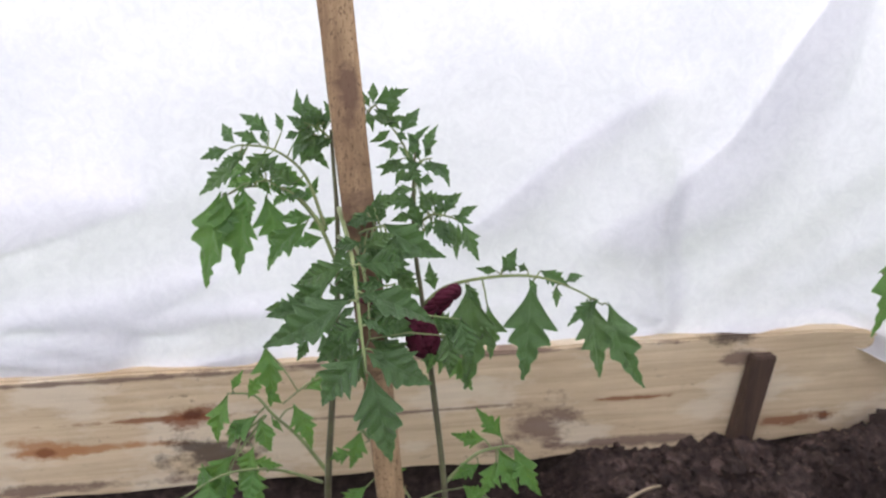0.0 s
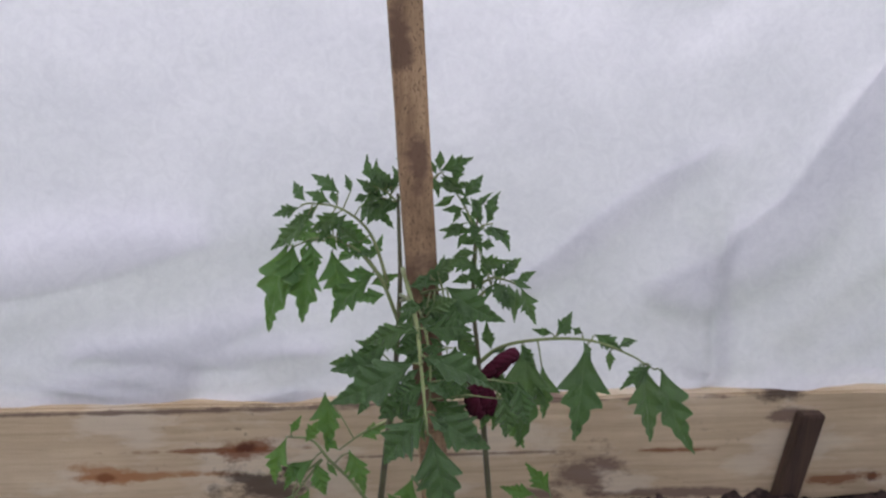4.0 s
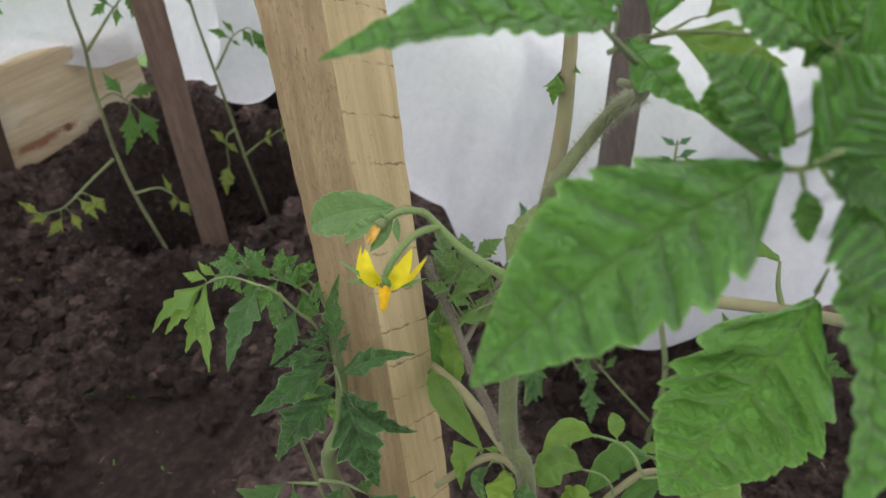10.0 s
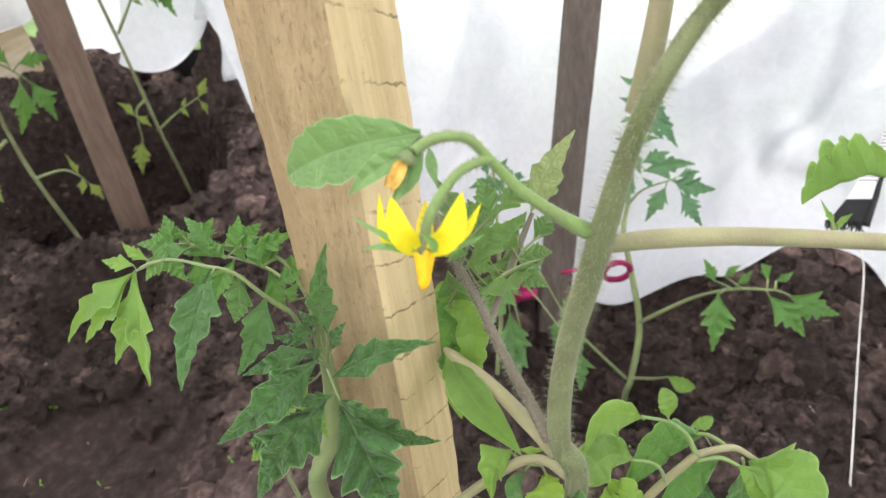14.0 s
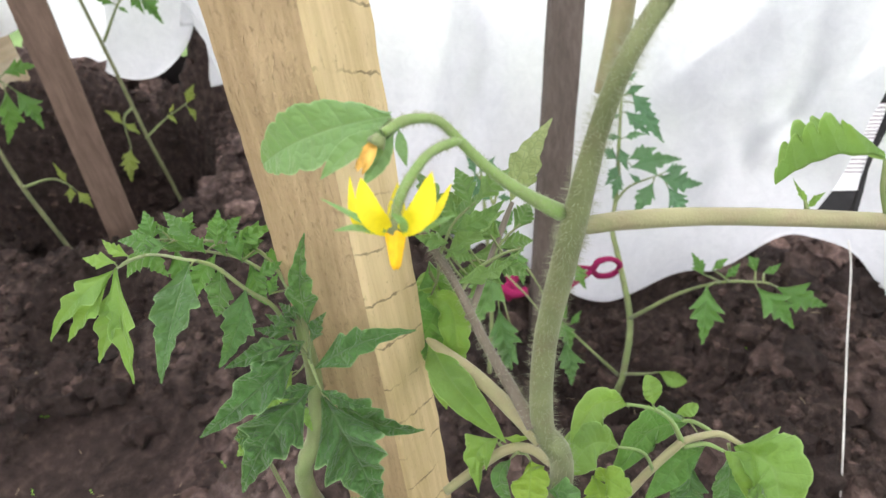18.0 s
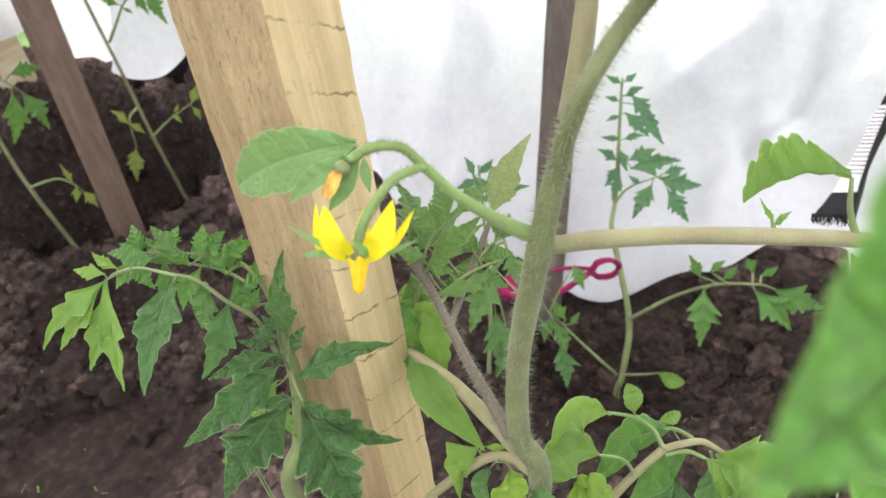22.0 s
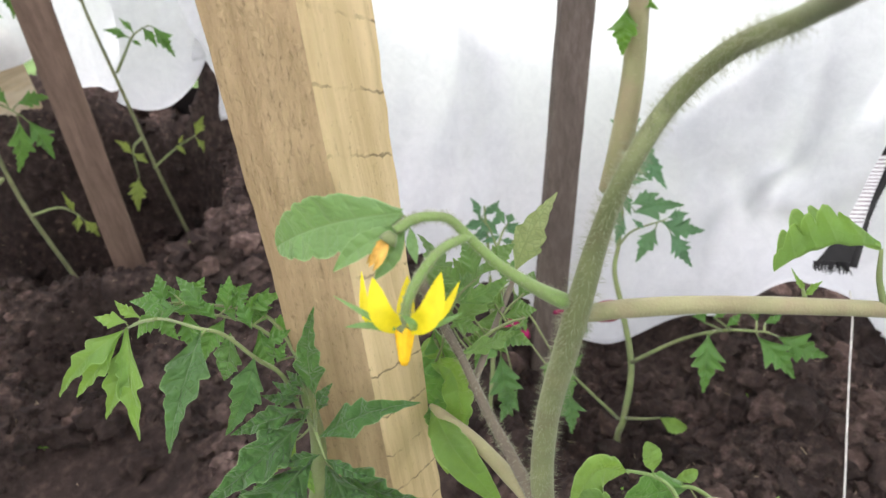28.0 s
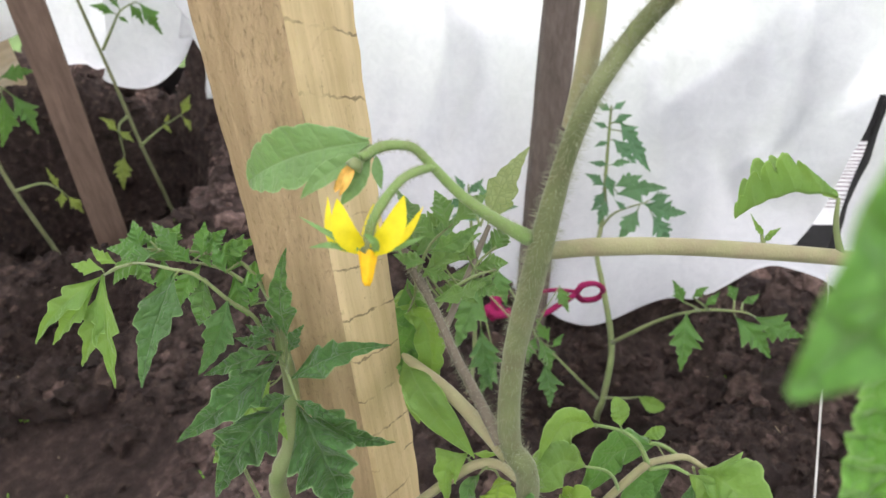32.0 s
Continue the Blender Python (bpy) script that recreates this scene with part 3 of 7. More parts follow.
for vtx in bm.verts:
    vtx.co.x += 0.16 * (vtx.co.z - 0.30) + 0.012
tagged(link("peg", bm, PEG_WOOD, smooth=False), "dark damp wooden peg holding the edging plank", "peg")
bm = bmesh.new()
box(bm, (-1.31, 1.018, -0.05), (-1.27, 1.043, 0.31), 0.003)
tagged(link("peg", bm, PEG_WOOD, smooth=False), "dark damp wooden peg holding the edging plank", "peg")


# ---- cloth tunnel ----
PROFILE = [(1.064, 0.315), (1.10, 0.42), (1.16, 0.60), (1.19, 0.85), (1.16, 1.15), (1.02, 1.45), (0.70, 1.72), (0.2, 1.86), (-0.4, 1.84), (-0.9, 1.66), (-1.25, 1.35), (-1.40, 0.95), (-1.45, 0.5), (-1.47, 0.02)]


def profile_at(s):
    q = s * (len(PROFILE) - 1)
    i = min(int(q), len(PROFILE) - 2)
    t = q - i
    a = [PROFILE[max(i - 1, 0)], PROFILE[i], PROFILE[i + 1], PROFILE[min(i + 2, len(PROFILE) - 1)]]
    return [0.5 * (2 * b + (c - z) * t + (2 * z - 5 * b + 4 * c - d) * t * t + (3 * b - z - 3 * c + d) * t ** 3) for z, b, c, d in zip(*a)]


def crease(x, z, x0, z0, x1, z1, width, depth, ramped=0.0):
    """A fold along the line (x0, z0)-(x1, z1) of a hanging cloth."""
    dx, dz = x1 - x0, z1 - z0
    ln = math.hypot(dx, dz)
    t, off = ((x - x0) * dx + (z - z0) * dz) / ln / ln, ((x - x0) * dz - (z - z0) * dx) / ln
    fade = smooth_step(t, -0.15, 0.15) * (1 - smooth_step(t, 0.85, 1.15))
    wave = math.exp(-(off / width) ** 2) if not ramped else (math.exp(-(off / width) ** 2) if off < 0 else math.exp(-(off / ramped) ** 2))
    return depth * fade * wave


def back_cloth(u, v):
    x = -2.6 + 3.86 * u
    y, z = profile_at(v ** 1.5)
    low = 1 - smooth_step(z, 0.32, 0.5) if v < 0.4 else 0
    d = 0.018 * noise.noise(Vector((x * 2.2, z * 1.6, 4))) + 0.007 * noise.noise(Vector((x * 7, z * 4, 1)))
    if v < 0.5:
        # the narrow upright crease stands in for an outside post's shadow
        d += crease(x, z, 0.85, 0.98, 0.52, 0.58, 0.040, -0.018, 0.24) + crease(x, z, 0.54, 0.62, 0.50, 0.36, 0.013, -0.058, 0.05)
        d += crease(x, z, 0.62, 0.86, 0.05, 0.42, 0.03, -0.012, 0.18) + crease(x, z, 0.45, 0.95, 0.75, 1.25, 0.06, -0.02)
        d += crease(x, z, -0.75, 0.40, -0.15, 0.60, 0.03, -0.022, 0.14) + crease(x, z, -0.30, 0.35, 0.10, 0.42, 0.015, -0.012, 0.05)
        d += crease(x, z, 0.62, 0.37, 1.05, 0.62, 0.02, -0.025, 0.07) + crease(x, z, 0.70, 0.36, 1.10, 0.50, 0.015, -0.02, 0.05)
        d += crease(x, z, 0.95, 1.2, 0.86, 0.7, 0.03, -0.03, 0.09)
        d += 0.012 * low * noise.noise(Vector((x * 14, z * 9, 7))) + 0.030 * (1 - smooth_step(z, 0.36, 0.56)) * (abs(noise.noise(Vector((x * 4 + z * 6, z * 20, 11)))) - 0.25)
    y += d
    if v < 0.02:
        z += 0.010 * noise.noise(Vector((x * 9, 0, 2)))
    # the hem sags over the plank towards the corner
    sag = smooth_step(x, 0.84, 0.98) * (1 - smooth_step(z, 0.33, 0.46))
    y -= 0.045 * sag
    z -= 0.055 * sag
    if v == 0:
        y -= 0.006
    if x < 0.82 and z < 0.36 and v < 0.5:
        y = max(y, 1.052)
    return (x, y, z)


grid("back_cloth", 210, 110, back_cloth, CLOTH, "structure", "white non-woven garden cloth stretched over the tunnel", "cloth")


def back_depth(x, z):
    """The back cloth's y at a height, below the ridge."""
    lo, hi = 0.0, 0.5
    for _ in range(18):
        m = (lo + hi) / 2
        lo, hi = (m, hi) if profile_at(m ** 1.5)[1] < z else (lo, m)
    return back_cloth((x + 2.6) / 3.86, lo)[1]


def pleat(line, wide, spread, surface, place):
    """A doubled layer of cloth added outside the sheet to grey it: close to it along the fold, standing off at its
    other edge.
    """
    path = [p for p, _ in curve_points([(a, b, 0) for a, b in line], [1] * len(line), 8)]
    rows = []
    for i, p in enumerate(path):
        d = (path[min(i + 1, len(path) - 1)] - path[max(i - 1, 0)]).normalized()
        taper = math.sin(math.pi * (0.06 + 0.88 * i / (len(path) - 1))) ** 0.7
        rows.append([place(p.x + d.y * wide * taper * k / 5, p.y - d.x * wide * taper * k / 5, surface(p.x + d.y * wide * taper * k / 5, p.y - d.x * wide * taper * k / 5) + 0.004 + spread * (k / 5) ** 1.5) for k in range(6)])
    n = len(rows) - 1
    grid("cloth_pleat", 5, n, lambda u, v: rows[round(v * n)][round(u * 5)], CLOTH, "structure", "added strip of white non-woven cloth that greys the sheet like a fold", "cloth fold")


# the third, upright strip imitates the shadow of a post outside
for line, wide, spread in (([(0.408, 0.506), (0.507, 0.569), (0.623, 0.644), (0.697, 0.707), (0.821, 0.904), (0.884, 1.048)], 0.13, 0.035), ([(0.14, 0.52), (0.224, 0.562), (0.386, 0.687), (0.55, 0.779)], 0.06, 0.03),
                           ([(0.60, 0.64), (0.575, 0.506), (0.561, 0.357), (0.50, 0.33)], 0.03, 0.012), ([(-0.369, 0.584), (-0.614, 0.516), (-0.9, 0.48)], 0.10, 0.07), ([(-0.162, 0.40), (-0.33, 0.39), (-0.50, 0.36), (-0.65, 0.35)], 0.035, 0.02), ([(-0.25, 0.47), (-0.42, 0.40), (-0.60, 0.41)], 0.05, 0.03), ([(-0.672, 0.340), (-0.566, 0.361), (-0.393, 0.396)], 0.085, 0.004), ([(-0.662, 0.325), (-0.556, 0.346), (-0.381, 0.381)], 0.075, 0.010), ([(-0.339, 0.325), (-0.232, 0.354), (-0.156, 0.339)], 0.050, 0.004), ([(-0.333, 0.316), (-0.226, 0.345), (-0.149, 0.330)], 0.040, 0.010)):
    pleat(line, wide, spread, back_depth, lambda a, b, dep: (a, dep, b))

HEM = [(-1.47, 0.0), (-0.80, 0.0), (-0.72, 0.01), (-0.625, 0.075), (-0.57, 0.07), (-0.45, 0.008), (-0.33, -0.02), (-0.10, -0.01), (0.05, -0.03), (0.08, 0.0), (0.118, 0.09), (0.228, 0.11), (0.33, 0.20), (0.37, 0.168), (0.40, 0.20), (0.45, 0.205), (0.475, 0.28), (0.50, 0.30), (0.56, 0.31), (0.635, 0.31), (0.69, 0.70), (0.74, 0.70), (0.785, 0.31), (0.88, 0.16), (1.0, 0.165), (1.1, 0.22)]
FOOT_LINE = [(-1.47, 1.10), (-0.72, 1.05), (-0.57, 1.11), (-0.45, 1.05), (-0.30, 0.950), (-0.10, 0.98), (0.02, 1.02), (0.10, 1.045), (0.22, 1.045), (0.36, 1.045), (0.45, 1.08), (0.58, 1.14), (0.68, 1.11), (0.85, 1.06), (1.0, 1.10), (1.1, 1.16)]


def along(table, q):
    for (a, va), (b, vb) in zip(table, table[1:]):
        if q <= b:
            return va + (vb - va) * smooth_step(q, a, b)
    return table[-1][1]


def end_cloth(u, v):
    y = -1.47 + 2.57 * u
    hem = along(HEM, y)
    top = along([(-1.47, 0.5), (-1.2, 1.40), (-0.4, 1.84), (0.2, 1.86), (0.7, 1.72), (1.02, 1.45), (1.10, 1.3)], y)
    z = hem + (top - hem) * v ** 1.15
    lift = smooth_step(z, min(hem, 0.3), 0.36 + 0.39 * smooth_step(y, 0.0, 0.6))
    foot = along(FOOT_LINE, y)
    x = foot + (1.19 - foot) * lift + 0.022 * noise.noise(Vector((y * 2.5, z * 1.8, 9))) + 0.008 * noise.noise(Vector((y * 8, z * 4, 3))) + 0.010 * (abs(noise.noise(Vector((y * 9 + z * 3, z * 1.5, 21)))) - 0.25)
    # gathered folds falling from the corner
    c = y - (0.36 + (z - 0.2) * 0.62)
    env = smooth_step(c, -0.10, 0.02) * (1 - smooth_step(c, 0.16, 0.30)) * (1 - 0.5 * smooth_step(z, 0.9, 1.4))
    ridge = 0.5 + 0.5 * math.cos(c * 56 + 1.4 * noise.noise(Vector((z * 2, 0, 0))))
    behind = smooth_step(y, 0.50, 0.62) * (1 - smooth_step(y, 0.92, 1.02)) * (1 - smooth_step(z, 0.85, 1.15))
    x -= (1 - behind) * env * (0.004 + 0.056 * ridge ** 2.4)
    x += behind * 0.085
    for y0, z0, y1, z1, w, dp, rp in ((-0.62, 0.10, -0.35, 0.62, 0.02, -0.022, 0.08), (-0.42, 0.05, -0.30, 0.5, 0.018, -0.014, 0.05), (-0.30, 0.02, -0.62, 0.40, 0.015, -0.016, 0.05), (-0.75, 0.5, -0.35, 0.30, 0.03, -0.02, 0.1),
                                      (0.02, 0.02, -0.04, 0.30, 0.02, -0.016, 0.05), (-0.12, 0.02, -0.02, 0.25, 0.016, -0.018, 0.04), (-0.18, 0.0, -0.20, 0.30, 0.014, -0.012, 0.04), (0.62, 0.55, 0.85, 0.22, 0.03, 0.03, 0.08), (0.55, 0.30, 0.75, 0.22, 0.02, 0.03, 0.05)):
        x += crease(y, z, y0, z0, y1, z1, w, dp, rp)
    if v == 0:
        x += 0.03
    return (x, y, z)


grid("end_cloth", 420, 110, end_cloth, CLOTH, "structure", "white non-woven cloth hanging in folds at the tunnel end", "cloth")


# the cloth gathered into a round bag beside the corner
BAG_LEFT = [(1.069, 0.759, 0.179), (1.129, 0.763, 0.317), (1.149, 0.777, 0.421), (1.168, 0.803, 0.591), (1.155, 0.793, 0.857), (1.15, 0.776, 1.06)]
BAG_RIGHT = [(1.215, 0.613, 0.239), (1.232, 0.614, 0.341), (1.236, 0.592, 0.463), (1.236, 0.563, 0.684), (1.232, 0.567, 0.861), (1.21, 0.574, 1.028)]


def cloth_bag(u, v):
    left, right = ([p for p, _ in curve_points(side, [1] * 6, 10)] for side in (BAG_LEFT, BAG_RIGHT))
    n = len(left) - 1
    q = v * n
    k = min(int(q), n - 1)
    a, b = left[k].lerp(left[k + 1], q - k), right[k].lerp(right[k + 1], q - k)
    p = a.lerp(b, u)
    belly = math.sin(math.pi * u)
    p.z -= 0.060 * belly ** 0.75 * (1 - smooth_step(v, 0.0, 0.25))
    out = Vector((-0.55, -0.83, 0.0))
    p += out * belly * (0.020 * math.sin(math.pi * min(1.0, 0.20 + v * 0.8)) + 0.011 * math.cos(15 * u - 3 * v) * smooth_step(v, 0.08, 0.3))
    p += out * 0.005 * noise.noise(Vector((u * 4, v * 8, 2)))
    p -= out * 0.05 * max(0.0, 1 - v / 0.09) ** 2
    return p


grid("cloth_bag", 40, 90, cloth_bag, CLOTH, "structure", "white cloth gathered into a round hanging bag", "cloth")


def end_depth(y, z):
    lo, hi = 0.0, 1.0
    for _ in range(18):
        m = (lo + hi) / 2
        lo, hi = (m, hi) if end_cloth((y + 1.47) / 2.57, m)[2] < z else (lo, m)
    return end_cloth((y + 1.47) / 2.57, lo)[0]


for line, wide, spread in (([(-0.50, 0.60), (-0.529, 0.392), (-0.528, 0.255)], 0.05, 0.03), ([(-0.50, 0.45), (-0.447, 0.378), (-0.366, 0.292), (-0.345, 0.25)], 0.08, 0.05), ([(-0.355, 0.28), (-0.385, 0.2), (-0.418, 0.11)], 0.05, 0.03),
                           ([(-0.66, 0.36), (-0.60, 0.31), (-0.548, 0.258), (-0.50, 0.20)], 0.06, 0.04), ([(0.82, 0.95), (0.78, 0.7), (0.74, 0.542), (0.755, 0.33)], 0.05, 0.03), ([(0.70, 0.95), (0.65, 0.785), (0.567, 0.492), (0.51, 0.33)], 0.06, 0.03),
                           ([(0.40, 0.75), (0.327, 0.569), (0.25, 0.42)], 0.05, 0.04), ([(0.02, 0.40), (0.014, 0.304), (0.05, 0.08)], 0.05, 0.04), ([(-0.03, 0.35), (-0.05, 0.2), (-0.02, 0.06)], 0.04, 0.03)):
    pleat(line, 1.3 * wide, 0.35 * spread, end_depth, lambda a, b, dep: (dep, a, b))
for line, wide, spread in (([(-0.531, 0.406), (-0.524, 0.333), (-0.515, 0.248)], 0.030, 0.006), ([(-0.473, 0.392), (-0.419, 0.344), (-0.359, 0.291)], 0.060, 0.012), ([(-0.464, 0.293), (-0.469, 0.235), (-0.476, 0.182)], 0.028, 0.006), ([(-0.386, 0.287), (-0.405, 0.212), (-0.428, 0.136)], 0.035, 0.008), ([(-0.445, 0.266), (-0.484, 0.170), (-0.514, 0.254)], 0.030, 0.008), ([(-0.327, 0.349), (-0.329, 0.258), (-0.323, 0.143)], 0.030, 0.007)):
    pleat(line, wide, spread, end_depth, lambda a, b, dep: (dep, a, b))
RIM = [(-1.47, 0.6), (-1.25, 1.38), (-0.9, 1.68), (-0.4, 1.86), (0.2, 1.88), (0.7, 1.74), (1.02, 1.48), (1.16, 1.0)]
grid("far_end_cloth", 24, 10, lambda u, v: (-2.58, -1.47 + 2.64 * u, along(RIM, -1.47 + 2.64 * u) * v), CLOTH, "structure", "white cloth closing the far tunnel end", "cloth")

# black film outside the hem
def film(u, v):
    return (1.285 + 0.008 * noise.noise(Vector((u * 30, v * 3, 0))), -1.3 + 2.33 * u, -0.03 + 0.16 * v)


grid("mulch_film", 80, 5, film, FILM, "structure", "black mulch film behind the cloth hem", "film")


# ---- stakes ----
def lath(name, foot, top, wide, deep, turn, mats, label, rough=0.0012, per=30, splinters=5):
    """A sawn stake from foot to top, turned about its own length, with torn splinters; two faces take the second material."""
    foot, top = Vector(foot), Vector(top)
    d = (top - foot).normalized()
    x = Vector((math.cos(turn), math.sin(turn), 0))
    x = (x - d * x.dot(d)).normalized()
    y = d.cross(x)
    bm = bmesh.new()
    cut = min(wide, deep) * 0.05
    ring0 = [(wide / 2 - cut, -deep / 2), (wide / 2, -deep / 2 + cut), (wide / 2, deep / 2 - cut), (wide / 2 - cut, deep / 2), (-wide / 2 + cut, deep / 2), (-wide / 2, deep / 2 - cut), (-wide / 2, -deep / 2 + cut), (-wide / 2 + cut, -deep / 2)]
    rings = []
    for k in range(per + 1):
        c = foot + (top - foot) * k / per
        ring = []
        for i, (a, b) in enumerate(ring0):
            j = 1 + rough / wide * noise.noise(Vector((k * 1.7, i * 0.7, wide * 90))) + 0.5 * rough / wide * noise.noise(Vector((k * 5.1, i * 1.9, wide * 50)))
            ring.append(bm.verts.new(c + x * a * j + y * b * j))
        rings.append(ring)
    for a, b in zip(rings, rings[1:]):
        for i in range(8):
            f = bm.faces.new((a[i], a[(i + 1) % 8], b[(i + 1) % 8], b[i]))
            f.material_index = 1 if len(mats) > 1 and i in (3, 6, 7) else 0
    bm.faces.new(rings[0][::-1])
    bm.faces.new(rings[-1])
    stake = thing(name, foot, label, "stake", "stakes in the bed")
    part("shaft", bm, mats, stake, smooth=False)
    r = random.Random(int(wide * 9000 + abs(foot.y) * 77))
    for k in range(splinters):
        a, b = ring0[r.randrange(8)]
        o = foot + (top - foot) * r.uniform(0.25, 0.85) + (x * a + y * b) * 0.98
        out = (x * a + y * b).normalized()
        bm = bmesh.new()
        ln = r.uniform(0.012, 0.035)
        tube(bm, [(o, 0.0009), (o + d * ln * 0.5 + out * 0.001, 0.0008), (o + d * ln + out * r.uniform(0.002, 0.006), 0.0002)], 4)
        part("splinter", bm, mats[0], stake, smooth=False)
    return stake


# the square stake: edges at the three seen corners
lath("square_stake", (0.3115, -0.3725, -0.1), (0.368, -0.3348, 1.15), 0.037, 0.0415, math.atan2(0.0, 1.0), [STAKE_FACE, STAKE_SAWN], "square sawn wooden stake, weathered face and pale sawn face", 0.0011, 130, 16)
lath("lath_stake", (0.7985, 0.5485, -0.27), (0.935, 0.625, 1.25), 0.054, 0.024, radians(-35), [LATH_WOOD], "brown weathered wooden stake in the corner hollow")
lath("lath_stake", (0.91, -0.235, -0.1), (1.14, -0.215, 0.72), 0.046, 0.022, radians(-55), [GREY_WOOD], "grey-brown wooden stake near the end cloth")
lath("lath_stake", (0.035, 0.765, -0.1), (-0.047, 0.645, 1.15), 0.034, 0.018, radians(6), [TAN_WOOD], "tan wooden stake with dark stains and painted leaf shade behind a plant")


# ---- tomato plants ----
BF, HF = Vector((-0.12, -0.93, 0.35)), Vector((-0.66, -0.38, 0.65))
seeds = random.Random(11)


def tomato(label, foot):
    return thing("tomato_plant", foot, label, "tomato plant", "tomato plants in the bed")


def stem(plant, pts, radii, mat=None):
    bm = bmesh.new()
    tube(bm, curve_points(pts, radii, 6), 12 if max(radii) > 0.002 else 8, 0.06)
    return part("stem", bm, mat or STALK, plant)


def leaflet(parent, base, tip, width, face, roll, mat, teeth, lobe, rough, smooth_edge, shut=0, arch=0.0, blunt=False, via=None):
    """One leaflet: a blade with forward lobes on a straight or bent midrib, folded, sagging and pleated along its veins."""
    base, tip = Vector(base), Vector(tip)
    bent = [p for p, _ in curve_points([base, via, tip], [1, 1, 1], 14)] if via else [base, tip]
    ln = sum((b - a).length for a, b in zip(bent, bent[1:]))
    turn = seeds.uniform(-12, 12)
    cut_in = not smooth_edge and not blunt and lobe > 0.3
    if cut_in and ln > 0.02:
        width = min(width, (0.62 + 0.5 * (0.62 - lobe)) * ln)
    last = None

    def spine(s):
        q = s * (len(bent) - 1)
        k = min(int(q), len(bent) - 2)
        p = bent[k].lerp(bent[k + 1], q - k)
        d = (bent[min(k + 2, len(bent) - 1)] - bent[max(k - 1, 0)]).normalized()
        nrm = Vector(face) - d * d.dot(Vector(face))
        nrm = nrm.normalized() if nrm.length > 0.12 else (last or d.orthogonal().normalized())
        return p, d, nrm

    sag, fold, ph = (0.0 if via else seeds.uniform(0.04, 0.14) * ln), seeds.uniform(0.18, 0.55), seeds.uniform(0, 9)
    sag += arch * ln
    droop = 0.0 if via else seeds.uniform(0.0, 0.07) * ln
    bend = seeds.uniform(-0.07, 0.07) * ln
    lobe = lobe * (0.25 if smooth_edge else 1)
    flat, steep = (1.0, fold) if not shut else (math.cos(radians(shut)), math.sin(radians(shut)))
    cuts = {}
    for sgn in (-1, 1):
        edges, q = [0.0], 0.0
        while q < 1:
            q += seeds.uniform(0.75, 1.3) / teeth * ((1.55 - 1.0 * q) if cut_in else (1.35 - 0.7 * q))
            edges.append(q)
        cuts[sgn] = [(p, r, lobe * seeds.uniform(0.65, 1.2)) for p, r in zip(edges, edges[1:])]
    nick = 0.08 if lobe > 0.3 else 0.05

    def reach(s, sgn):
        """Half width at s, and the running number of the side vein there."""
        if cut_in:
            # a slim body that runs out into a long tip
            env = (0.60 + 0.7 * (0.62 - lobe)) * min(1.0, s / 0.24) ** 0.65 * (1 - s ** 1.75) + 0.012
        elif blunt:
            env = max(0.0, math.sin(math.pi * (s ** 0.95) * 0.99 + 0.02)) ** 0.55 * 0.9
        elif smooth_edge:
            env = max(0.0, math.sin(math.pi * (s ** 0.8) * 0.99)) ** 0.9
        else:
            env = max(0.0, math.sin(math.pi * (s ** 0.62) * 0.985 + 0.03)) ** 0.85 * (1 - 0.15 * s)
        for i, (p, r, dp) in enumerate(cuts[sgn]):
            if p <= s <= r:
                f = (s - p) / (r - p)
                if cut_in:
                    # lobes reach out over their own veins, the lowest furthest
                    tooth = max(0.0, 1 - abs(f - 0.58) / (0.58 if f < 0.58 else 0.42)) ** 0.85
                    grow = smooth_step(s, 0.0, 0.20) * (1 - 0.88 * smooth_step(s, 0.26, 0.68))
                    return env * (1 - 0.25 * dp * (1 - tooth)) + dp * (0.45 if ln < 0.03 else 0.80) * grow * tooth, i + f + 0.42
                cut = 1 - (f / 0.72) ** 0.8 if f < 0.72 else ((f - 0.72) / 0.28) ** 1.5
                dp *= 1 - (0.0 if blunt else 0.35 if lobe > 0.6 else 0.7) * smooth_step(s, 0.35, 0.75)
                if blunt:
                    cut = abs(2 * f - 1) ** 2.5
                tooth = nick * abs(math.sin(3 * math.pi * f)) * (1 - s)
                return env * (1 - dp * cut * (1 - 0.35 * s)) * (1 - nick * 0.6 + tooth), i + f + 0.42
        return env, s * teeth

    bm = bmesh.new()
    lay = bm.loops.layers.uv.new("UVMap")
    half = (0.2, 0.4, 0.6, 0.8, 1.0) if width < 0.016 else (0.11, 0.22, 0.33, 0.44, 0.55, 0.66, 0.77, 0.88, 1.0)
    cols = tuple(-c for c in reversed(half)) + (0.0,) + half
    nc = len(half)
    count = max(28, int(teeth * 7)) if width < 0.016 else max(44, teeth * 9)
    sweep = 0.3 if blunt else 0.95 if cut_in else 0.6
    big = 1.0 if width > 0.016 and lobe < 0.3 else 0.0
    rows = []
    for k in range(count + 1):
        s = k / count
        p, d, nrm = spine(s)
        last = nrm
        nrm = Matrix.Rotation(radians(roll + turn), 3, d) @ nrm
        side = d.cross(nrm)
        row, vv = [], {}
        for c in cols:
            sgn, r = (1 if c >= 0 else -1), abs(c)
            w, vn = reach(s, sgn)
            vv[sgn] = vn
            wv = 0.5 * width * w * r
            fwd = (sweep * wv + 0.08 * width * r * r) * (1 - s) * (1 if 0 < k else 0)
            pleat = -0.050 * math.cos(2 * math.pi * vn) * math.sin(math.pi * min(1.0, r * 0.8)) / max(1.0, teeth / 6)
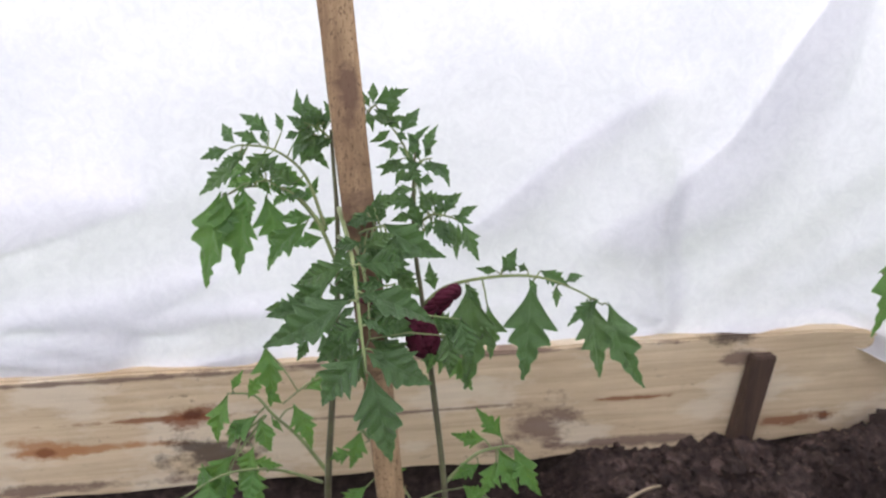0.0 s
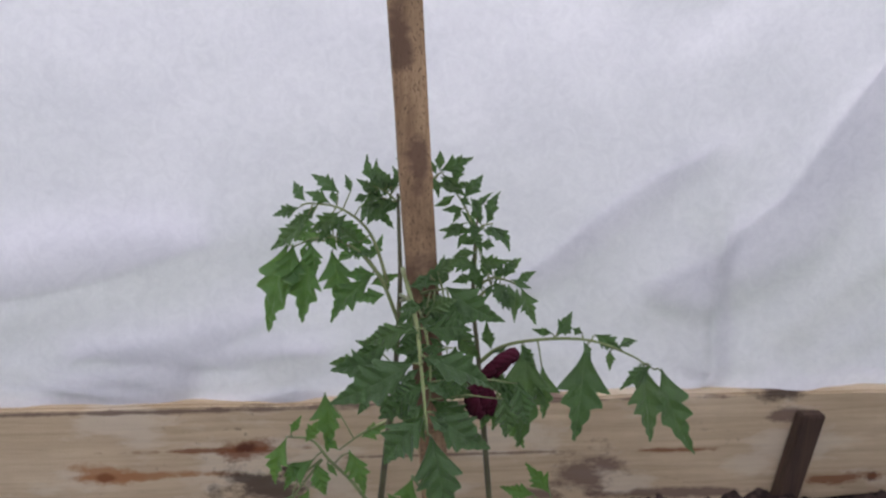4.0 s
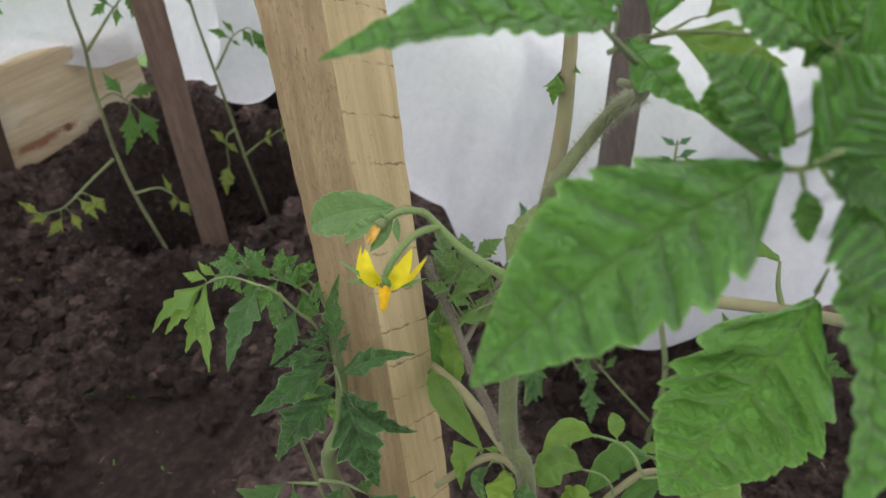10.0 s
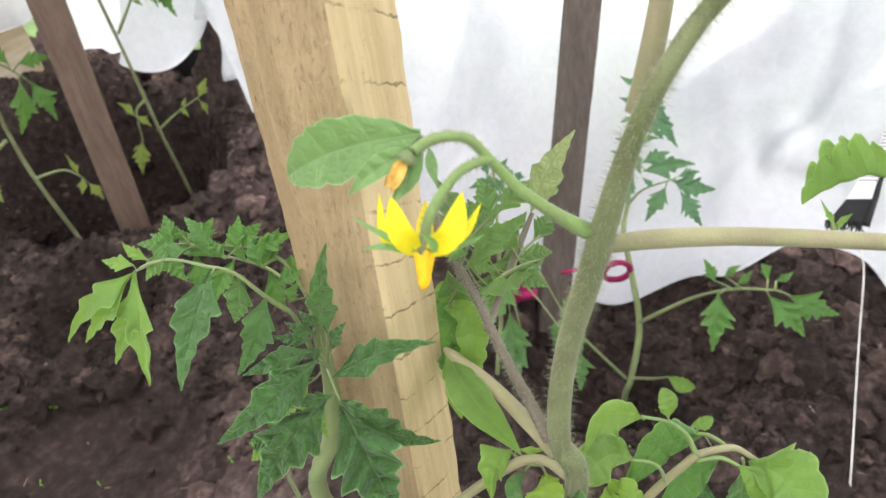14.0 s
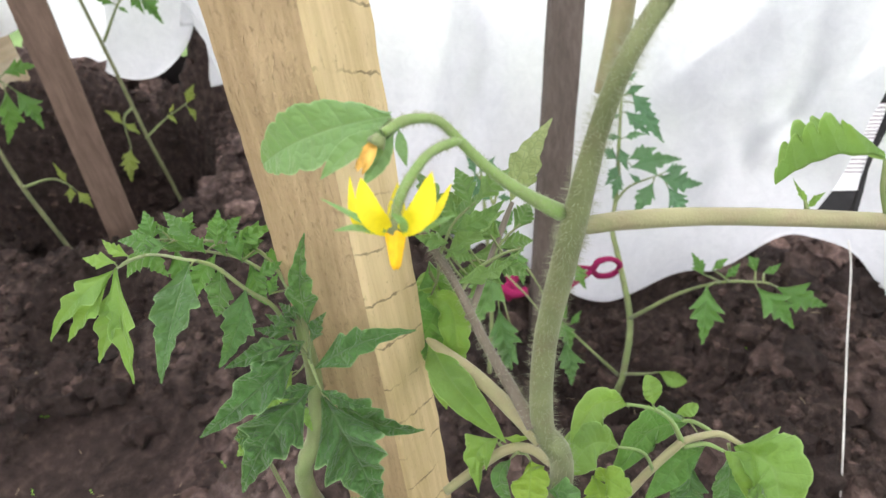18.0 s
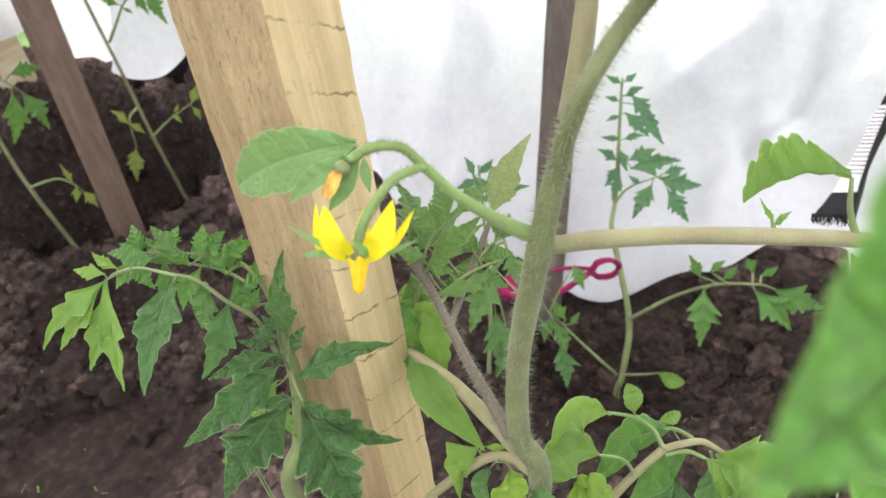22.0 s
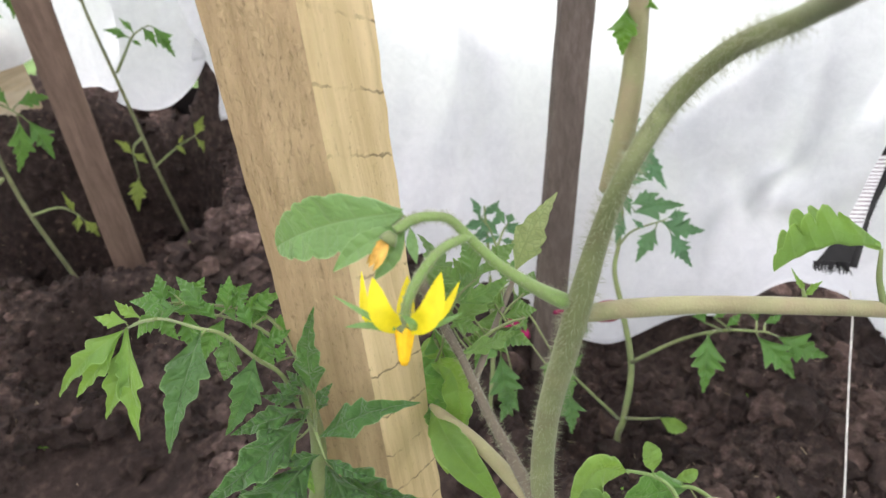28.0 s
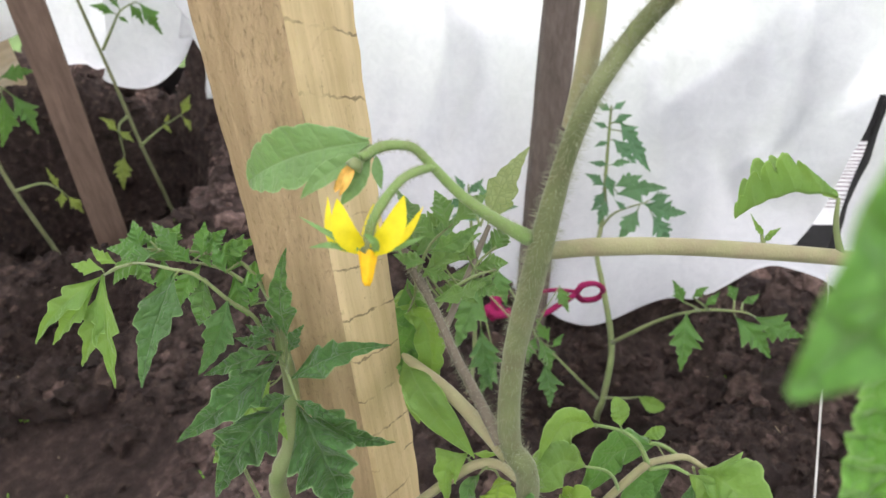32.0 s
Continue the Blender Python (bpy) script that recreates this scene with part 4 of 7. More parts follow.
            puff = 0.04 * noise.noise(Vector((s * teeth * 1.7, c * 3.1, ph))) + big * 0.035 * abs(noise.noise(Vector((s * 17 - 5 * r, c * 7.5, ph + 3))))
            quilt = rough * (0.45 if smooth_edge else 0.75) * width * (pleat * (1 - 0.5 * big) + puff) * (1 - s ** 3)
            up = steep * wv + quilt - sag * (2 * s - 1) ** 2 * 0.6 + 0.06 * width * r * r * math.sin(8 * s + ph + 2 * c) * (1 - s) - droop * s ** 3
            if via:
                up += 0.10 * width * r * r * math.sin(5.5 * s + ph + 1.4 * c) - 0.12 * width * r ** 3
            if r == 1.0:
                up -= 0.018 * width * (1 - s)
            row.append(bm.verts.new(p + d * fwd + side * (sgn * wv * flat + bend * 4 * s * (1 - s)) + nrm * (up + 0.6 * sag)))
        rows.append((vv, row))
    for (s0, a), (s1, b) in zip(rows, rows[1:]):
        for c in range(2 * nc):
            g = -1 if c < nc else 1
            f = bm.faces.new((a[c], a[c + 1], b[c + 1], b[c]))
            for lp, (uu, vv) in zip(f.loops, ((cols[c], s0[g]), (cols[c + 1], s0[g]), (cols[c + 1], s1[g]), (cols[c], s1[g]))):
                lp[lay].uv = (uu * 0.5 + 0.5, vv / 10)
    bmesh.ops.remove_doubles(bm, verts=rows[-1][1], dist=1e-5)
    return part("leaflet", bm, mat, parent)


def leaf(plant, rachis, radius, leaflets, mat, face, teeth=5, lobe=0.62, rough=1.0, smooth_edge=False, stalk=None, shut=0, arch=0.0, blunt=False, little=0):
    """A compound leaf: its stalk, and the leaflets with their short stalks."""
    bm = bmesh.new()
    path = curve_points(rachis, [radius * (1 - 0.6 * i / max(1, len(rachis) - 1)) for i in range(len(rachis))], 5)
    tube(bm, path, 6)
    for q in leaflets:
        b = Vector(q[:3])
        near = min((p for p, _ in path), key=lambda p: (p - b).length)
        if (near - b).length > 0.0015:
            tube(bm, [(near, radius * 0.45), ((near + b) / 2 + Vector((0, 0, 0.05 * (near - b).length)), radius * 0.4), (b + (Vector(q[3:6]) - b) * 0.06, radius * 0.3)], 5)
    ob = part("leaf", bm, stalk or STALK, plant)
    for q in leaflets:
        leaflet(ob, q[:3], q[3:6], q[6] * (1.06 if smooth_edge or lobe < 0.3 else 1.18), face, q[7], mat, teeth, lobe, rough, smooth_edge, shut, arch, blunt, Vector(q[8:11]) if len(q) > 8 else None)
    if little:
        # the little leaflets that sit between the large ones
        along_path = [p for p, _ in path]
        for k in range(little):
            i = 2 + int((len(along_path) - 4) * (k + 0.5) / little)
            p, d = along_path[i], (along_path[i + 1] - along_path[i - 1]).normalized()
            out = (d.cross(Vector(face)).normalized() * (1 if k % 2 else -1) + 0.6 * d + Vector((0, 0, seeds.uniform(-0.5, 0.1)))).normalized()
            ln = seeds.uniform(0.024, 0.042)
            leaflet(ob, p + out * 0.003, p + out * ln, ln * seeds.uniform(0.4, 0.6), face, seeds.uniform(-25, 25), mat, 4, 0.45, 1.0, False)
    return ob


# -- plant tied to the stake by the board
bushy = tomato("bushy green tomato plant tied to a wooden stake", (0.05, 0.72, 0.03))
s = stem(bushy, [(-0.091, 0.752, 0.000), (-0.078, 0.759, 0.168), (-0.071, 0.754, 0.296), (-0.059, 0.738, 0.420), (-0.046, 0.722, 0.546), (-0.040, 0.722, 0.655), (-0.041, 0.722, 0.725), (-0.042, 0.723, 0.762)], [0.0050, 0.0048, 0.0046, 0.0040, 0.0032, 0.0027, 0.0021, 0.0015], STALK_BROWN)
s = stem(bushy, [(0.088, 0.729, -0.001), (0.083, 0.726, 0.195), (0.078, 0.718, 0.306), (0.064, 0.712, 0.455), (0.053, 0.703, 0.561), (0.044, 0.696, 0.639), (0.045, 0.704, 0.701), (0.048, 0.709, 0.737)], [0.0042, 0.0040, 0.0038, 0.0036, 0.0028, 0.0024, 0.0018, 0.0012], STALK_BROWN)
leaf(bushy, [(-0.037, 0.708, 0.678), (-0.025, 0.624, 0.650), (-0.020, 0.568, 0.606), (-0.016, 0.538, 0.562)], 0.0031, [
    (-0.031, 0.603, 0.646, -0.079, 0.604, 0.629, 0.0273, 0),
    (-0.022, 0.600, 0.641, -0.045, 0.606, 0.650, 0.0125, 0),
    (-0.017, 0.601, 0.646, 0.031, 0.595, 0.646, 0.0330, 0),
    (-0.021, 0.595, 0.626, 0.005, 0.592, 0.627, 0.0137, 0),
    (-0.027, 0.579, 0.621, -0.113, 0.576, 0.577, 0.0417, 10),
    (-0.020, 0.578, 0.622, 0.007, 0.575, 0.625, 0.0122, 0),
    (-0.016, 0.578, 0.625, 0.051, 0.562, 0.598, 0.0345, -10),
    (-0.018, 0.570, 0.597, -0.053, 0.570, 0.582, 0.0234, 0),
    (-0.014, 0.570, 0.597, 0.025, 0.565, 0.599, 0.0223, 0),
    (-0.018, 0.549, 0.577, -0.059, 0.540, 0.530, 0.0435, 10),
    (-0.011, 0.549, 0.582, 0.044, 0.532, 0.549, 0.0462, -12),
    (-0.013, 0.543, 0.560, 0.003, 0.517, 0.480, 0.0446, 0)], LEAF_DARK, BF, lobe=0.42, teeth=6, little=9)
leaf(bushy, [(-0.039, 0.716, 0.636), (-0.011, 0.678, 0.659), (0.010, 0.657, 0.670)], 0.0025, [
    (0.009, 0.658, 0.672, 0.072, 0.639, 0.638, 0.0354, -8),
    (-0.001, 0.664, 0.687, 0.026, 0.664, 0.700, 0.0183, 0),
    (-0.007, 0.664, 0.684, -0.028, 0.662, 0.670, 0.0183, 0),
    (-0.006, 0.652, 0.647, 0.045, 0.646, 0.647, 0.0257, 0),
    (-0.015, 0.651, 0.639, 0.040, 0.639, 0.621, 0.0305, 15),
    (0.019, 0.642, 0.624, 0.044, 0.631, 0.599, 0.0305, 0),
    (0.012, 0.633, 0.591, -0.018, 0.633, 0.580, 0.0183, 0)], LEAF_DARK, BF, lobe=0.42, teeth=6, little=9)
leaf(bushy, [(-0.040, 0.718, 0.643), (-0.020, 0.654, 0.647), (-0.011, 0.611, 0.613), (-0.011, 0.589, 0.573)], 0.0025, [
    (-0.010, 0.619, 0.640, 0.035, 0.616, 0.649, 0.0363, 0),
    (-0.013, 0.615, 0.623, -0.047, 0.616, 0.613, 0.0293, 0),
    (-0.009, 0.607, 0.599, 0.035, 0.593, 0.573, 0.0387, -8),
    (-0.015, 0.603, 0.586, -0.064, 0.598, 0.548, 0.0434, 8),
    (-0.010, 0.598, 0.569, 0.036, 0.584, 0.542, 0.0410, 0),
    (-0.013, 0.597, 0.564, -0.043, 0.587, 0.521, 0.0469, 0),
    (-0.012, 0.624, 0.656, 0.019, 0.624, 0.669, 0.0281, 0),
    (-0.015, 0.626, 0.661, -0.043, 0.628, 0.656, 0.0258, 0),
    (0.065, 0.590, 0.574, 0.066, 0.577, 0.534, 0.0352, 0),
    (0.080, 0.593, 0.590, 0.089, 0.578, 0.547, 0.0352, 0),
    (0.017, 0.611, 0.623, 0.010, 0.602, 0.591, 0.0293, 0)], LEAF_DARK, BF, lobe=0.42, teeth=6, little=9)
leaf(bushy, [(-0.042, 0.719, 0.609), (-0.064, 0.737, 0.659), (-0.099, 0.771, 0.687), (-0.146, 0.808, 0.686), (-0.179, 0.839, 0.670)], 0.0026, [
    (-0.185, 0.841, 0.674, -0.227, 0.878, 0.533, 0.0613, 20),
    (-0.155, 0.806, 0.676, -0.170, 0.809, 0.573, 0.0521, 0),
    (-0.124, 0.783, 0.680, -0.116, 0.769, 0.604, 0.0461, -15),
    (-0.134, 0.799, 0.695, -0.175, 0.822, 0.684, 0.0356, 0),
    (-0.144, 0.804, 0.708, -0.182, 0.839, 0.703, 0.0286, 0),
    (-0.102, 0.773, 0.692, -0.074, 0.764, 0.676, 0.0309, 10),
    (-0.115, 0.780, 0.711, -0.073, 0.769, 0.692, 0.0426, 0),
    (-0.075, 0.757, 0.651, -0.124, 0.747, 0.598, 0.0398, 10),
    (-0.075, 0.755, 0.644, -0.039, 0.754, 0.657, 0.0275, 0)], LEAF_MID, BF, little=5)
leaf(bushy, [(-0.054, 0.724, 0.655), (-0.074, 0.743, 0.710), (-0.107, 0.756, 0.737), (-0.143, 0.772, 0.741), (-0.159, 0.783, 0.737)], 0.0022, [
    (-0.111, 0.762, 0.756, -0.144, 0.772, 0.777, 0.0278, 0),
    (-0.122, 0.759, 0.744, -0.152, 0.767, 0.756, 0.0172, 0),
    (-0.158, 0.762, 0.738, -0.191, 0.764, 0.728, 0.0198, 0),
    (-0.142, 0.757, 0.729, -0.171, 0.757, 0.717, 0.0238, 0),
    (-0.097, 0.760, 0.756, -0.104, 0.767, 0.777, 0.0185, 0),
    (-0.081, 0.755, 0.748, -0.047, 0.742, 0.717, 0.0384, -10),
    (-0.087, 0.741, 0.698, -0.114, 0.752, 0.722, 0.0397, 20),
    (-0.110, 0.755, 0.734, -0.146, 0.752, 0.710, 0.0317, 0),
    (-0.123, 0.754, 0.725, -0.137, 0.748, 0.698, 0.0291, 0),
    (-0.149, 0.756, 0.723, -0.193, 0.752, 0.689, 0.0304, 15)], LEAF_DARK, BF, little=6)
leaf(bushy, [(-0.041, 0.725, 0.750), (-0.057, 0.726, 0.765), (-0.075, 0.730, 0.771)], 0.0018, [
    (-0.057, 0.721, 0.766, -0.074, 0.730, 0.789, 0.0139, 0),
    (-0.066, 0.721, 0.763, -0.089, 0.729, 0.778, 0.0152, 0),
    (-0.048, 0.721, 0.771, -0.065, 0.730, 0.792, 0.0152, 0),
    (-0.038, 0.721, 0.774, -0.048, 0.728, 0.793, 0.0139, 0),
    (-0.075, 0.722, 0.760, -0.091, 0.722, 0.754, 0.0152, 0),
    (-0.048, 0.718, 0.760, -0.061, 0.715, 0.745, 0.0152, 0),
    (-0.032, 0.724, 0.786, -0.033, 0.734, 0.821, 0.0227, 0),
    (-0.042, 0.716, 0.757, -0.026, 0.719, 0.771, 0.0164, 0),
    (-0.054, 0.722, 0.771, -0.038, 0.723, 0.780, 0.0139, 0)], LEAF_DARK, BF, little=6)
leaf(bushy, [(-0.009, 0.708, 0.760), (0.001, 0.708, 0.784), (0.009, 0.709, 0.789)], 0.0018, [
    (0.005, 0.710, 0.790, 0.042, 0.710, 0.805, 0.0212, 0),
    (0.001, 0.709, 0.786, -0.007, 0.716, 0.804, 0.0137, 0),
    (-0.003, 0.709, 0.784, 0.003, 0.701, 0.761, 0.0212, 0),
    (-0.009, 0.705, 0.769, -0.024, 0.704, 0.758, 0.0162, 0),
    (0.009, 0.707, 0.784, 0.021, 0.701, 0.766, 0.0150, 0)], LEAF_DARK, BF, little=6)
leaf(bushy, [(0.047, 0.704, 0.701), (0.039, 0.711, 0.737), (0.028, 0.718, 0.758), (0.012, 0.726, 0.777)], 0.0019, [
    (0.022, 0.723, 0.770, 0.042, 0.721, 0.774, 0.0115, 0),
    (0.027, 0.718, 0.758, 0.041, 0.714, 0.750, 0.0128, 0),
    (0.030, 0.714, 0.746, 0.020, 0.711, 0.730, 0.0102, 0),
    (0.034, 0.710, 0.731, 0.009, 0.707, 0.713, 0.0166, 0),
    (0.037, 0.706, 0.722, 0.025, 0.702, 0.702, 0.0128, 0),
    (0.040, 0.707, 0.725, 0.053, 0.697, 0.699, 0.0166, 0)], LEAF_DARK, BF, little=6)
leaf(bushy, [(0.047, 0.709, 0.718), (0.054, 0.706, 0.728), (0.066, 0.705, 0.731)], 0.0019, [
    (0.052, 0.707, 0.730, 0.049, 0.712, 0.744, 0.0115, 0),
    (0.058, 0.706, 0.731, 0.066, 0.709, 0.744, 0.0115, 0),
    (0.063, 0.705, 0.728, 0.084, 0.696, 0.708, 0.0154, 0),
    (0.056, 0.705, 0.725, 0.029, 0.707, 0.719, 0.0154, 0),
    (0.049, 0.700, 0.708, 0.067, 0.698, 0.706, 0.0179, 0),
    (0.046, 0.698, 0.699, 0.019, 0.700, 0.693, 0.0218, 0),
    (0.048, 0.693, 0.684, 0.005, 0.700, 0.689, 0.0218, 0),
    (0.050, 0.695, 0.690, 0.086, 0.691, 0.692, 0.0154, 0)], LEAF_DARK, BF, little=6)
leaf(bushy, [(0.047, 0.696, 0.658), (0.063, 0.683, 0.673), (0.083, 0.675, 0.671), (0.094, 0.671, 0.665)], 0.0019, [
    (0.063, 0.679, 0.677, 0.053, 0.684, 0.691, 0.0139, 0),
    (0.075, 0.677, 0.674, 0.089, 0.682, 0.697, 0.0190, 0),
    (0.071, 0.676, 0.670, 0.074, 0.667, 0.641, 0.0190, 0),
    (0.094, 0.671, 0.665, 0.111, 0.658, 0.626, 0.0215, 0),
    (0.084, 0.675, 0.674, 0.106, 0.670, 0.665, 0.0152, 0),
    (0.062, 0.676, 0.669, 0.055, 0.672, 0.651, 0.0114, 0),
    (0.078, 0.678, 0.680, 0.066, 0.681, 0.686, 0.0126, 0)], LEAF_DARK, BF, little=6)
leaf(bushy, [(0.053, 0.703, 0.561), (0.080, 0.696, 0.585), (0.129, 0.684, 0.598), (0.180, 0.677, 0.598), (0.226, 0.676, 0.580), (0.258, 0.677, 0.560)], 0.0026, [
    (0.105, 0.694, 0.589, 0.095, 0.660, 0.472, 0.0549, 12),
    (0.125, 0.684, 0.564, 0.126, 0.666, 0.505, 0.0402, -20),
    (0.138, 0.694, 0.601, 0.114, 0.698, 0.605, 0.0174, 0),
    (0.145, 0.695, 0.607, 0.160, 0.691, 0.602, 0.0161, 0),
    (0.176, 0.685, 0.589, 0.162, 0.655, 0.481, 0.0643, 0),
    (0.173, 0.690, 0.602, 0.162, 0.693, 0.607, 0.0147, 0),
    (0.186, 0.688, 0.602, 0.219, 0.678, 0.583, 0.0228, 0),
    (0.204, 0.681, 0.585, 0.203, 0.673, 0.561, 0.0268, 0),
    (0.242, 0.671, 0.570, 0.250, 0.644, 0.484, 0.0562, -8),
    (0.251, 0.670, 0.570, 0.215, 0.666, 0.540, 0.0228, 0),
    (0.263, 0.672, 0.565, 0.303, 0.643, 0.467, 0.0433, 10),
    (0.086, 0.696, 0.586, 0.067, 0.696, 0.577, 0.0201, 0)], LEAF_DARK, BF, little=6)
leaf(bushy, [(0.057, 0.701, 0.520), (0.078, 0.689, 0.524), (0.090, 0.681, 0.505)], 0.0020, [
    (0.084, 0.684, 0.511, 0.105, 0.668, 0.466, 0.0380, 0),
    (0.075, 0.689, 0.524, 0.054, 0.680, 0.486, 0.0339, 20),
    (0.069, 0.692, 0.530, 0.048, 0.685, 0.499, 0.0325, 0),
    (0.085, 0.688, 0.524, 0.104, 0.685, 0.524, 0.0271, 0)], LEAF_MID, BF, little=5)
leaf(bushy, [(-0.071, 0.760, 0.313), (-0.103, 0.759, 0.367), (-0.132, 0.753, 0.405), (-0.155, 0.763, 0.429), (-0.189, 0.777, 0.427)], 0.0030, [
    (-0.153, 0.756, 0.405, -0.193, 0.749, 0.365, 0.0530, 15),
    (-0.189, 0.768, 0.429, -0.204, 0.752, 0.372, 0.0383, 0),
    (-0.163, 0.763, 0.426, -0.140, 0.770, 0.456, 0.0295, 0),
    (-0.183, 0.769, 0.436, -0.168, 0.774, 0.460, 0.0265, 0),
    (-0.107, 0.754, 0.419, -0.087, 0.735, 0.364, 0.0471, -10),
    (-0.136, 0.753, 0.402, -0.122, 0.746, 0.385, 0.0295, 0)], LEAF_YOUNG, BF)
leaf(bushy, [(-0.051, 0.741, 0.468), (-0.086, 0.740, 0.452), (-0.118, 0.737, 0.429)], 0.0024, [
    (-0.090, 0.739, 0.445, -0.055, 0.739, 0.461, 0.0317, 0),
    (-0.118, 0.737, 0.429, -0.138, 0.745, 0.445, 0.0274, 0),
    (-0.136, 0.761, 0.498, -0.134, 0.738, 0.425, 0.0360, 0)], LEAF_YOUNG, BF)
leaf(bushy, [(-0.142, 0.755, 0.405), (-0.172, 0.747, 0.368), (-0.191, 0.741, 0.341)], 0.0021, [
    (-0.183, 0.745, 0.358, -0.234, 0.739, 0.316, 0.0457, 0),
    (-0.173, 0.742, 0.351, -0.148, 0.720, 0.290, 0.0619, 0),
    (-0.162, 0.741, 0.351, -0.124, 0.734, 0.344, 0.0368, 0),
    (-0.195, 0.742, 0.341, -0.190, 0.727, 0.294, 0.0442, 0)], LEAF_YOUNG, BF)
leaf(bushy, [(0.081, 0.719, 0.312), (0.117, 0.715, 0.350), (0.149, 0.714, 0.359), (0.167, 0.712, 0.360)], 0.0029, [
    (0.153, 0.717, 0.370, 0.121, 0.732, 0.406, 0.0387, 0),
    (0.132, 0.719, 0.368, 0.088, 0.727, 0.376, 0.0253, 0),
    (0.146, 0.714, 0.359, 0.169, 0.694, 0.302, 0.0387, 0),
    (0.166, 0.712, 0.360, 0.198, 0.690, 0.299, 0.0343, 0),
    (0.123, 0.711, 0.340, 0.087, 0.710, 0.319, 0.0313, 0),
    (0.145, 0.710, 0.343, 0.121, 0.699, 0.298, 0.0328, 0)], LEAF_YOUNG, BF)
leaf(bushy, [(-0.024, 0.779, 0.361), (0.004, 0.755, 0.330), (0.037, 0.717, 0.286)], 0.0026, [
    (-0.024, 0.752, 0.377, -0.041, 0.739, 0.328, 0.0377, 0),
    (-0.036, 0.745, 0.349, -0.072, 0.747, 0.341, 0.0256, 0),
    (-0.020, 0.730, 0.307, -0.057, 0.726, 0.276, 0.0377, 0),
    (0.009, 0.731, 0.321, 0.031, 0.730, 0.328, 0.0301, 0),
    (0.015, 0.722, 0.293, -0.022, 0.720, 0.273, 0.0452, 0),
    (0.102, 0.715, 0.306, 0.130, 0.703, 0.278, 0.0452, 0),
    (0.058, 0.716, 0.293, 0.086, 0.706, 0.272, 0.0377, 0)], LEAF_YOUNG, BF)
leaf(bushy, [(0.082, 0.726, 0.266), (0.123, 0.708, 0.292), (0.154, 0.682, 0.291)], 0.0026, [
    (0.116, 0.709, 0.292, 0.096, 0.699, 0.251, 0.0452, 0),
    (0.144, 0.704, 0.289, 0.160, 0.686, 0.236, 0.0422, 0),
    (0.130, 0.708, 0.296, 0.102, 0.715, 0.306, 0.0331, 0),
    (-0.050, 0.726, 0.280, -0.088, 0.718, 0.238, 0.0452, 0),
    (-0.014, 0.719, 0.273, 0.012, 0.701, 0.224, 0.0482, 0),
    (0.028, 0.712, 0.265, 0.055, 0.693, 0.216, 0.0452, 0),
    (-0.086, 0.733, 0.287, -0.130, 0.728, 0.253, 0.0422, 0)], LEAF_YOUNG, BF)
leaf(bushy, [(-0.043, 0.717, 0.603), (-0.065, 0.675, 0.592), (-0.089, 0.657, 0.575)], 0.0022, [
    (-0.0494, 0.6763, 0.6038, -0.0980, 0.6661, 0.5844, 0.0367, 5),
    (-0.0652, 0.6610, 0.5812, -0.1181, 0.6559, 0.5767, 0.0314, 0),
    (-0.0604, 0.6525, 0.5551, -0.0499, 0.6358, 0.5214, 0.0386, 10),
    (-0.0756, 0.6528, 0.5495, -0.0882, 0.6428, 0.5286, 0.0266, -10),
    (-0.0419, 0.6648, 0.5686, -0.0188, 0.6454, 0.5490, 0.0318, 0)], LEAF_DARK, BF, lobe=0.5, little=4)
leaf(bushy, [(0.052, 0.700, 0.549), (0.063, 0.667, 0.551), (0.073, 0.652, 0.540)], 0.0022, [
    (0.0571, 0.6707, 0.5602, 0.0893, 0.6536, 0.5518, 0.0352, 0),
    (0.0627, 0.6664, 0.5481, 0.0505, 0.6460, 0.5106, 0.0364, 10),
    (0.0817, 0.6657, 0.5540, 0.0768, 0.6418, 0.5074, 0.0389, -10),
    (0.0490, 0.6839, 0.5656, 0.0181, 0.6592, 0.5405, 0.0343, 0)], LEAF_DARK, BF, lobe=0.5, little=4)
leaf(bushy, [(-0.054, 0.722, 0.649), (-0.082, 0.747, 0.683), (-0.120, 0.767, 0.700)], 0.0022, [
    (-0.1017, 0.7609, 0.6876, -0.0704, 0.7447, 0.6820, 0.0261, 0),
    (-0.1153, 0.7764, 0.6983, -0.1020, 0.7591, 0.6813, 0.0290, 0),
    (-0.1514, 0.7990, 0.6882, -0.1468, 0.7847, 0.6428, 0.0419, 8),
    (-0.1755, 0.8199, 0.6778, -0.1868, 0.8014, 0.6116, 0.0457, -8),
    (-0.1209, 0.7828, 0.7173, -0.0756, 0.7594, 0.6936, 0.0409, 0),
    (-0.1313, 0.7804, 0.7047, -0.1160, 0.7717, 0.6825, 0.0290, 0)], LEAF_MID, BF, lobe=0.5, little=4)
leaf(bushy, [(0.048, 0.692, 0.646), (0.063, 0.685, 0.663), (0.078, 0.679, 0.666)], 0.0022, [
    (0.0513, 0.6908, 0.6590, 0.0320, 0.6848, 0.6487, 0.0186, 0),
    (0.0496, 0.6999, 0.6887, 0.0763, 0.6894, 0.6825, 0.0211, 0),
    (0.0476, 0.7074, 0.7125, 0.0256, 0.7038, 0.7089, 0.0186, 0),
    (0.0442, 0.7002, 0.6698, 0.0189, 0.6964, 0.6641, 0.0225, 0)], LEAF_DARK, BF, lobe=0.5, little=4)
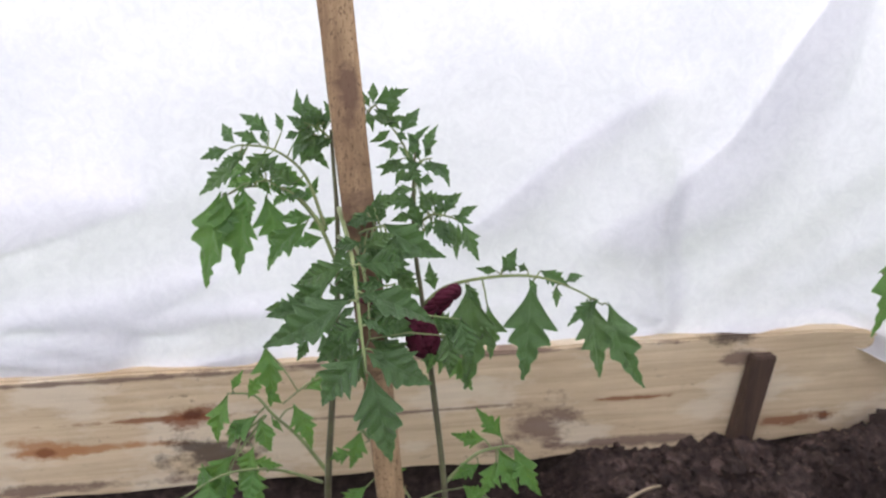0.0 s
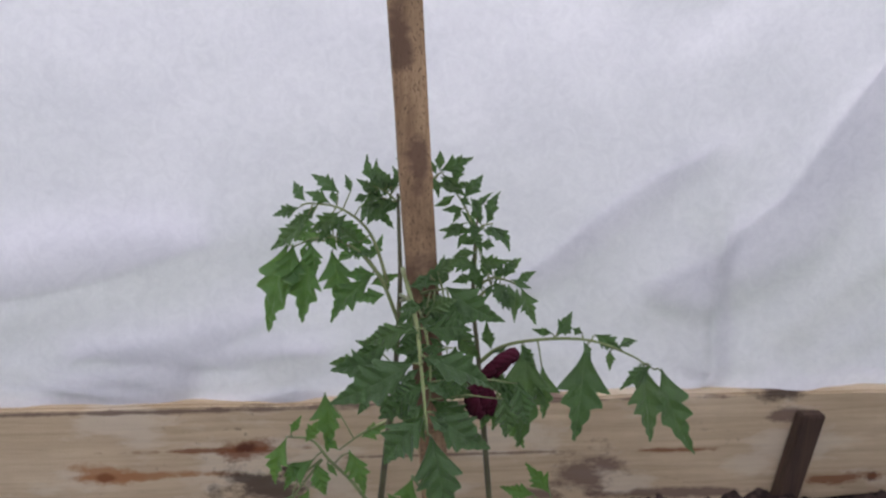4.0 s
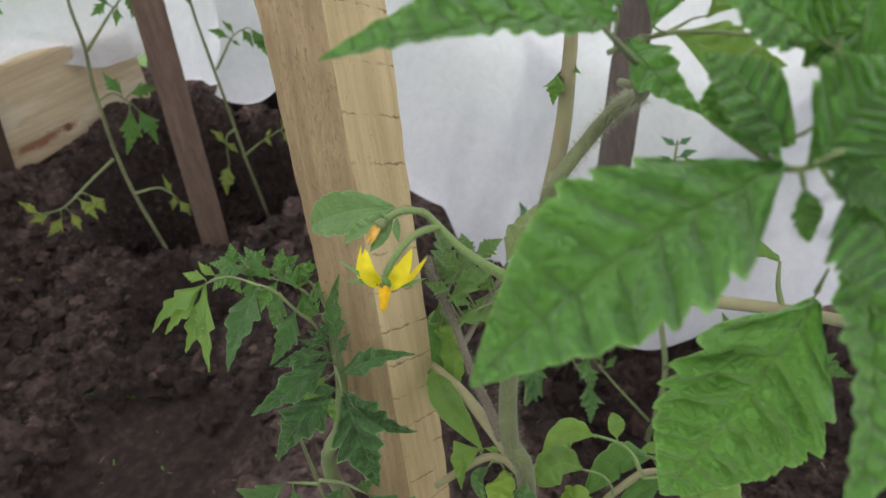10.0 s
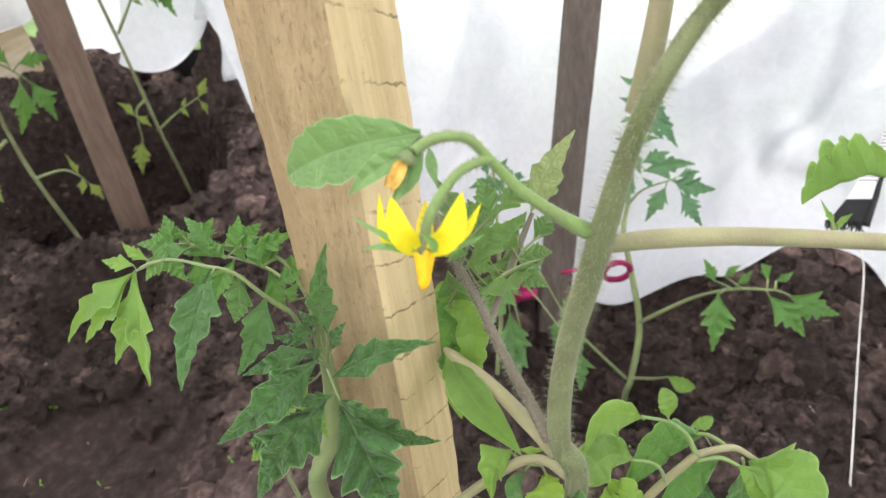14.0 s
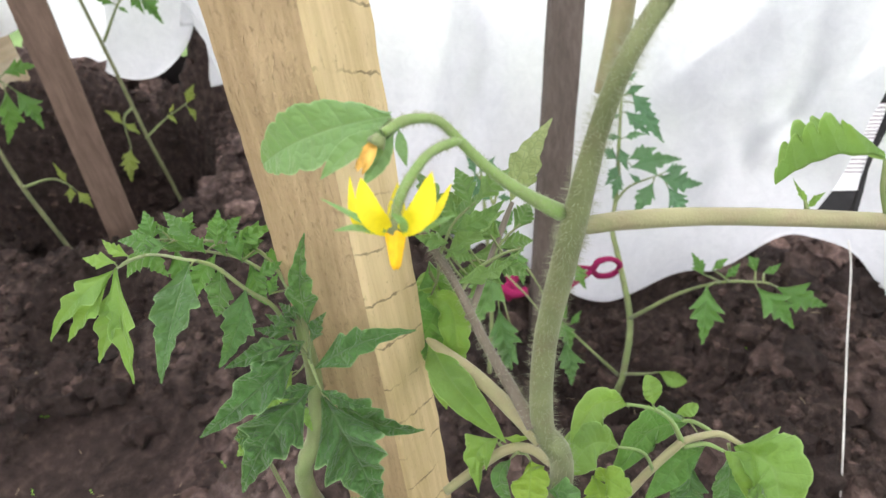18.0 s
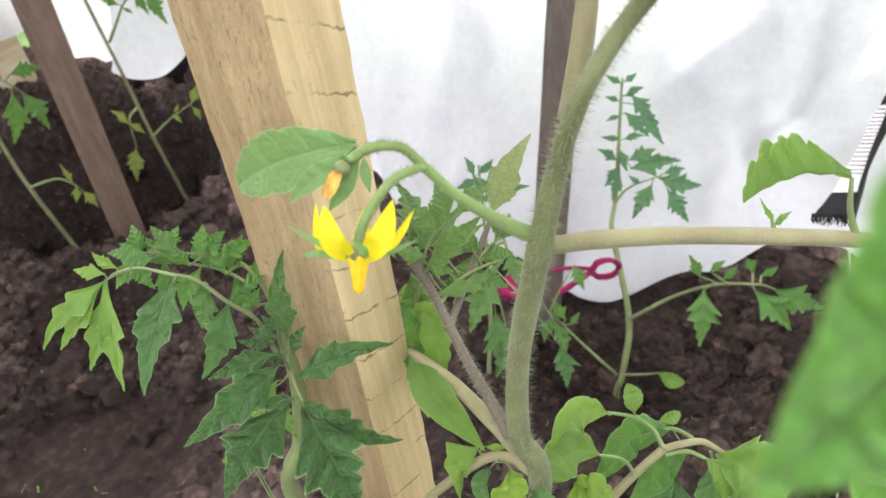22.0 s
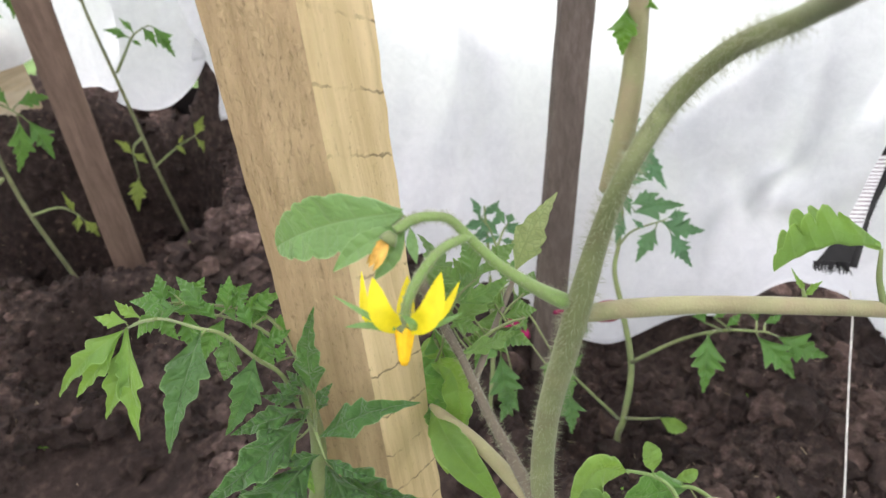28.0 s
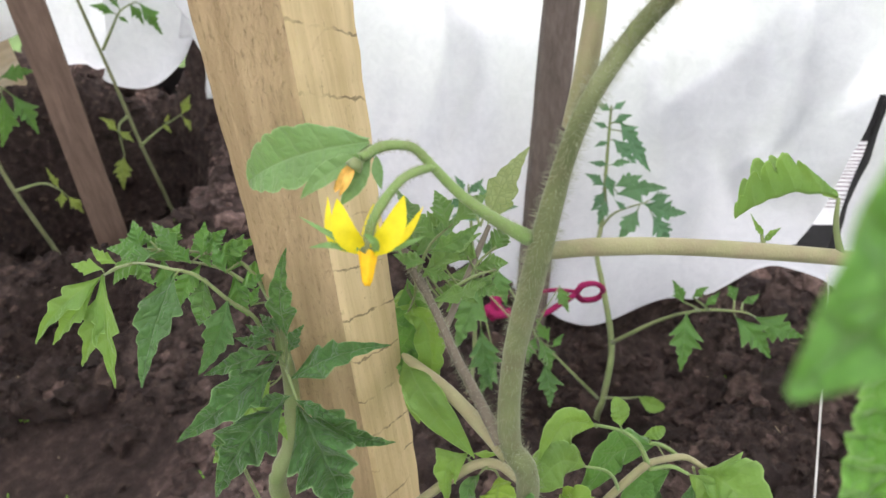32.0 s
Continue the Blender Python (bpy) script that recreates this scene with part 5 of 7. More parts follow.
leaf(bushy, [(-0.043, 0.725, 0.750), (-0.058, 0.725, 0.756), (-0.070, 0.726, 0.759)], 0.0022, [
    (-0.0576, 0.7254, 0.7560, -0.0814, 0.7291, 0.7652, 0.0172, 0),
    (-0.0481, 0.7269, 0.7647, -0.0593, 0.7316, 0.7826, 0.0147, 0),
    (-0.0395, 0.7222, 0.7529, -0.0583, 0.7182, 0.7387, 0.0184, 0),
    (-0.0325, 0.7226, 0.7709, -0.0163, 0.7130, 0.7566, 0.0183, 0),
    (-0.0248, 0.7160, 0.7804, -0.0075, 0.7152, 0.7920, 0.0181, 0)], LEAF_DARK, BF, lobe=0.5, little=5)
leaf(bushy, [(-0.142, 0.755, 0.405), (-0.164, 0.752, 0.389), (-0.175, 0.750, 0.375)], 0.0022, [
    (-0.1638, 0.7552, 0.3987, -0.1927, 0.7538, 0.3819, 0.0425, 0),
    (-0.1582, 0.7453, 0.3681, -0.1732, 0.7306, 0.3305, 0.0439, 0),
    (-0.1875, 0.7409, 0.3412, -0.2097, 0.7251, 0.2970, 0.0425, 10),
    (-0.1496, 0.7544, 0.4019, -0.1367, 0.7360, 0.3639, 0.0354, -10)], LEAF_YOUNG, BF, lobe=0.4)
# low young leaves spreading from both stems
low = random.Random(23)
for z, way, reach_out, on_left in ((0.30, 200, 0.17, True), (0.25, 255, 0.16, True), (0.20, 170, 0.18, True), (0.14, 235, 0.15, True), (0.26, 300, 0.15, False), (0.20, 250, 0.14, False), (0.17, 345, 0.17, False), (0.12, 280, 0.16, False), (0.10, 205, 0.14, True)):
    o = Vector((-0.078, 0.757, z)) if on_left else Vector((0.082, 0.724, z))
    d = Vector((math.cos(radians(way)), math.sin(radians(way)), 0))
    line = [o + d * reach_out * q + Vector((0, 0, 0.30 * reach_out * math.sin(2.4 * q))) for q in (0, 0.35, 0.7, 1.0)]
    across = Vector((-d.y, d.x, 0))
    blades = []
    for q, sgn in ((0.45, -1), (0.50, 1), (0.78, -1), (0.82, 1), (1.0, 0)):
        b = line[0].lerp(line[-1], q) + Vector((0, 0, 0.30 * reach_out * math.sin(2.4 * q) - (line[-1].z - o.z) * q))
        ln = low.uniform(0.050, 0.072)
        t = b + (d * (0.35 if sgn else 1.0) + across * sgn * 0.8).normalized() * ln * 0.75 + Vector((0, 0, -low.uniform(0.3, 0.75) * ln))
        blades.append((*b, *t, 0.55 * ln, low.uniform(-15, 15)))
    leaf(bushy, line, 0.0024, blades, LEAF_YOUNG, (0.1, -0.75, 0.65), lobe=0.42)
# -- two thin plants in the corner pit
thin_a = tomato("thin young tomato plant with sparse pale leaves", (0.765, 0.654, 0.02))
s = stem(thin_a, [(0.779, 0.661, -0.130), (0.766, 0.656, -0.027), (0.763, 0.659, 0.009), (0.756, 0.684, 0.170), (0.769, 0.697, 0.329), (0.785, 0.698, 0.423), (0.791, 0.701, 0.507), (0.813, 0.691, 0.583), (0.830, 0.684, 0.605)], [0.0043, 0.0042, 0.0041, 0.0038, 0.0035, 0.0033, 0.0030, 0.0021, 0.0015], STALK_THICK)
leaf(thin_a, [(0.791, 0.701, 0.507), (0.759, 0.724, 0.556), (0.723, 0.738, 0.573), (0.692, 0.753, 0.566), (0.675, 0.756, 0.549)], 0.0034, [
    (0.687, 0.756, 0.566, 0.659, 0.736, 0.468, 0.0398, 0),
    (0.722, 0.742, 0.582, 0.766, 0.730, 0.617, 0.0370, 0),
    (0.718, 0.746, 0.588, 0.701, 0.757, 0.593, 0.0199, 0),
    (0.757, 0.716, 0.565, 0.781, 0.709, 0.582, 0.0171, 0),
    (0.691, 0.752, 0.564, 0.671, 0.758, 0.550, 0.0199, 0)], LEAF_YOUNG, BF)
leaf(thin_a, [(0.813, 0.691, 0.583), (0.830, 0.684, 0.605), (0.839, 0.677, 0.616)], 0.0028, [
    (0.806, 0.693, 0.609, 0.792, 0.714, 0.647, 0.0254, 0),
    (0.822, 0.690, 0.626, 0.818, 0.703, 0.655, 0.0226, 0),
    (0.836, 0.681, 0.622, 0.865, 0.669, 0.635, 0.0226, 0),
    (0.837, 0.675, 0.607, 0.883, 0.646, 0.598, 0.0310, 0),
    (0.840, 0.669, 0.594, 0.834, 0.653, 0.541, 0.0367, 0),
    (0.801, 0.696, 0.609, 0.793, 0.687, 0.574, 0.0226, 0),
    (0.815, 0.691, 0.616, 0.789, 0.710, 0.630, 0.0198, 0),
    (0.830, 0.683, 0.620, 0.845, 0.682, 0.640, 0.0169, 0)], LEAF_YOUNG, BF)
leaf(thin_a, [(0.785, 0.695, 0.414), (0.839, 0.672, 0.466), (0.878, 0.650, 0.502)], 0.0034, [
    (0.838, 0.668, 0.489, 0.807, 0.680, 0.473, 0.0260, 0),
    (0.850, 0.658, 0.478, 0.834, 0.656, 0.447, 0.0231, 0),
    (0.869, 0.656, 0.503, 0.853, 0.668, 0.512, 0.0173, 0),
    (0.871, 0.652, 0.494, 0.863, 0.642, 0.453, 0.0288, 0),
    (0.880, 0.649, 0.501, 0.907, 0.624, 0.472, 0.0404, 0),
    (0.841, 0.664, 0.483, 0.826, 0.679, 0.501, 0.0173, 0)], LEAF_YOUNG, BF)
leaf(thin_a, [(0.768, 0.696, 0.323), (0.795, 0.684, 0.330), (0.806, 0.659, 0.311)], 0.0029, [
    (0.803, 0.666, 0.328, 0.794, 0.687, 0.372, 0.0354, 0),
    (0.813, 0.660, 0.325, 0.859, 0.632, 0.320, 0.0324, 0),
    (0.801, 0.657, 0.297, 0.760, 0.653, 0.223, 0.0530, 0),
    (0.813, 0.650, 0.296, 0.814, 0.624, 0.226, 0.0383, 0)], LEAF_YOUNG, BF)
leaf(thin_a, [(0.750, 0.690, 0.210), (0.690, 0.692, 0.191), (0.627, 0.695, 0.169), (0.590, 0.705, 0.173)], 0.0035, [
    (0.588, 0.718, 0.171, 0.572, 0.737, 0.201, 0.0176, 0),
    (0.601, 0.708, 0.165, 0.568, 0.725, 0.161, 0.0205, 0),
    (0.617, 0.696, 0.154, 0.579, 0.707, 0.126, 0.0234, 0),
    (0.631, 0.688, 0.156, 0.629, 0.677, 0.120, 0.0380, 0),
    (0.653, 0.684, 0.177, 0.662, 0.662, 0.131, 0.0293, 0),
    (0.671, 0.674, 0.177, 0.677, 0.656, 0.136, 0.0351, 0)], LEAF_YELLOW, BF)
leaf(thin_a, [(0.754, 0.672, 0.133), (0.789, 0.641, 0.135), (0.801, 0.617, 0.119)], 0.0030, [
    (0.800, 0.619, 0.123, 0.802, 0.632, 0.163, 0.0119, 0),
    (0.801, 0.616, 0.117, 0.786, 0.615, 0.089, 0.0179, 0),
    (0.804, 0.610, 0.105, 0.809, 0.594, 0.068, 0.0239, 0)], LEAF_YELLOW, BF)
thin_b = tomato("thin young tomato plant beside a white cloth fold", (1.05, 0.676, -0.03))
s = stem(thin_b, [(1.056, 0.664, -0.160), (1.050, 0.671, -0.082), (1.048, 0.673, -0.044), (1.047, 0.688, 0.063), (1.055, 0.712, 0.210), (1.054, 0.725, 0.346), (1.058, 0.734, 0.410), (1.050, 0.713, 0.507), (1.059, 0.701, 0.555)], [0.0041, 0.0041, 0.0041, 0.0038, 0.0035, 0.0032, 0.0029, 0.0023, 0.0016], STALK_THICK)
leaf(thin_b, [(1.050, 0.713, 0.507), (1.056, 0.706, 0.532), (1.061, 0.700, 0.555)], 0.0031, [
    (1.058, 0.702, 0.555, 1.048, 0.713, 0.573, 0.0187, 0),
    (1.061, 0.700, 0.557, 1.082, 0.697, 0.578, 0.0218, 0),
    (1.048, 0.701, 0.537, 1.016, 0.721, 0.545, 0.0249, 0),
    (1.061, 0.693, 0.536, 1.068, 0.680, 0.511, 0.0280, 0),
    (1.047, 0.696, 0.523, 1.059, 0.681, 0.498, 0.0249, 0),
    (1.040, 0.702, 0.529, 1.022, 0.708, 0.516, 0.0218, 0),
    (1.059, 0.698, 0.545, 1.077, 0.689, 0.549, 0.0156, 0)], LEAF_YOUNG, BF)
leaf(thin_b, [(1.058, 0.734, 0.410), (1.042, 0.744, 0.449), (1.031, 0.752, 0.485)], 0.0032, [
    (1.036, 0.740, 0.460, 1.055, 0.733, 0.472, 0.0225, 0),
    (1.029, 0.741, 0.453, 1.040, 0.731, 0.442, 0.0225, 0),
    (1.030, 0.751, 0.482, 1.026, 0.760, 0.502, 0.0225, 0),
    (1.032, 0.745, 0.467, 1.014, 0.753, 0.463, 0.0225, 0)], LEAF_YOUNG, BF)
leaf(thin_b, [(1.061, 0.717, 0.268), (1.077, 0.696, 0.302), (1.096, 0.674, 0.337), (1.119, 0.654, 0.349)], 0.0032, [
    (1.086, 0.680, 0.336, 1.057, 0.704, 0.359, 0.0259, 0),
    (1.089, 0.676, 0.329, 1.099, 0.665, 0.314, 0.0226, 0),
    (1.098, 0.675, 0.342, 1.090, 0.690, 0.372, 0.0291, 0),
    (1.115, 0.667, 0.347, 1.122, 0.649, 0.305, 0.0323, 0),
    (1.132, 0.657, 0.343, 1.142, 0.629, 0.280, 0.0388, 0)], LEAF_YOUNG, BF)
leaf(thin_b, [(1.043, 0.690, 0.063), (1.081, 0.656, 0.093), (1.114, 0.621, 0.115)], 0.0033, [
    (1.083, 0.647, 0.105, 1.089, 0.635, 0.081, 0.0232, 0),
    (1.123, 0.627, 0.110, 1.156, 0.620, 0.142, 0.0299, 0),
    (1.122, 0.625, 0.105, 1.122, 0.614, 0.072, 0.0232, 0),
    (1.088, 0.645, 0.107, 1.103, 0.641, 0.120, 0.0166, 0)], LEAF_YELLOW, BF)
leaf(thin_b, [(1.048, 0.700, 0.131), (1.019, 0.700, 0.119), (1.001, 0.690, 0.064)], 0.0033, [
    (1.013, 0.701, 0.113, 1.001, 0.720, 0.148, 0.0234, 0),
    (0.999, 0.691, 0.064, 0.967, 0.686, 0.001, 0.0367, 0),
    (1.015, 0.699, 0.113, 1.029, 0.682, 0.084, 0.0234, 0),
    (0.993, 0.692, 0.058, 0.975, 0.700, 0.051, 0.0234, 0)], LEAF_YELLOW, BF)
# -- flowering plant beside the square stake
hero = tomato("hairy-stemmed tomato plant in yellow flower beside a square stake", (0.36, -0.43, 0.0))
main_stem = stem(hero, [(0.372, -0.415, -0.04), (0.366, -0.42, 0.15), (0.356, -0.425, 0.32), (0.335, -0.447, 0.493), (0.333, -0.439, 0.528), (0.334, -0.440, 0.576), (0.332, -0.447, 0.618), (0.333, -0.450, 0.637), (0.338, -0.454, 0.663), (0.340, -0.460, 0.685), (0.354, -0.467, 0.699), (0.349, -0.479, 0.716), (0.334, -0.492, 0.730), (0.316, -0.499, 0.741), (0.295, -0.505, 0.753)], [0.0062, 0.0062, 0.0058, 0.0052, 0.0049, 0.0043, 0.0042, 0.0041, 0.0031, 0.0028, 0.0027, 0.0026, 0.0025, 0.0023, 0.0021], STALK_THICK)
s = stem(hero, [(0.332, -0.448, 0.635), (0.336, -0.453, 0.633), (0.345, -0.464, 0.631), (0.362, -0.485, 0.625), (0.386, -0.516, 0.614), (0.410, -0.550, 0.602), (0.440, -0.599, 0.583)], [0.0026, 0.0030, 0.0032, 0.0031, 0.0031, 0.0030, 0.0027], STALK_ROSY)
s = stem(hero, [(0.347, -0.454, 0.672), (0.352, -0.455, 0.686), (0.359, -0.455, 0.705), (0.367, -0.453, 0.727), (0.374, -0.451, 0.750), (0.382, -0.449, 0.773)], [0.0036, 0.0034, 0.0031, 0.0027, 0.0021, 0.0015], STALK_ROSY)
leaf(hero, [(0.362, -0.454, 0.714), (0.362, -0.451, 0.719)], 0.0009, [
    (0.362, -0.451, 0.720, 0.353, -0.453, 0.711, 0.0093, 10),
    (0.365, -0.452, 0.722, 0.364, -0.459, 0.720, 0.0045, 0)], LEAF_BRIGHT, HF)
truss = stem(hero, [(0.332, -0.446, 0.639), (0.325, -0.439, 0.648), (0.318, -0.430, 0.660), (0.314, -0.423, 0.671), (0.312, -0.419, 0.677), (0.309, -0.415, 0.679), (0.306, -0.411, 0.679), (0.301, -0.408, 0.678)], [0.0027, 0.0020, 0.0016, 0.0014, 0.0013, 0.0013, 0.0015, 0.0013], STALK_FRESH)
pedicel = stem(hero, [(0.314, -0.423, 0.671), (0.303, -0.420, 0.673), (0.294, -0.418, 0.670), (0.287, -0.418, 0.667), (0.283, -0.419, 0.664)], [0.0014, 0.0013, 0.0014, 0.0013, 0.0014], STALK_FRESH)
side_shoot = stem(hero, [(0.331, -0.436, 0.529), (0.337, -0.425, 0.540), (0.344, -0.411, 0.556), (0.353, -0.397, 0.572), (0.359, -0.386, 0.583), (0.365, -0.375, 0.594), (0.370, -0.370, 0.599)], [0.0032, 0.0025, 0.0021, 0.0018, 0.0021, 0.0019, 0.0014], STALK_PURPLE)
s = stem(hero, [(0.348, -0.402, 0.563), (0.358, -0.402, 0.566), (0.374, -0.401, 0.571), (0.391, -0.401, 0.578), (0.401, -0.402, 0.585)], [0.0016, 0.0016, 0.0014, 0.0015, 0.0010], STALK_PURPLE)
s = stem(hero, [(0.331, -0.439, 0.520), (0.337, -0.423, 0.528), (0.343, -0.405, 0.535), (0.346, -0.387, 0.542), (0.348, -0.381, 0.543)], [0.0032, 0.0033, 0.0031, 0.0026, 0.0010], STALK_ROSY)
s = stem(hero, [(0.334, -0.443, 0.502), (0.337, -0.432, 0.503), (0.335, -0.422, 0.500), (0.328, -0.411, 0.491), (0.317, -0.398, 0.479)], [0.0019, 0.0022, 0.0022, 0.0023, 0.0021], STALK_ROSY)
s = stem(hero, [(0.358, -0.429, 0.349), (0.364, -0.447, 0.389), (0.372, -0.464, 0.419), (0.386, -0.478, 0.442), (0.399, -0.490, 0.456)], [0.0028, 0.0024, 0.0023, 0.0022, 0.0022], STALK_ROSY)
s = stem(hero, [(0.399, -0.490, 0.456), (0.401, -0.483, 0.467), (0.398, -0.474, 0.476), (0.391, -0.462, 0.483)], [0.0016, 0.0011, 0.0010, 0.0008], STALK_FRESH)
s = stem(hero, [(0.386, -0.479, 0.444), (0.383, -0.476, 0.457), (0.379, -0.471, 0.466), (0.372, -0.462, 0.473)], [0.0010, 0.0009, 0.0008, 0.0006], STALK_FRESH)
s = stem(hero, [(0.399, -0.490, 0.456), (0.407, -0.497, 0.453), (0.415, -0.507, 0.450), (0.417, -0.517, 0.444), (0.418, -0.524, 0.441)], [0.0019, 0.0019, 0.0018, 0.0013, 0.0010], STALK_ROSY)
s = stem(hero, [(0.398, -0.491, 0.453), (0.407, -0.501, 0.449), (0.409, -0.510, 0.445)], [0.0013, 0.0012, 0.0009], STALK_FRESH)
s = stem(hero, [(0.415, -0.505, 0.447), (0.417, -0.499, 0.449), (0.416, -0.491, 0.452), (0.412, -0.483, 0.451)], [0.0013, 0.0012, 0.0011, 0.0008], STALK_FRESH)
s = stem(hero, [(0.398, -0.475, 0.476), (0.399, -0.473, 0.479)], [0.0006, 0.0005], STALK_FRESH)
s = stem(hero, [(0.415, -0.488, 0.452), (0.416, -0.487, 0.456)], [0.0006, 0.0005], STALK_FRESH)
leaf(hero, [(0.306, -0.411, 0.679), (0.307, -0.400, 0.673)], 0.0013, [
    (0.308, -0.407, 0.679, 0.304, -0.359, 0.657, 0.0200, -8)], LEAF_BRACT, HF, smooth_edge=True, blunt=True, teeth=6, rough=1.1)
leaf(hero, [(0.304, -0.410, 0.678), (0.303, -0.408, 0.678)], 0.0012, [
    (0.304, -0.410, 0.678, 0.290, -0.393, 0.668, 0.0066, 0),
    (0.303, -0.410, 0.677, 0.291, -0.406, 0.668, 0.0050, 0),
    (0.304, -0.412, 0.679, 0.301, -0.402, 0.674, 0.0033, 0),
    (0.304, -0.411, 0.678, 0.297, -0.416, 0.672, 0.0032, 0)], LEAF_BRACT, HF, smooth_edge=True)
leaf(hero, [(0.353, -0.397, 0.572), (0.367, -0.399, 0.573), (0.379, -0.406, 0.574), (0.387, -0.411, 0.572)], 0.0012, [
    (0.359, -0.388, 0.582, 0.391, -0.403, 0.589, 0.0104, 0),
    (0.354, -0.395, 0.575, 0.388, -0.412, 0.572, 0.0081, 20),
    (0.363, -0.382, 0.588, 0.400, -0.392, 0.590, 0.0106, 0),
    (0.391, -0.388, 0.582, 0.392, -0.375, 0.592, 0.0130, 0),
    (0.375, -0.387, 0.582, 0.383, -0.364, 0.588, 0.0123, 0),
    (0.374, -0.379, 0.586, 0.396, -0.356, 0.599, 0.0129, 20),
    (0.396, -0.396, 0.568, 0.376, -0.390, 0.548, 0.0129, 20),
    (0.378, -0.390, 0.567, 0.378, -0.406, 0.557, 0.0090, 0)], LEAF_BACK, HF)
leaf(hero, [(0.391, -0.401, 0.578), (0.400, -0.401, 0.584)], 0.0010, [
    (0.401, -0.401, 0.585, 0.420, -0.414, 0.618, 0.0150, 0)], LEAF_VEINED, HF, teeth=6, lobe=0.35)
leaf(hero, [(0.348, -0.382, 0.543), (0.347, -0.383, 0.542)], 0.0017, [
    (0.3482, -0.3810, 0.5439, 0.3300, -0.4236, 0.5121, 0.0156, -12, 0.3344, -0.3985, 0.5360),
    (0.3480, -0.3842, 0.5381, 0.3383, -0.3914, 0.5094, 0.0086, 20)], LEAF_PALE, HF, smooth_edge=True)
leaf(hero, [(0.359, -0.386, 0.583), (0.362, -0.382, 0.567), (0.360, -0.378, 0.556)], 0.0009, [
    (0.3599, -0.3771, 0.5565, 0.3498, -0.3931, 0.5253, 0.0147, 10, 0.3564, -0.3884, 0.5539),
    (0.3649, -0.3802, 0.5563, 0.3694, -0.3686, 0.5586, 0.0102, 0)], LEAF_PALE, HF, teeth=5, lobe=0.3, blunt=True)
leaf(hero, [(0.391, -0.463, 0.482), (0.390, -0.462, 0.483)], 0.0010, [
    (0.3908, -0.4626, 0.4826, 0.3588, -0.4438, 0.4789, 0.0174, -25, 0.3785, -0.4504, 0.4905)], LEAF_PALE, HF, smooth_edge=True)
leaf(hero, [(0.399, -0.474, 0.479), (0.399, -0.473, 0.479)], 0.0008, [
    (0.3988, -0.4735, 0.4791, 0.4030, -0.4681, 0.4937, 0.0113, 0)], LEAF_PALE, HF, smooth_edge=True, blunt=True)
leaf(hero, [(0.373, -0.463, 0.473), (0.372, -0.462, 0.473)], 0.0009, [
    (0.3729, -0.4633, 0.4728, 0.3500, -0.4453, 0.4728, 0.0226, 5, 0.3643, -0.4529, 0.4786)], LEAF_PALE, HF, smooth_edge=True, blunt=True)
leaf(hero, [(0.417, -0.517, 0.444), (0.417, -0.522, 0.443)], 0.0012, [
    (0.4149, -0.5158, 0.4445, 0.3853, -0.5448, 0.4214, 0.0378, 0, 0.4041, -0.5342, 0.4486)], LEAF_PALE, HF, teeth=5, lobe=0.28)
leaf(hero, [(0.409, -0.510, 0.445), (0.410, -0.511, 0.444)], 0.0010, [
    (0.4097, -0.5101, 0.4446, 0.3944, -0.5343, 0.4169, 0.0153, 15, 0.4043, -0.5201, 0.4394)], LEAF_PALE, HF, smooth_edge=True)
leaf(hero, [(0.416, -0.491, 0.452), (0.412, -0.483, 0.451)], 0.0010, [
    (0.4151, -0.4896, 0.4516, 0.3844, -0.4620, 0.4319, 0.0264, -8, 0.4032, -0.4728, 0.4520),
    (0.4094, -0.5012, 0.4436, 0.3847, -0.4778, 0.4120, 0.0155, 10, 0.4011, -0.4898, 0.4337)], LEAF_YOUNG, HF, smooth_edge=True)
leaf(hero, [(0.416, -0.487, 0.456), (0.417, -0.487, 0.456)], 0.0007, [
    (0.4150, -0.4841, 0.4564, 0.4217, -0.4935, 0.4599, 0.0078, 0)], LEAF_PALE, HF, smooth_edge=True, blunt=True)
leaf(hero, [(0.408, -0.496, 0.442), (0.408, -0.497, 0.430), (0.408, -0.497, 0.424)], 0.0010, [
    (0.4088, -0.4973, 0.4244, 0.3913, -0.5004, 0.3894, 0.0192, 0, 0.4010, -0.4994, 0.4128),
    (0.4095, -0.4975, 0.4219, 0.3950, -0.4910, 0.3987, 0.0137, 15)], LEAF_MID, HF, teeth=4, lobe=0.5)
leaf(hero, [(0.417, -0.512, 0.441), (0.420, -0.515, 0.427)], 0.0010, [
    (0.4214, -0.5148, 0.4257, 0.4052, -0.5222, 0.3818, 0.0198, 10, 0.4126, -0.5169, 0.4146)], LEAF_MID, HF, smooth_edge=True)
leaf(hero, [(0.369, -0.461, 0.418), (0.370, -0.456, 0.431), (0.372, -0.454, 0.443)], 0.0010, [
    (0.3719, -0.4533, 0.4434, 0.3683, -0.4730, 0.4431, 0.0159, 0, 0.3702, -0.4611, 0.4490),
    (0.3725, -0.4521, 0.4417, 0.3569, -0.4626, 0.4146, 0.0178, 10, 0.3649, -0.4569, 0.4346)], LEAF_LIME, HF, teeth=4, lobe=0.35, blunt=True)
leaf(hero, [(0.333, -0.445, 0.493), (0.326, -0.445, 0.495)], 0.0009, [
    (0.3243, -0.4445, 0.4970, 0.3206, -0.4658, 0.4791, 0.0113, -20, 0.3236, -0.4534, 0.4985)], LEAF_MID, HF, teeth=5, lobe=0.4)
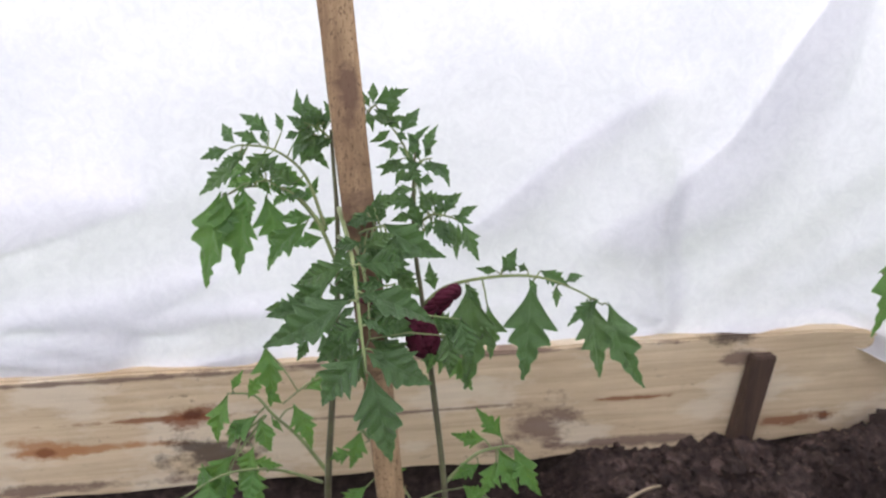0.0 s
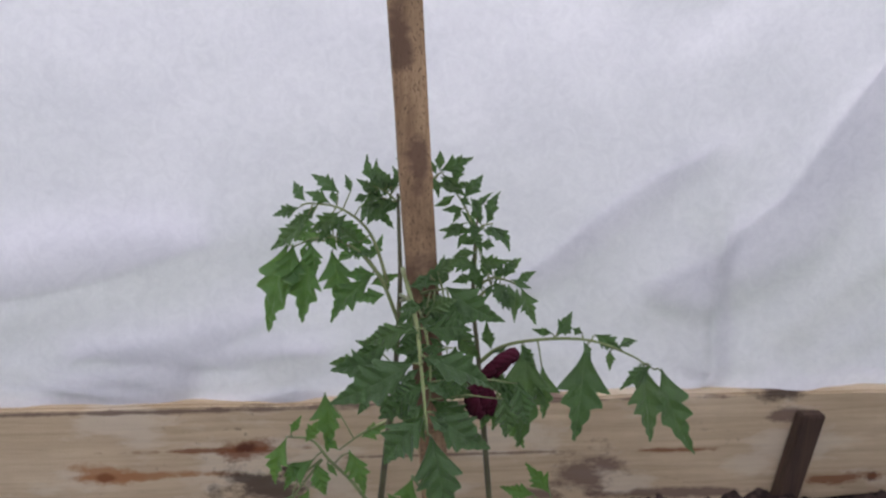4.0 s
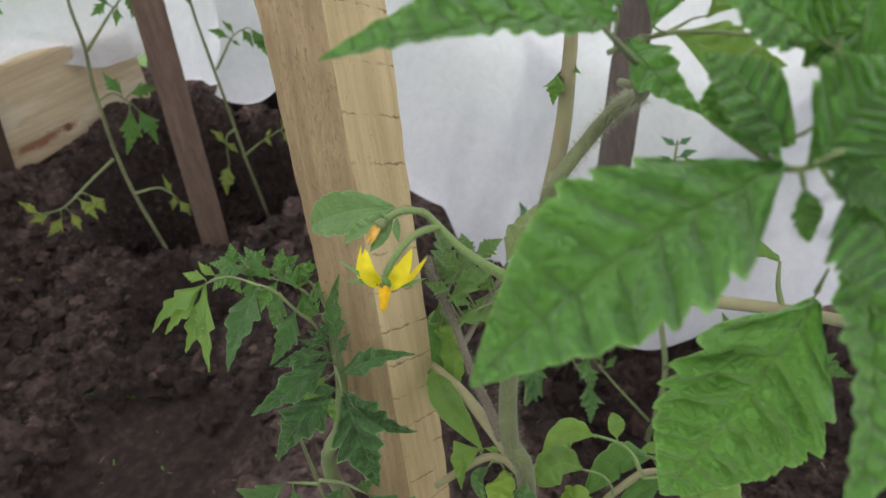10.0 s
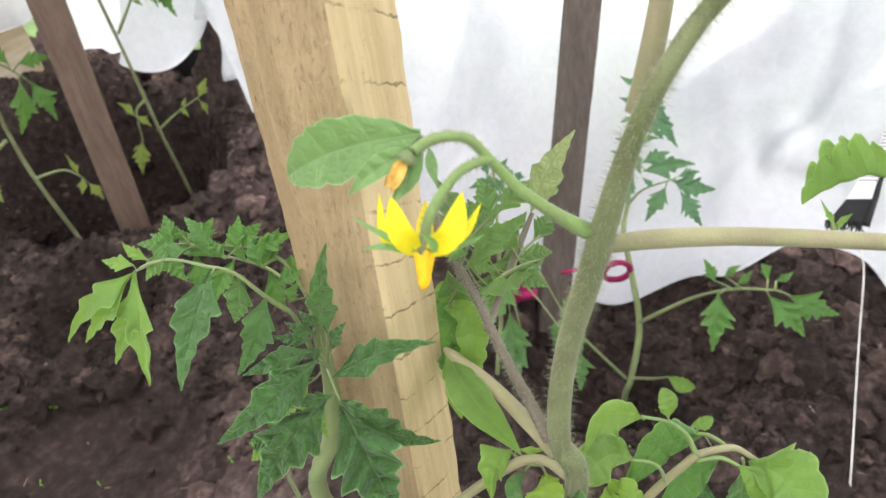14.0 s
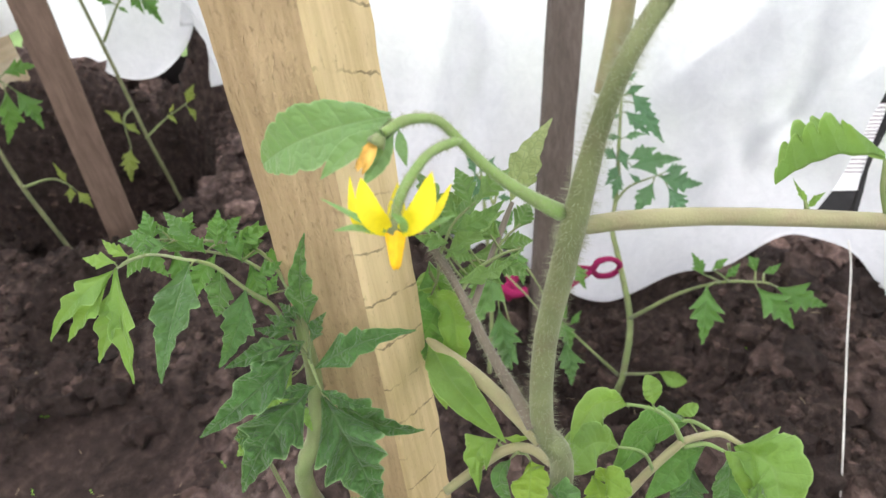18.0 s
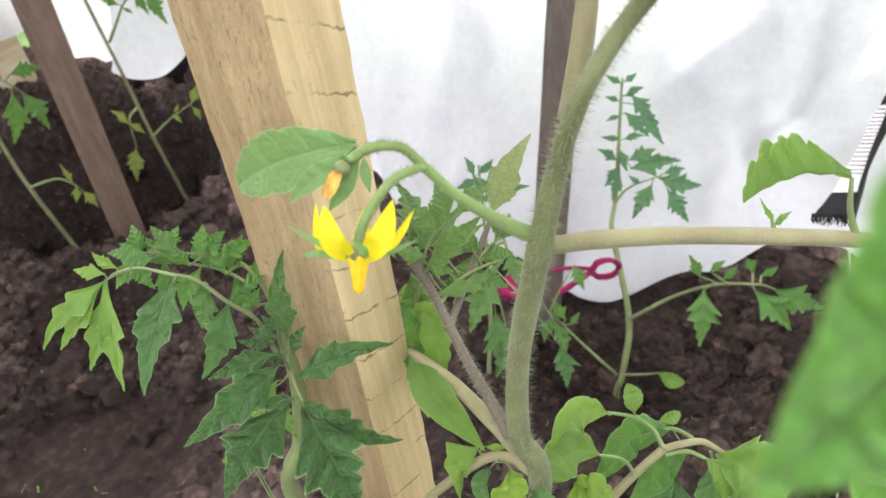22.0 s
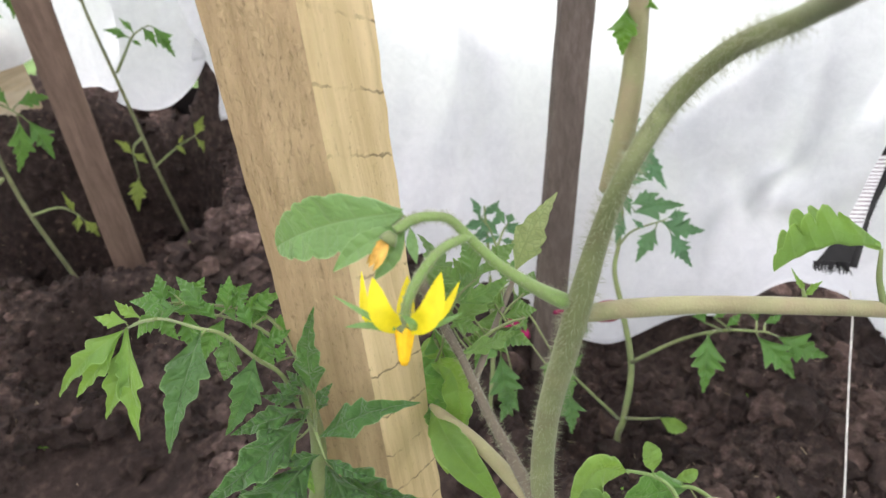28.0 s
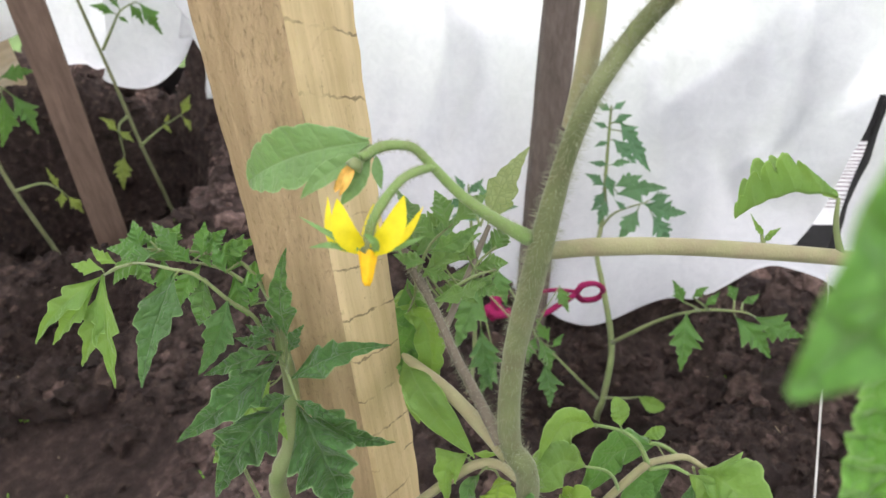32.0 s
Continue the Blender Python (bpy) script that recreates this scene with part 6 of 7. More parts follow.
leaf(hero, [(0.334, -0.427, 0.502), (0.337, -0.430, 0.498), (0.336, -0.433, 0.494)], 0.0010, [
    (0.3361, -0.4326, 0.4944, 0.3197, -0.4361, 0.4767, 0.0164, 10, 0.3281, -0.4363, 0.4936)], LEAF_LIME, HF, teeth=4, lobe=0.3, blunt=True)
leaf(hero, [(0.336, -0.426, 0.499), (0.335, -0.423, 0.493)], 0.0009, [
    (0.3354, -0.4232, 0.4934, 0.3233, -0.4284, 0.4698, 0.0073, 20, 0.3255, -0.4221, 0.4908)], LEAF_MID, HF, smooth_edge=True)
leaf(hero, [(0.336, -0.419, 0.499), (0.337, -0.416, 0.500)], 0.0009, [
    (0.3383, -0.4156, 0.5007, 0.3203, -0.4131, 0.4823, 0.0155, 0, 0.3273, -0.4123, 0.5014),
    (0.3376, -0.4192, 0.5039, 0.3426, -0.4319, 0.5039, 0.0056, 20)], LEAF_PALE, HF, teeth=4, lobe=0.45)
leaf(hero, [(0.404, -0.541, 0.607), (0.407, -0.537, 0.616), (0.411, -0.535, 0.626)], 0.0016, [
    (0.411, -0.535, 0.626, 0.393, -0.503, 0.621, 0.0321, 0)], LEAF_PALE, (0.584, 0.221, 0.781), teeth=5, lobe=0.62, shut=74, arch=0.16, blunt=True)
leaf(hero, [(0.387, -0.515, 0.615), (0.389, -0.513, 0.619)], 0.0011, [
    (0.389, -0.514, 0.618, 0.390, -0.508, 0.626, 0.0027, 0),
    (0.389, -0.514, 0.618, 0.394, -0.519, 0.620, 0.0031, 0),
    (0.388, -0.514, 0.617, 0.389, -0.517, 0.620, 0.0023, 0)], LEAF_PALE, HF)
leaf(hero, [(0.359, -0.386, 0.583), (0.365, -0.391, 0.597), (0.373, -0.398, 0.604)], 0.0009, [
    (0.361, -0.390, 0.590, 0.354, -0.379, 0.596, 0.0091, 0),
    (0.363, -0.392, 0.595, 0.374, -0.410, 0.607, 0.0108, 10),
    (0.370, -0.397, 0.603, 0.381, -0.386, 0.613, 0.0118, 0),
    (0.373, -0.398, 0.604, 0.390, -0.406, 0.610, 0.0123, -10),
    (0.367, -0.393, 0.598, 0.370, -0.378, 0.605, 0.0105, 0),
    (0.360, -0.389, 0.587, 0.363, -0.401, 0.583, 0.0083, 0)], LEAF_BACK, HF, teeth=6, lobe=0.5)
leaf(hero, [(0.374, -0.401, 0.571), (0.386, -0.403, 0.575), (0.397, -0.407, 0.577)], 0.0010, [
    (0.383, -0.402, 0.573, 0.395, -0.414, 0.571, 0.0114, 0),
    (0.386, -0.403, 0.575, 0.386, -0.390, 0.584, 0.0123, 0),
    (0.394, -0.405, 0.575, 0.408, -0.408, 0.582, 0.0126, 0),
    (0.376, -0.402, 0.573, 0.378, -0.418, 0.566, 0.0106, 10),
    (0.370, -0.401, 0.568, 0.367, -0.390, 0.570, 0.0097, 0)], LEAF_BACK, HF, teeth=6, lobe=0.5)
leaf(hero, [(0.368, -0.375, 0.564), (0.367, -0.380, 0.553)], 0.0010, [
    (0.370, -0.374, 0.568, 0.365, -0.382, 0.541, 0.0203, 10),
    (0.371, -0.380, 0.557, 0.356, -0.371, 0.530, 0.0196, -10),
    (0.366, -0.385, 0.541, 0.354, -0.382, 0.513, 0.0183, 0)], LEAF_YOUNG, HF, smooth_edge=True)
leaf(hero, [(0.309, -0.495, 0.745), (0.298, -0.515, 0.749), (0.265, -0.535, 0.759), (0.245, -0.549, 0.765), (0.239, -0.556, 0.773)], 0.0012, [
    (0.245, -0.548, 0.765, 0.200, -0.513, 0.738, 0.0307, 5),
    (0.247, -0.545, 0.765, 0.261, -0.532, 0.772, 0.0145, 0),
    (0.240, -0.552, 0.769, 0.253, -0.561, 0.782, 0.0190, 0),
    (0.240, -0.555, 0.767, 0.239, -0.565, 0.767, 0.0074, 0),
    (0.242, -0.552, 0.764, 0.242, -0.555, 0.754, 0.0054, 0)], LEAF_NEAR, HF, teeth=9, lobe=0.22, rough=2.6)
leaf(hero, [(0.269, -0.557, 0.724), (0.264, -0.558, 0.734)], 0.0007, [
    (0.281, -0.557, 0.713, 0.256, -0.535, 0.651, 0.0426, 0)], LEAF_NEAR, HF, teeth=9, lobe=0.22, rough=2.6)
leaf(hero, [(0.251, -0.561, 0.758), (0.248, -0.562, 0.750)], 0.0006, [
    (0.249, -0.561, 0.752, 0.207, -0.572, 0.733, 0.0193, -10)], LEAF_NEAR, HF, teeth=10, lobe=0.22, rough=2.6)
leaf(hero, [(0.290, -0.499, 0.761), (0.286, -0.514, 0.769), (0.280, -0.532, 0.773), (0.275, -0.545, 0.774)], 0.0008, [
    (0.284, -0.511, 0.770, 0.301, -0.509, 0.780, 0.0101, 0),
    (0.281, -0.533, 0.773, 0.285, -0.555, 0.777, 0.0130, -10),
    (0.298, -0.535, 0.772, 0.310, -0.541, 0.781, 0.0121, 0),
    (0.274, -0.544, 0.773, 0.271, -0.561, 0.773, 0.0131, 0),
    (0.280, -0.507, 0.769, 0.267, -0.529, 0.761, 0.0119, 10),
    (0.260, -0.533, 0.775, 0.246, -0.548, 0.766, 0.0116, -5)], LEAF_NEAR, HF, teeth=6, lobe=0.4)
leaf(hero, [(0.286, -0.514, 0.769), (0.294, -0.517, 0.770)], 0.0006, [
    (0.287, -0.515, 0.769, 0.292, -0.539, 0.763, 0.0135, 10),
    (0.298, -0.519, 0.769, 0.310, -0.524, 0.778, 0.0129, 10)], LEAF_PALE, HF, teeth=6, lobe=0.4)
leaf(hero, [(0.288, -0.511, 0.756), (0.269, -0.512, 0.770), (0.254, -0.512, 0.781)], 0.0011, [
    (0.256, -0.514, 0.782, 0.214, -0.479, 0.786, 0.0173, 35),
    (0.261, -0.511, 0.782, 0.260, -0.482, 0.797, 0.0105, 20),
    (0.262, -0.512, 0.782, 0.280, -0.494, 0.789, 0.0097, 0)], LEAF_NEAR, HF, teeth=10, lobe=0.2, rough=2.0)
leaf(hero, [(0.326, -0.499, 0.761), (0.346, -0.484, 0.766), (0.357, -0.470, 0.768)], 0.0010, [
    (0.363, -0.466, 0.770, 0.385, -0.450, 0.803, 0.0237, 0),
    (0.356, -0.459, 0.769, 0.339, -0.411, 0.740, 0.0205, 30),
    (0.361, -0.455, 0.772, 0.364, -0.426, 0.781, 0.0122, 0),
    (0.361, -0.474, 0.768, 0.372, -0.480, 0.788, 0.0150, 0),
    (0.358, -0.480, 0.767, 0.362, -0.489, 0.785, 0.0127, 0),
    (0.352, -0.469, 0.762, 0.350, -0.446, 0.755, 0.0117, 0),
    (0.359, -0.448, 0.766, 0.341, -0.428, 0.744, 0.0144, 0)], LEAF_BRIGHT, HF, teeth=7)
leaf(hero, [(0.320, -0.506, 0.765), (0.322, -0.514, 0.781), (0.318, -0.520, 0.789)], 0.0009, [
    (0.322, -0.506, 0.780, 0.330, -0.495, 0.794, 0.0106, 0),
    (0.323, -0.513, 0.783, 0.328, -0.507, 0.799, 0.0130, 0),
    (0.320, -0.519, 0.782, 0.299, -0.509, 0.774, 0.0111, 0)], LEAF_BRIGHT, HF, teeth=7)
leaf(hero, [(0.290, -0.551, 0.785), (0.269, -0.549, 0.773), (0.253, -0.551, 0.770)], 0.0009, [
    (0.2704, -0.5451, 0.7771, 0.2567, -0.5284, 0.7930, 0.0171, 0),
    (0.2650, -0.5522, 0.7740, 0.2715, -0.5658, 0.7866, 0.0203, 0),
    (0.2507, -0.5474, 0.7659, 0.2483, -0.5321, 0.7809, 0.0142, 0),
    (0.2535, -0.5505, 0.7714, 0.2406, -0.5677, 0.7602, 0.0176, 0),
    (0.2446, -0.5578, 0.7643, 0.2309, -0.5725, 0.7542, 0.0204, 0),
    (0.2719, -0.5442, 0.7711, 0.2830, -0.5522, 0.7849, 0.0167, 0)], LEAF_NEAR, HF, teeth=8, lobe=0.24, rough=2.2)
# -- young shoot growing against the square stake
shoot = tomato("young dark green tomato shoot growing against the square stake", (0.33, -0.31, 0.0))
s = stem(shoot, [(0.345, -0.31, -0.03), (0.342, -0.312, 0.15), (0.338, -0.315, 0.3), (0.296, -0.334, 0.471), (0.307, -0.340, 0.507), (0.314, -0.343, 0.541), (0.315, -0.343, 0.567), (0.317, -0.343, 0.580)], [0.0055, 0.0053, 0.005, 0.0045, 0.004, 0.0034, 0.0026, 0.0018])
leaf(shoot, [(0.313, -0.344, 0.564), (0.302, -0.356, 0.566), (0.297, -0.362, 0.562), (0.294, -0.366, 0.560)], 0.0009, [
    (0.306, -0.357, 0.585, 0.318, -0.356, 0.619, 0.0111, 0),
    (0.301, -0.359, 0.566, 0.321, -0.394, 0.580, 0.0133, -10),
    (0.295, -0.364, 0.559, 0.279, -0.393, 0.521, 0.0277, 0),
    (0.298, -0.365, 0.555, 0.309, -0.398, 0.535, 0.0138, 15),
    (0.296, -0.357, 0.558, 0.257, -0.347, 0.538, 0.0223, 10),
    (0.303, -0.352, 0.572, 0.263, -0.329, 0.556, 0.0176, -5),
    (0.304, -0.350, 0.575, 0.285, -0.328, 0.571, 0.0113, 10),
    (0.304, -0.358, 0.578, 0.310, -0.363, 0.589, 0.0072, 0),
    (0.295, -0.364, 0.562, 0.298, -0.383, 0.556, 0.0064, 0),
    (0.296, -0.361, 0.562, 0.284, -0.347, 0.561, 0.0064, 0)], LEAF_SHOOT, HF, teeth=5, lobe=0.45, rough=2.2)
leaf(shoot, [(0.315, -0.344, 0.578), (0.316, -0.344, 0.582)], 0.0007, [
    (0.309, -0.348, 0.578, 0.306, -0.336, 0.583, 0.0074, 0),
    (0.310, -0.348, 0.580, 0.311, -0.340, 0.586, 0.0066, 0),
    (0.307, -0.347, 0.576, 0.301, -0.333, 0.579, 0.0074, 0),
    (0.311, -0.349, 0.580, 0.315, -0.344, 0.588, 0.0057, 0),
    (0.307, -0.352, 0.573, 0.301, -0.346, 0.571, 0.0053, 0)], LEAF_SHOOT, HF)
leaf(shoot, [(0.316, -0.343, 0.552), (0.312, -0.337, 0.543), (0.306, -0.327, 0.535)], 0.0007, [
    (0.311, -0.335, 0.544, 0.299, -0.323, 0.522, 0.0147, 0),
    (0.298, -0.318, 0.507, 0.286, -0.308, 0.500, 0.0144, 0),
    (0.310, -0.328, 0.530, 0.303, -0.342, 0.514, 0.0175, 0)], LEAF_PALE, HF)
leaf(shoot, [(0.310, -0.342, 0.565), (0.311, -0.337, 0.582), (0.307, -0.330, 0.593), (0.304, -0.321, 0.605), (0.301, -0.311, 0.608), (0.307, -0.280, 0.597), (0.310, -0.251, 0.579)], 0.0011, [
    (0.298, -0.317, 0.611, 0.260, -0.327, 0.591, 0.0167, -5),
    (0.314, -0.311, 0.593, 0.306, -0.307, 0.571, 0.0161, 10),
    (0.307, -0.330, 0.594, 0.282, -0.330, 0.575, 0.0132, -15)], LEAF_MID, HF, teeth=5, lobe=0.45)
leaf(shoot, [(0.307, -0.280, 0.597), (0.309, -0.262, 0.587), (0.310, -0.251, 0.579)], 0.0009, [
    (0.310, -0.250, 0.579, 0.288, -0.256, 0.527, 0.0184, 15),
    (0.309, -0.249, 0.578, 0.280, -0.221, 0.550, 0.0121, -10),
    (0.306, -0.246, 0.574, 0.285, -0.226, 0.547, 0.0117, 0),
    (0.308, -0.248, 0.571, 0.287, -0.239, 0.536, 0.0134, 10),
    (0.311, -0.250, 0.581, 0.306, -0.236, 0.584, 0.0090, 0),
    (0.311, -0.262, 0.588, 0.310, -0.250, 0.595, 0.0077, 0)], LEAF_PALE, HF, teeth=4, lobe=0.60)
leaf(shoot, [(0.322, -0.337, 0.578), (0.328, -0.325, 0.588), (0.328, -0.316, 0.594), (0.324, -0.299, 0.596), (0.320, -0.280, 0.595)], 0.0011, [
    (0.317, -0.297, 0.598, 0.323, -0.279, 0.607, 0.0120, 0),
    (0.321, -0.305, 0.597, 0.330, -0.303, 0.609, 0.0106, 0),
    (0.323, -0.310, 0.596, 0.336, -0.325, 0.602, 0.0124, 10),
    (0.316, -0.284, 0.597, 0.311, -0.269, 0.592, 0.0104, 0),
    (0.321, -0.277, 0.598, 0.317, -0.260, 0.597, 0.0081, 0),
    (0.319, -0.319, 0.594, 0.324, -0.311, 0.605, 0.0090, 0),
    (0.317, -0.327, 0.591, 0.323, -0.336, 0.596, 0.0089, 0),
    (0.315, -0.305, 0.598, 0.317, -0.297, 0.606, 0.0077, 0),
    (0.313, -0.334, 0.586, 0.318, -0.337, 0.594, 0.0070, 0),
    (0.315, -0.276, 0.597, 0.322, -0.268, 0.606, 0.0104, 0),
    (0.320, -0.288, 0.598, 0.328, -0.290, 0.606, 0.0103, 0),
    (0.326, -0.317, 0.593, 0.334, -0.319, 0.604, 0.0101, 0),
    (0.312, -0.275, 0.594, 0.308, -0.286, 0.586, 0.0094, 0),
    (0.323, -0.307, 0.598, 0.332, -0.312, 0.606, 0.0106, 0)], LEAF_YOUNG, HF, teeth=5)
leaf(shoot, [(0.326, -0.323, 0.583), (0.326, -0.310, 0.588), (0.323, -0.294, 0.590), (0.319, -0.275, 0.589)], 0.0009, [
    (0.325, -0.316, 0.587, 0.318, -0.325, 0.573, 0.0131, 10),
    (0.324, -0.299, 0.589, 0.310, -0.294, 0.574, 0.0142, -10),
    (0.320, -0.281, 0.590, 0.313, -0.287, 0.575, 0.0130, 0),
    (0.318, -0.272, 0.590, 0.307, -0.259, 0.578, 0.0122, 10),
    (0.326, -0.320, 0.585, 0.335, -0.330, 0.592, 0.0116, 0),
    (0.324, -0.305, 0.589, 0.332, -0.293, 0.600, 0.0123, 0),
    (0.321, -0.290, 0.590, 0.324, -0.270, 0.598, 0.0129, -10),
    (0.320, -0.275, 0.590, 0.315, -0.252, 0.591, 0.0107, 0),
    (0.325, -0.313, 0.588, 0.334, -0.318, 0.599, 0.0102, 0)], LEAF_YOUNG, HF, teeth=5, lobe=0.5)
leaf(shoot, [(0.283, -0.339, 0.480), (0.278, -0.330, 0.481), (0.273, -0.322, 0.482)], 0.0012, [
    (0.273, -0.322, 0.482, 0.240, -0.302, 0.464, 0.0286, 10),
    (0.273, -0.326, 0.479, 0.266, -0.334, 0.468, 0.0101, 0)], LEAF_MID, HF, teeth=6, lobe=0.6)
leaf(shoot, [(0.284, -0.338, 0.482), (0.287, -0.356, 0.488), (0.288, -0.369, 0.488)], 0.0012, [
    (0.289, -0.372, 0.487, 0.296, -0.413, 0.474, 0.0306, -10),
    (0.286, -0.356, 0.487, 0.271, -0.353, 0.476, 0.0127, 0),
    (0.288, -0.362, 0.485, 0.298, -0.370, 0.489, 0.0087, 0)], LEAF_MID, HF, teeth=6, lobe=0.6)
leaf(shoot, [(0.271, -0.330, 0.429), (0.278, -0.337, 0.431), (0.283, -0.341, 0.433)], 0.0013, [
    (0.277, -0.332, 0.433, 0.299, -0.365, 0.448, 0.0172, 0),
    (0.268, -0.328, 0.428, 0.242, -0.292, 0.443, 0.0159, 10),
    (0.289, -0.322, 0.511, 0.305, -0.320, 0.528, 0.0174, 0),
    (0.296, -0.315, 0.508, 0.290, -0.306, 0.507, 0.0119, 0)], LEAF_MID, HF, teeth=6, lobe=0.6)
# -- two young plants along the end cloth
rear_a = tomato("young tomato plant tied with magenta yarn at the end cloth", (0.78, -0.40, 0.0))
s = stem(rear_a, [(0.811, -0.380, -0.126), (0.823, -0.379, -0.048), (0.831, -0.383, -0.018), (0.874, -0.378, 0.041), (0.911, -0.351, 0.107), (0.935, -0.330, 0.154), (0.965, -0.326, 0.190), (1.032, -0.309, 0.266), (1.069, -0.300, 0.311)], [0.0048, 0.0046, 0.0046, 0.0045, 0.0041, 0.0034, 0.0030, 0.0023, 0.0015])
leaf(rear_a, [(1.032, -0.309, 0.266), (1.057, -0.303, 0.296), (1.069, -0.300, 0.311)], 0.0024, [
    (1.059, -0.302, 0.308, 1.057, -0.279, 0.320, 0.0126, 0),
    (1.061, -0.304, 0.309, 1.077, -0.318, 0.318, 0.0126, 0),
    (1.051, -0.309, 0.295, 1.069, -0.331, 0.301, 0.0198, 0),
    (1.055, -0.316, 0.295, 1.049, -0.355, 0.265, 0.0305, 0),
    (1.051, -0.330, 0.282, 1.034, -0.371, 0.238, 0.0269, 0),
    (1.043, -0.304, 0.290, 1.039, -0.284, 0.297, 0.0162, 0),
    (1.037, -0.314, 0.277, 1.032, -0.351, 0.248, 0.0233, 0),
    (1.032, -0.309, 0.274, 1.019, -0.293, 0.270, 0.0144, 0)], LEAF_COOL, HF)
leaf(rear_a, [(1.003, -0.315, 0.238), (1.014, -0.315, 0.250)], 0.0023, [
    (1.009, -0.317, 0.252, 1.000, -0.292, 0.257, 0.0125, 0),
    (1.010, -0.320, 0.251, 1.026, -0.348, 0.252, 0.0125, 0),
    (0.989, -0.319, 0.229, 0.987, -0.291, 0.244, 0.0232, 0),
    (0.985, -0.321, 0.223, 0.961, -0.311, 0.203, 0.0268, 0),
    (0.995, -0.332, 0.228, 1.022, -0.364, 0.237, 0.0268, 0),
    (0.989, -0.336, 0.219, 1.027, -0.399, 0.221, 0.0304, 0),
    (1.000, -0.318, 0.241, 0.986, -0.335, 0.216, 0.0268, 0),
    (0.980, -0.327, 0.213, 0.954, -0.324, 0.187, 0.0214, 0)], LEAF_COOL, HF)
leaf(rear_a, [(0.957, -0.327, 0.181), (0.962, -0.344, 0.208), (0.972, -0.381, 0.228)], 0.0023, [
    (0.969, -0.378, 0.226, 0.988, -0.433, 0.213, 0.0310, 0),
    (0.962, -0.374, 0.221, 0.924, -0.360, 0.187, 0.0344, 0),
    (0.966, -0.393, 0.213, 0.952, -0.428, 0.176, 0.0396, 0),
    (0.954, -0.360, 0.222, 0.955, -0.343, 0.233, 0.0207, 0),
    (0.975, -0.384, 0.230, 0.992, -0.409, 0.233, 0.0207, 0)], LEAF_COOL, HF)
leaf(rear_a, [(0.871, -0.378, 0.054), (0.864, -0.435, 0.124), (0.840, -0.483, 0.180), (0.836, -0.527, 0.197)], 0.0031, [
    (0.815, -0.469, 0.194, 0.772, -0.479, 0.140, 0.0420, 0),
    (0.820, -0.464, 0.202, 0.830, -0.446, 0.224, 0.0300, 0),
    (0.828, -0.486, 0.198, 0.847, -0.499, 0.210, 0.0225, 0),
    (0.848, -0.517, 0.200, 0.855, -0.506, 0.215, 0.0225, 0),
    (0.850, -0.525, 0.197, 0.866, -0.541, 0.205, 0.0255, 0),
    (0.838, -0.521, 0.186, 0.827, -0.570, 0.145, 0.0330, 0),
    (0.847, -0.541, 0.185, 0.859, -0.599, 0.162, 0.0375, 0),
    (0.828, -0.471, 0.206, 0.844, -0.486, 0.215, 0.0225, 0)], LEAF_YOUNG, HF)
leaf(rear_a, [(0.829, -0.386, -0.014), (0.820, -0.414, 0.008), (0.809, -0.433, 0.032)], 0.0024, [
    (0.809, -0.433, 0.032, 0.806, -0.468, 0.030, 0.0240, 20)], LEAF_PALE, HF, smooth_edge=True, blunt=True)
leaf(rear_a, [(0.827, -0.376, -0.017), (0.810, -0.328, 0.050), (0.803, -0.286, 0.101)], 0.0028, [
    (0.803, -0.313, 0.084, 0.821, -0.323, 0.097, 0.0207, 0),
    (0.802, -0.290, 0.097, 0.776, -0.288, 0.069, 0.0344, 0),
    (0.806, -0.308, 0.090, 0.816, -0.285, 0.115, 0.0258, 0),
    (0.855, -0.302, 0.148, 0.840, -0.322, 0.119, 0.0293, 0)], LEAF_YOUNG, HF)
rear_b = tomato("young tomato plant half hidden behind the square stake", (0.80, -0.19, 0.0))
s = stem(rear_b, [(0.727, -0.220, -0.039), (0.737, -0.222, 0.036), (0.756, -0.221, 0.105), (0.771, -0.216, 0.189), (0.796, -0.204, 0.257), (0.819, -0.191, 0.306)], [0.0031, 0.0029, 0.0028, 0.0024, 0.0020, 0.0013])
leaf(rear_b, [(0.796, -0.216, 0.264), (0.806, -0.202, 0.284), (0.809, -0.190, 0.295)], 0.0018, [
    (0.8080, -0.1928, 0.2925, 0.7890, -0.1713, 0.2849, 0.0234, 0),
    (0.8087, -0.1896, 0.2955, 0.8171, -0.1734, 0.3156, 0.0221, 0),
    (0.8117, -0.1928, 0.2968, 0.8313, -0.2061, 0.3105, 0.0234, 0),
    (0.8090, -0.2026, 0.2874, 0.7913, -0.1872, 0.2770, 0.0179, 0)], LEAF_COOL, HF, little=3)
leaf(rear_b, [(0.796, -0.216, 0.264), (0.811, -0.218, 0.280), (0.822, -0.223, 0.289)], 0.0018, [
    (0.8124, -0.2188, 0.2806, 0.8264, -0.2341, 0.2867, 0.0193, 0),
    (0.8066, -0.2166, 0.2755, 0.7923, -0.1970, 0.2719, 0.0207, 0),
    (0.8181, -0.2211, 0.2857, 0.8285, -0.2231, 0.2962, 0.0179, 0),
    (0.8038, -0.2176, 0.2717, 0.8117, -0.2365, 0.2684, 0.0179, 0)], LEAF_COOL, HF, little=3)
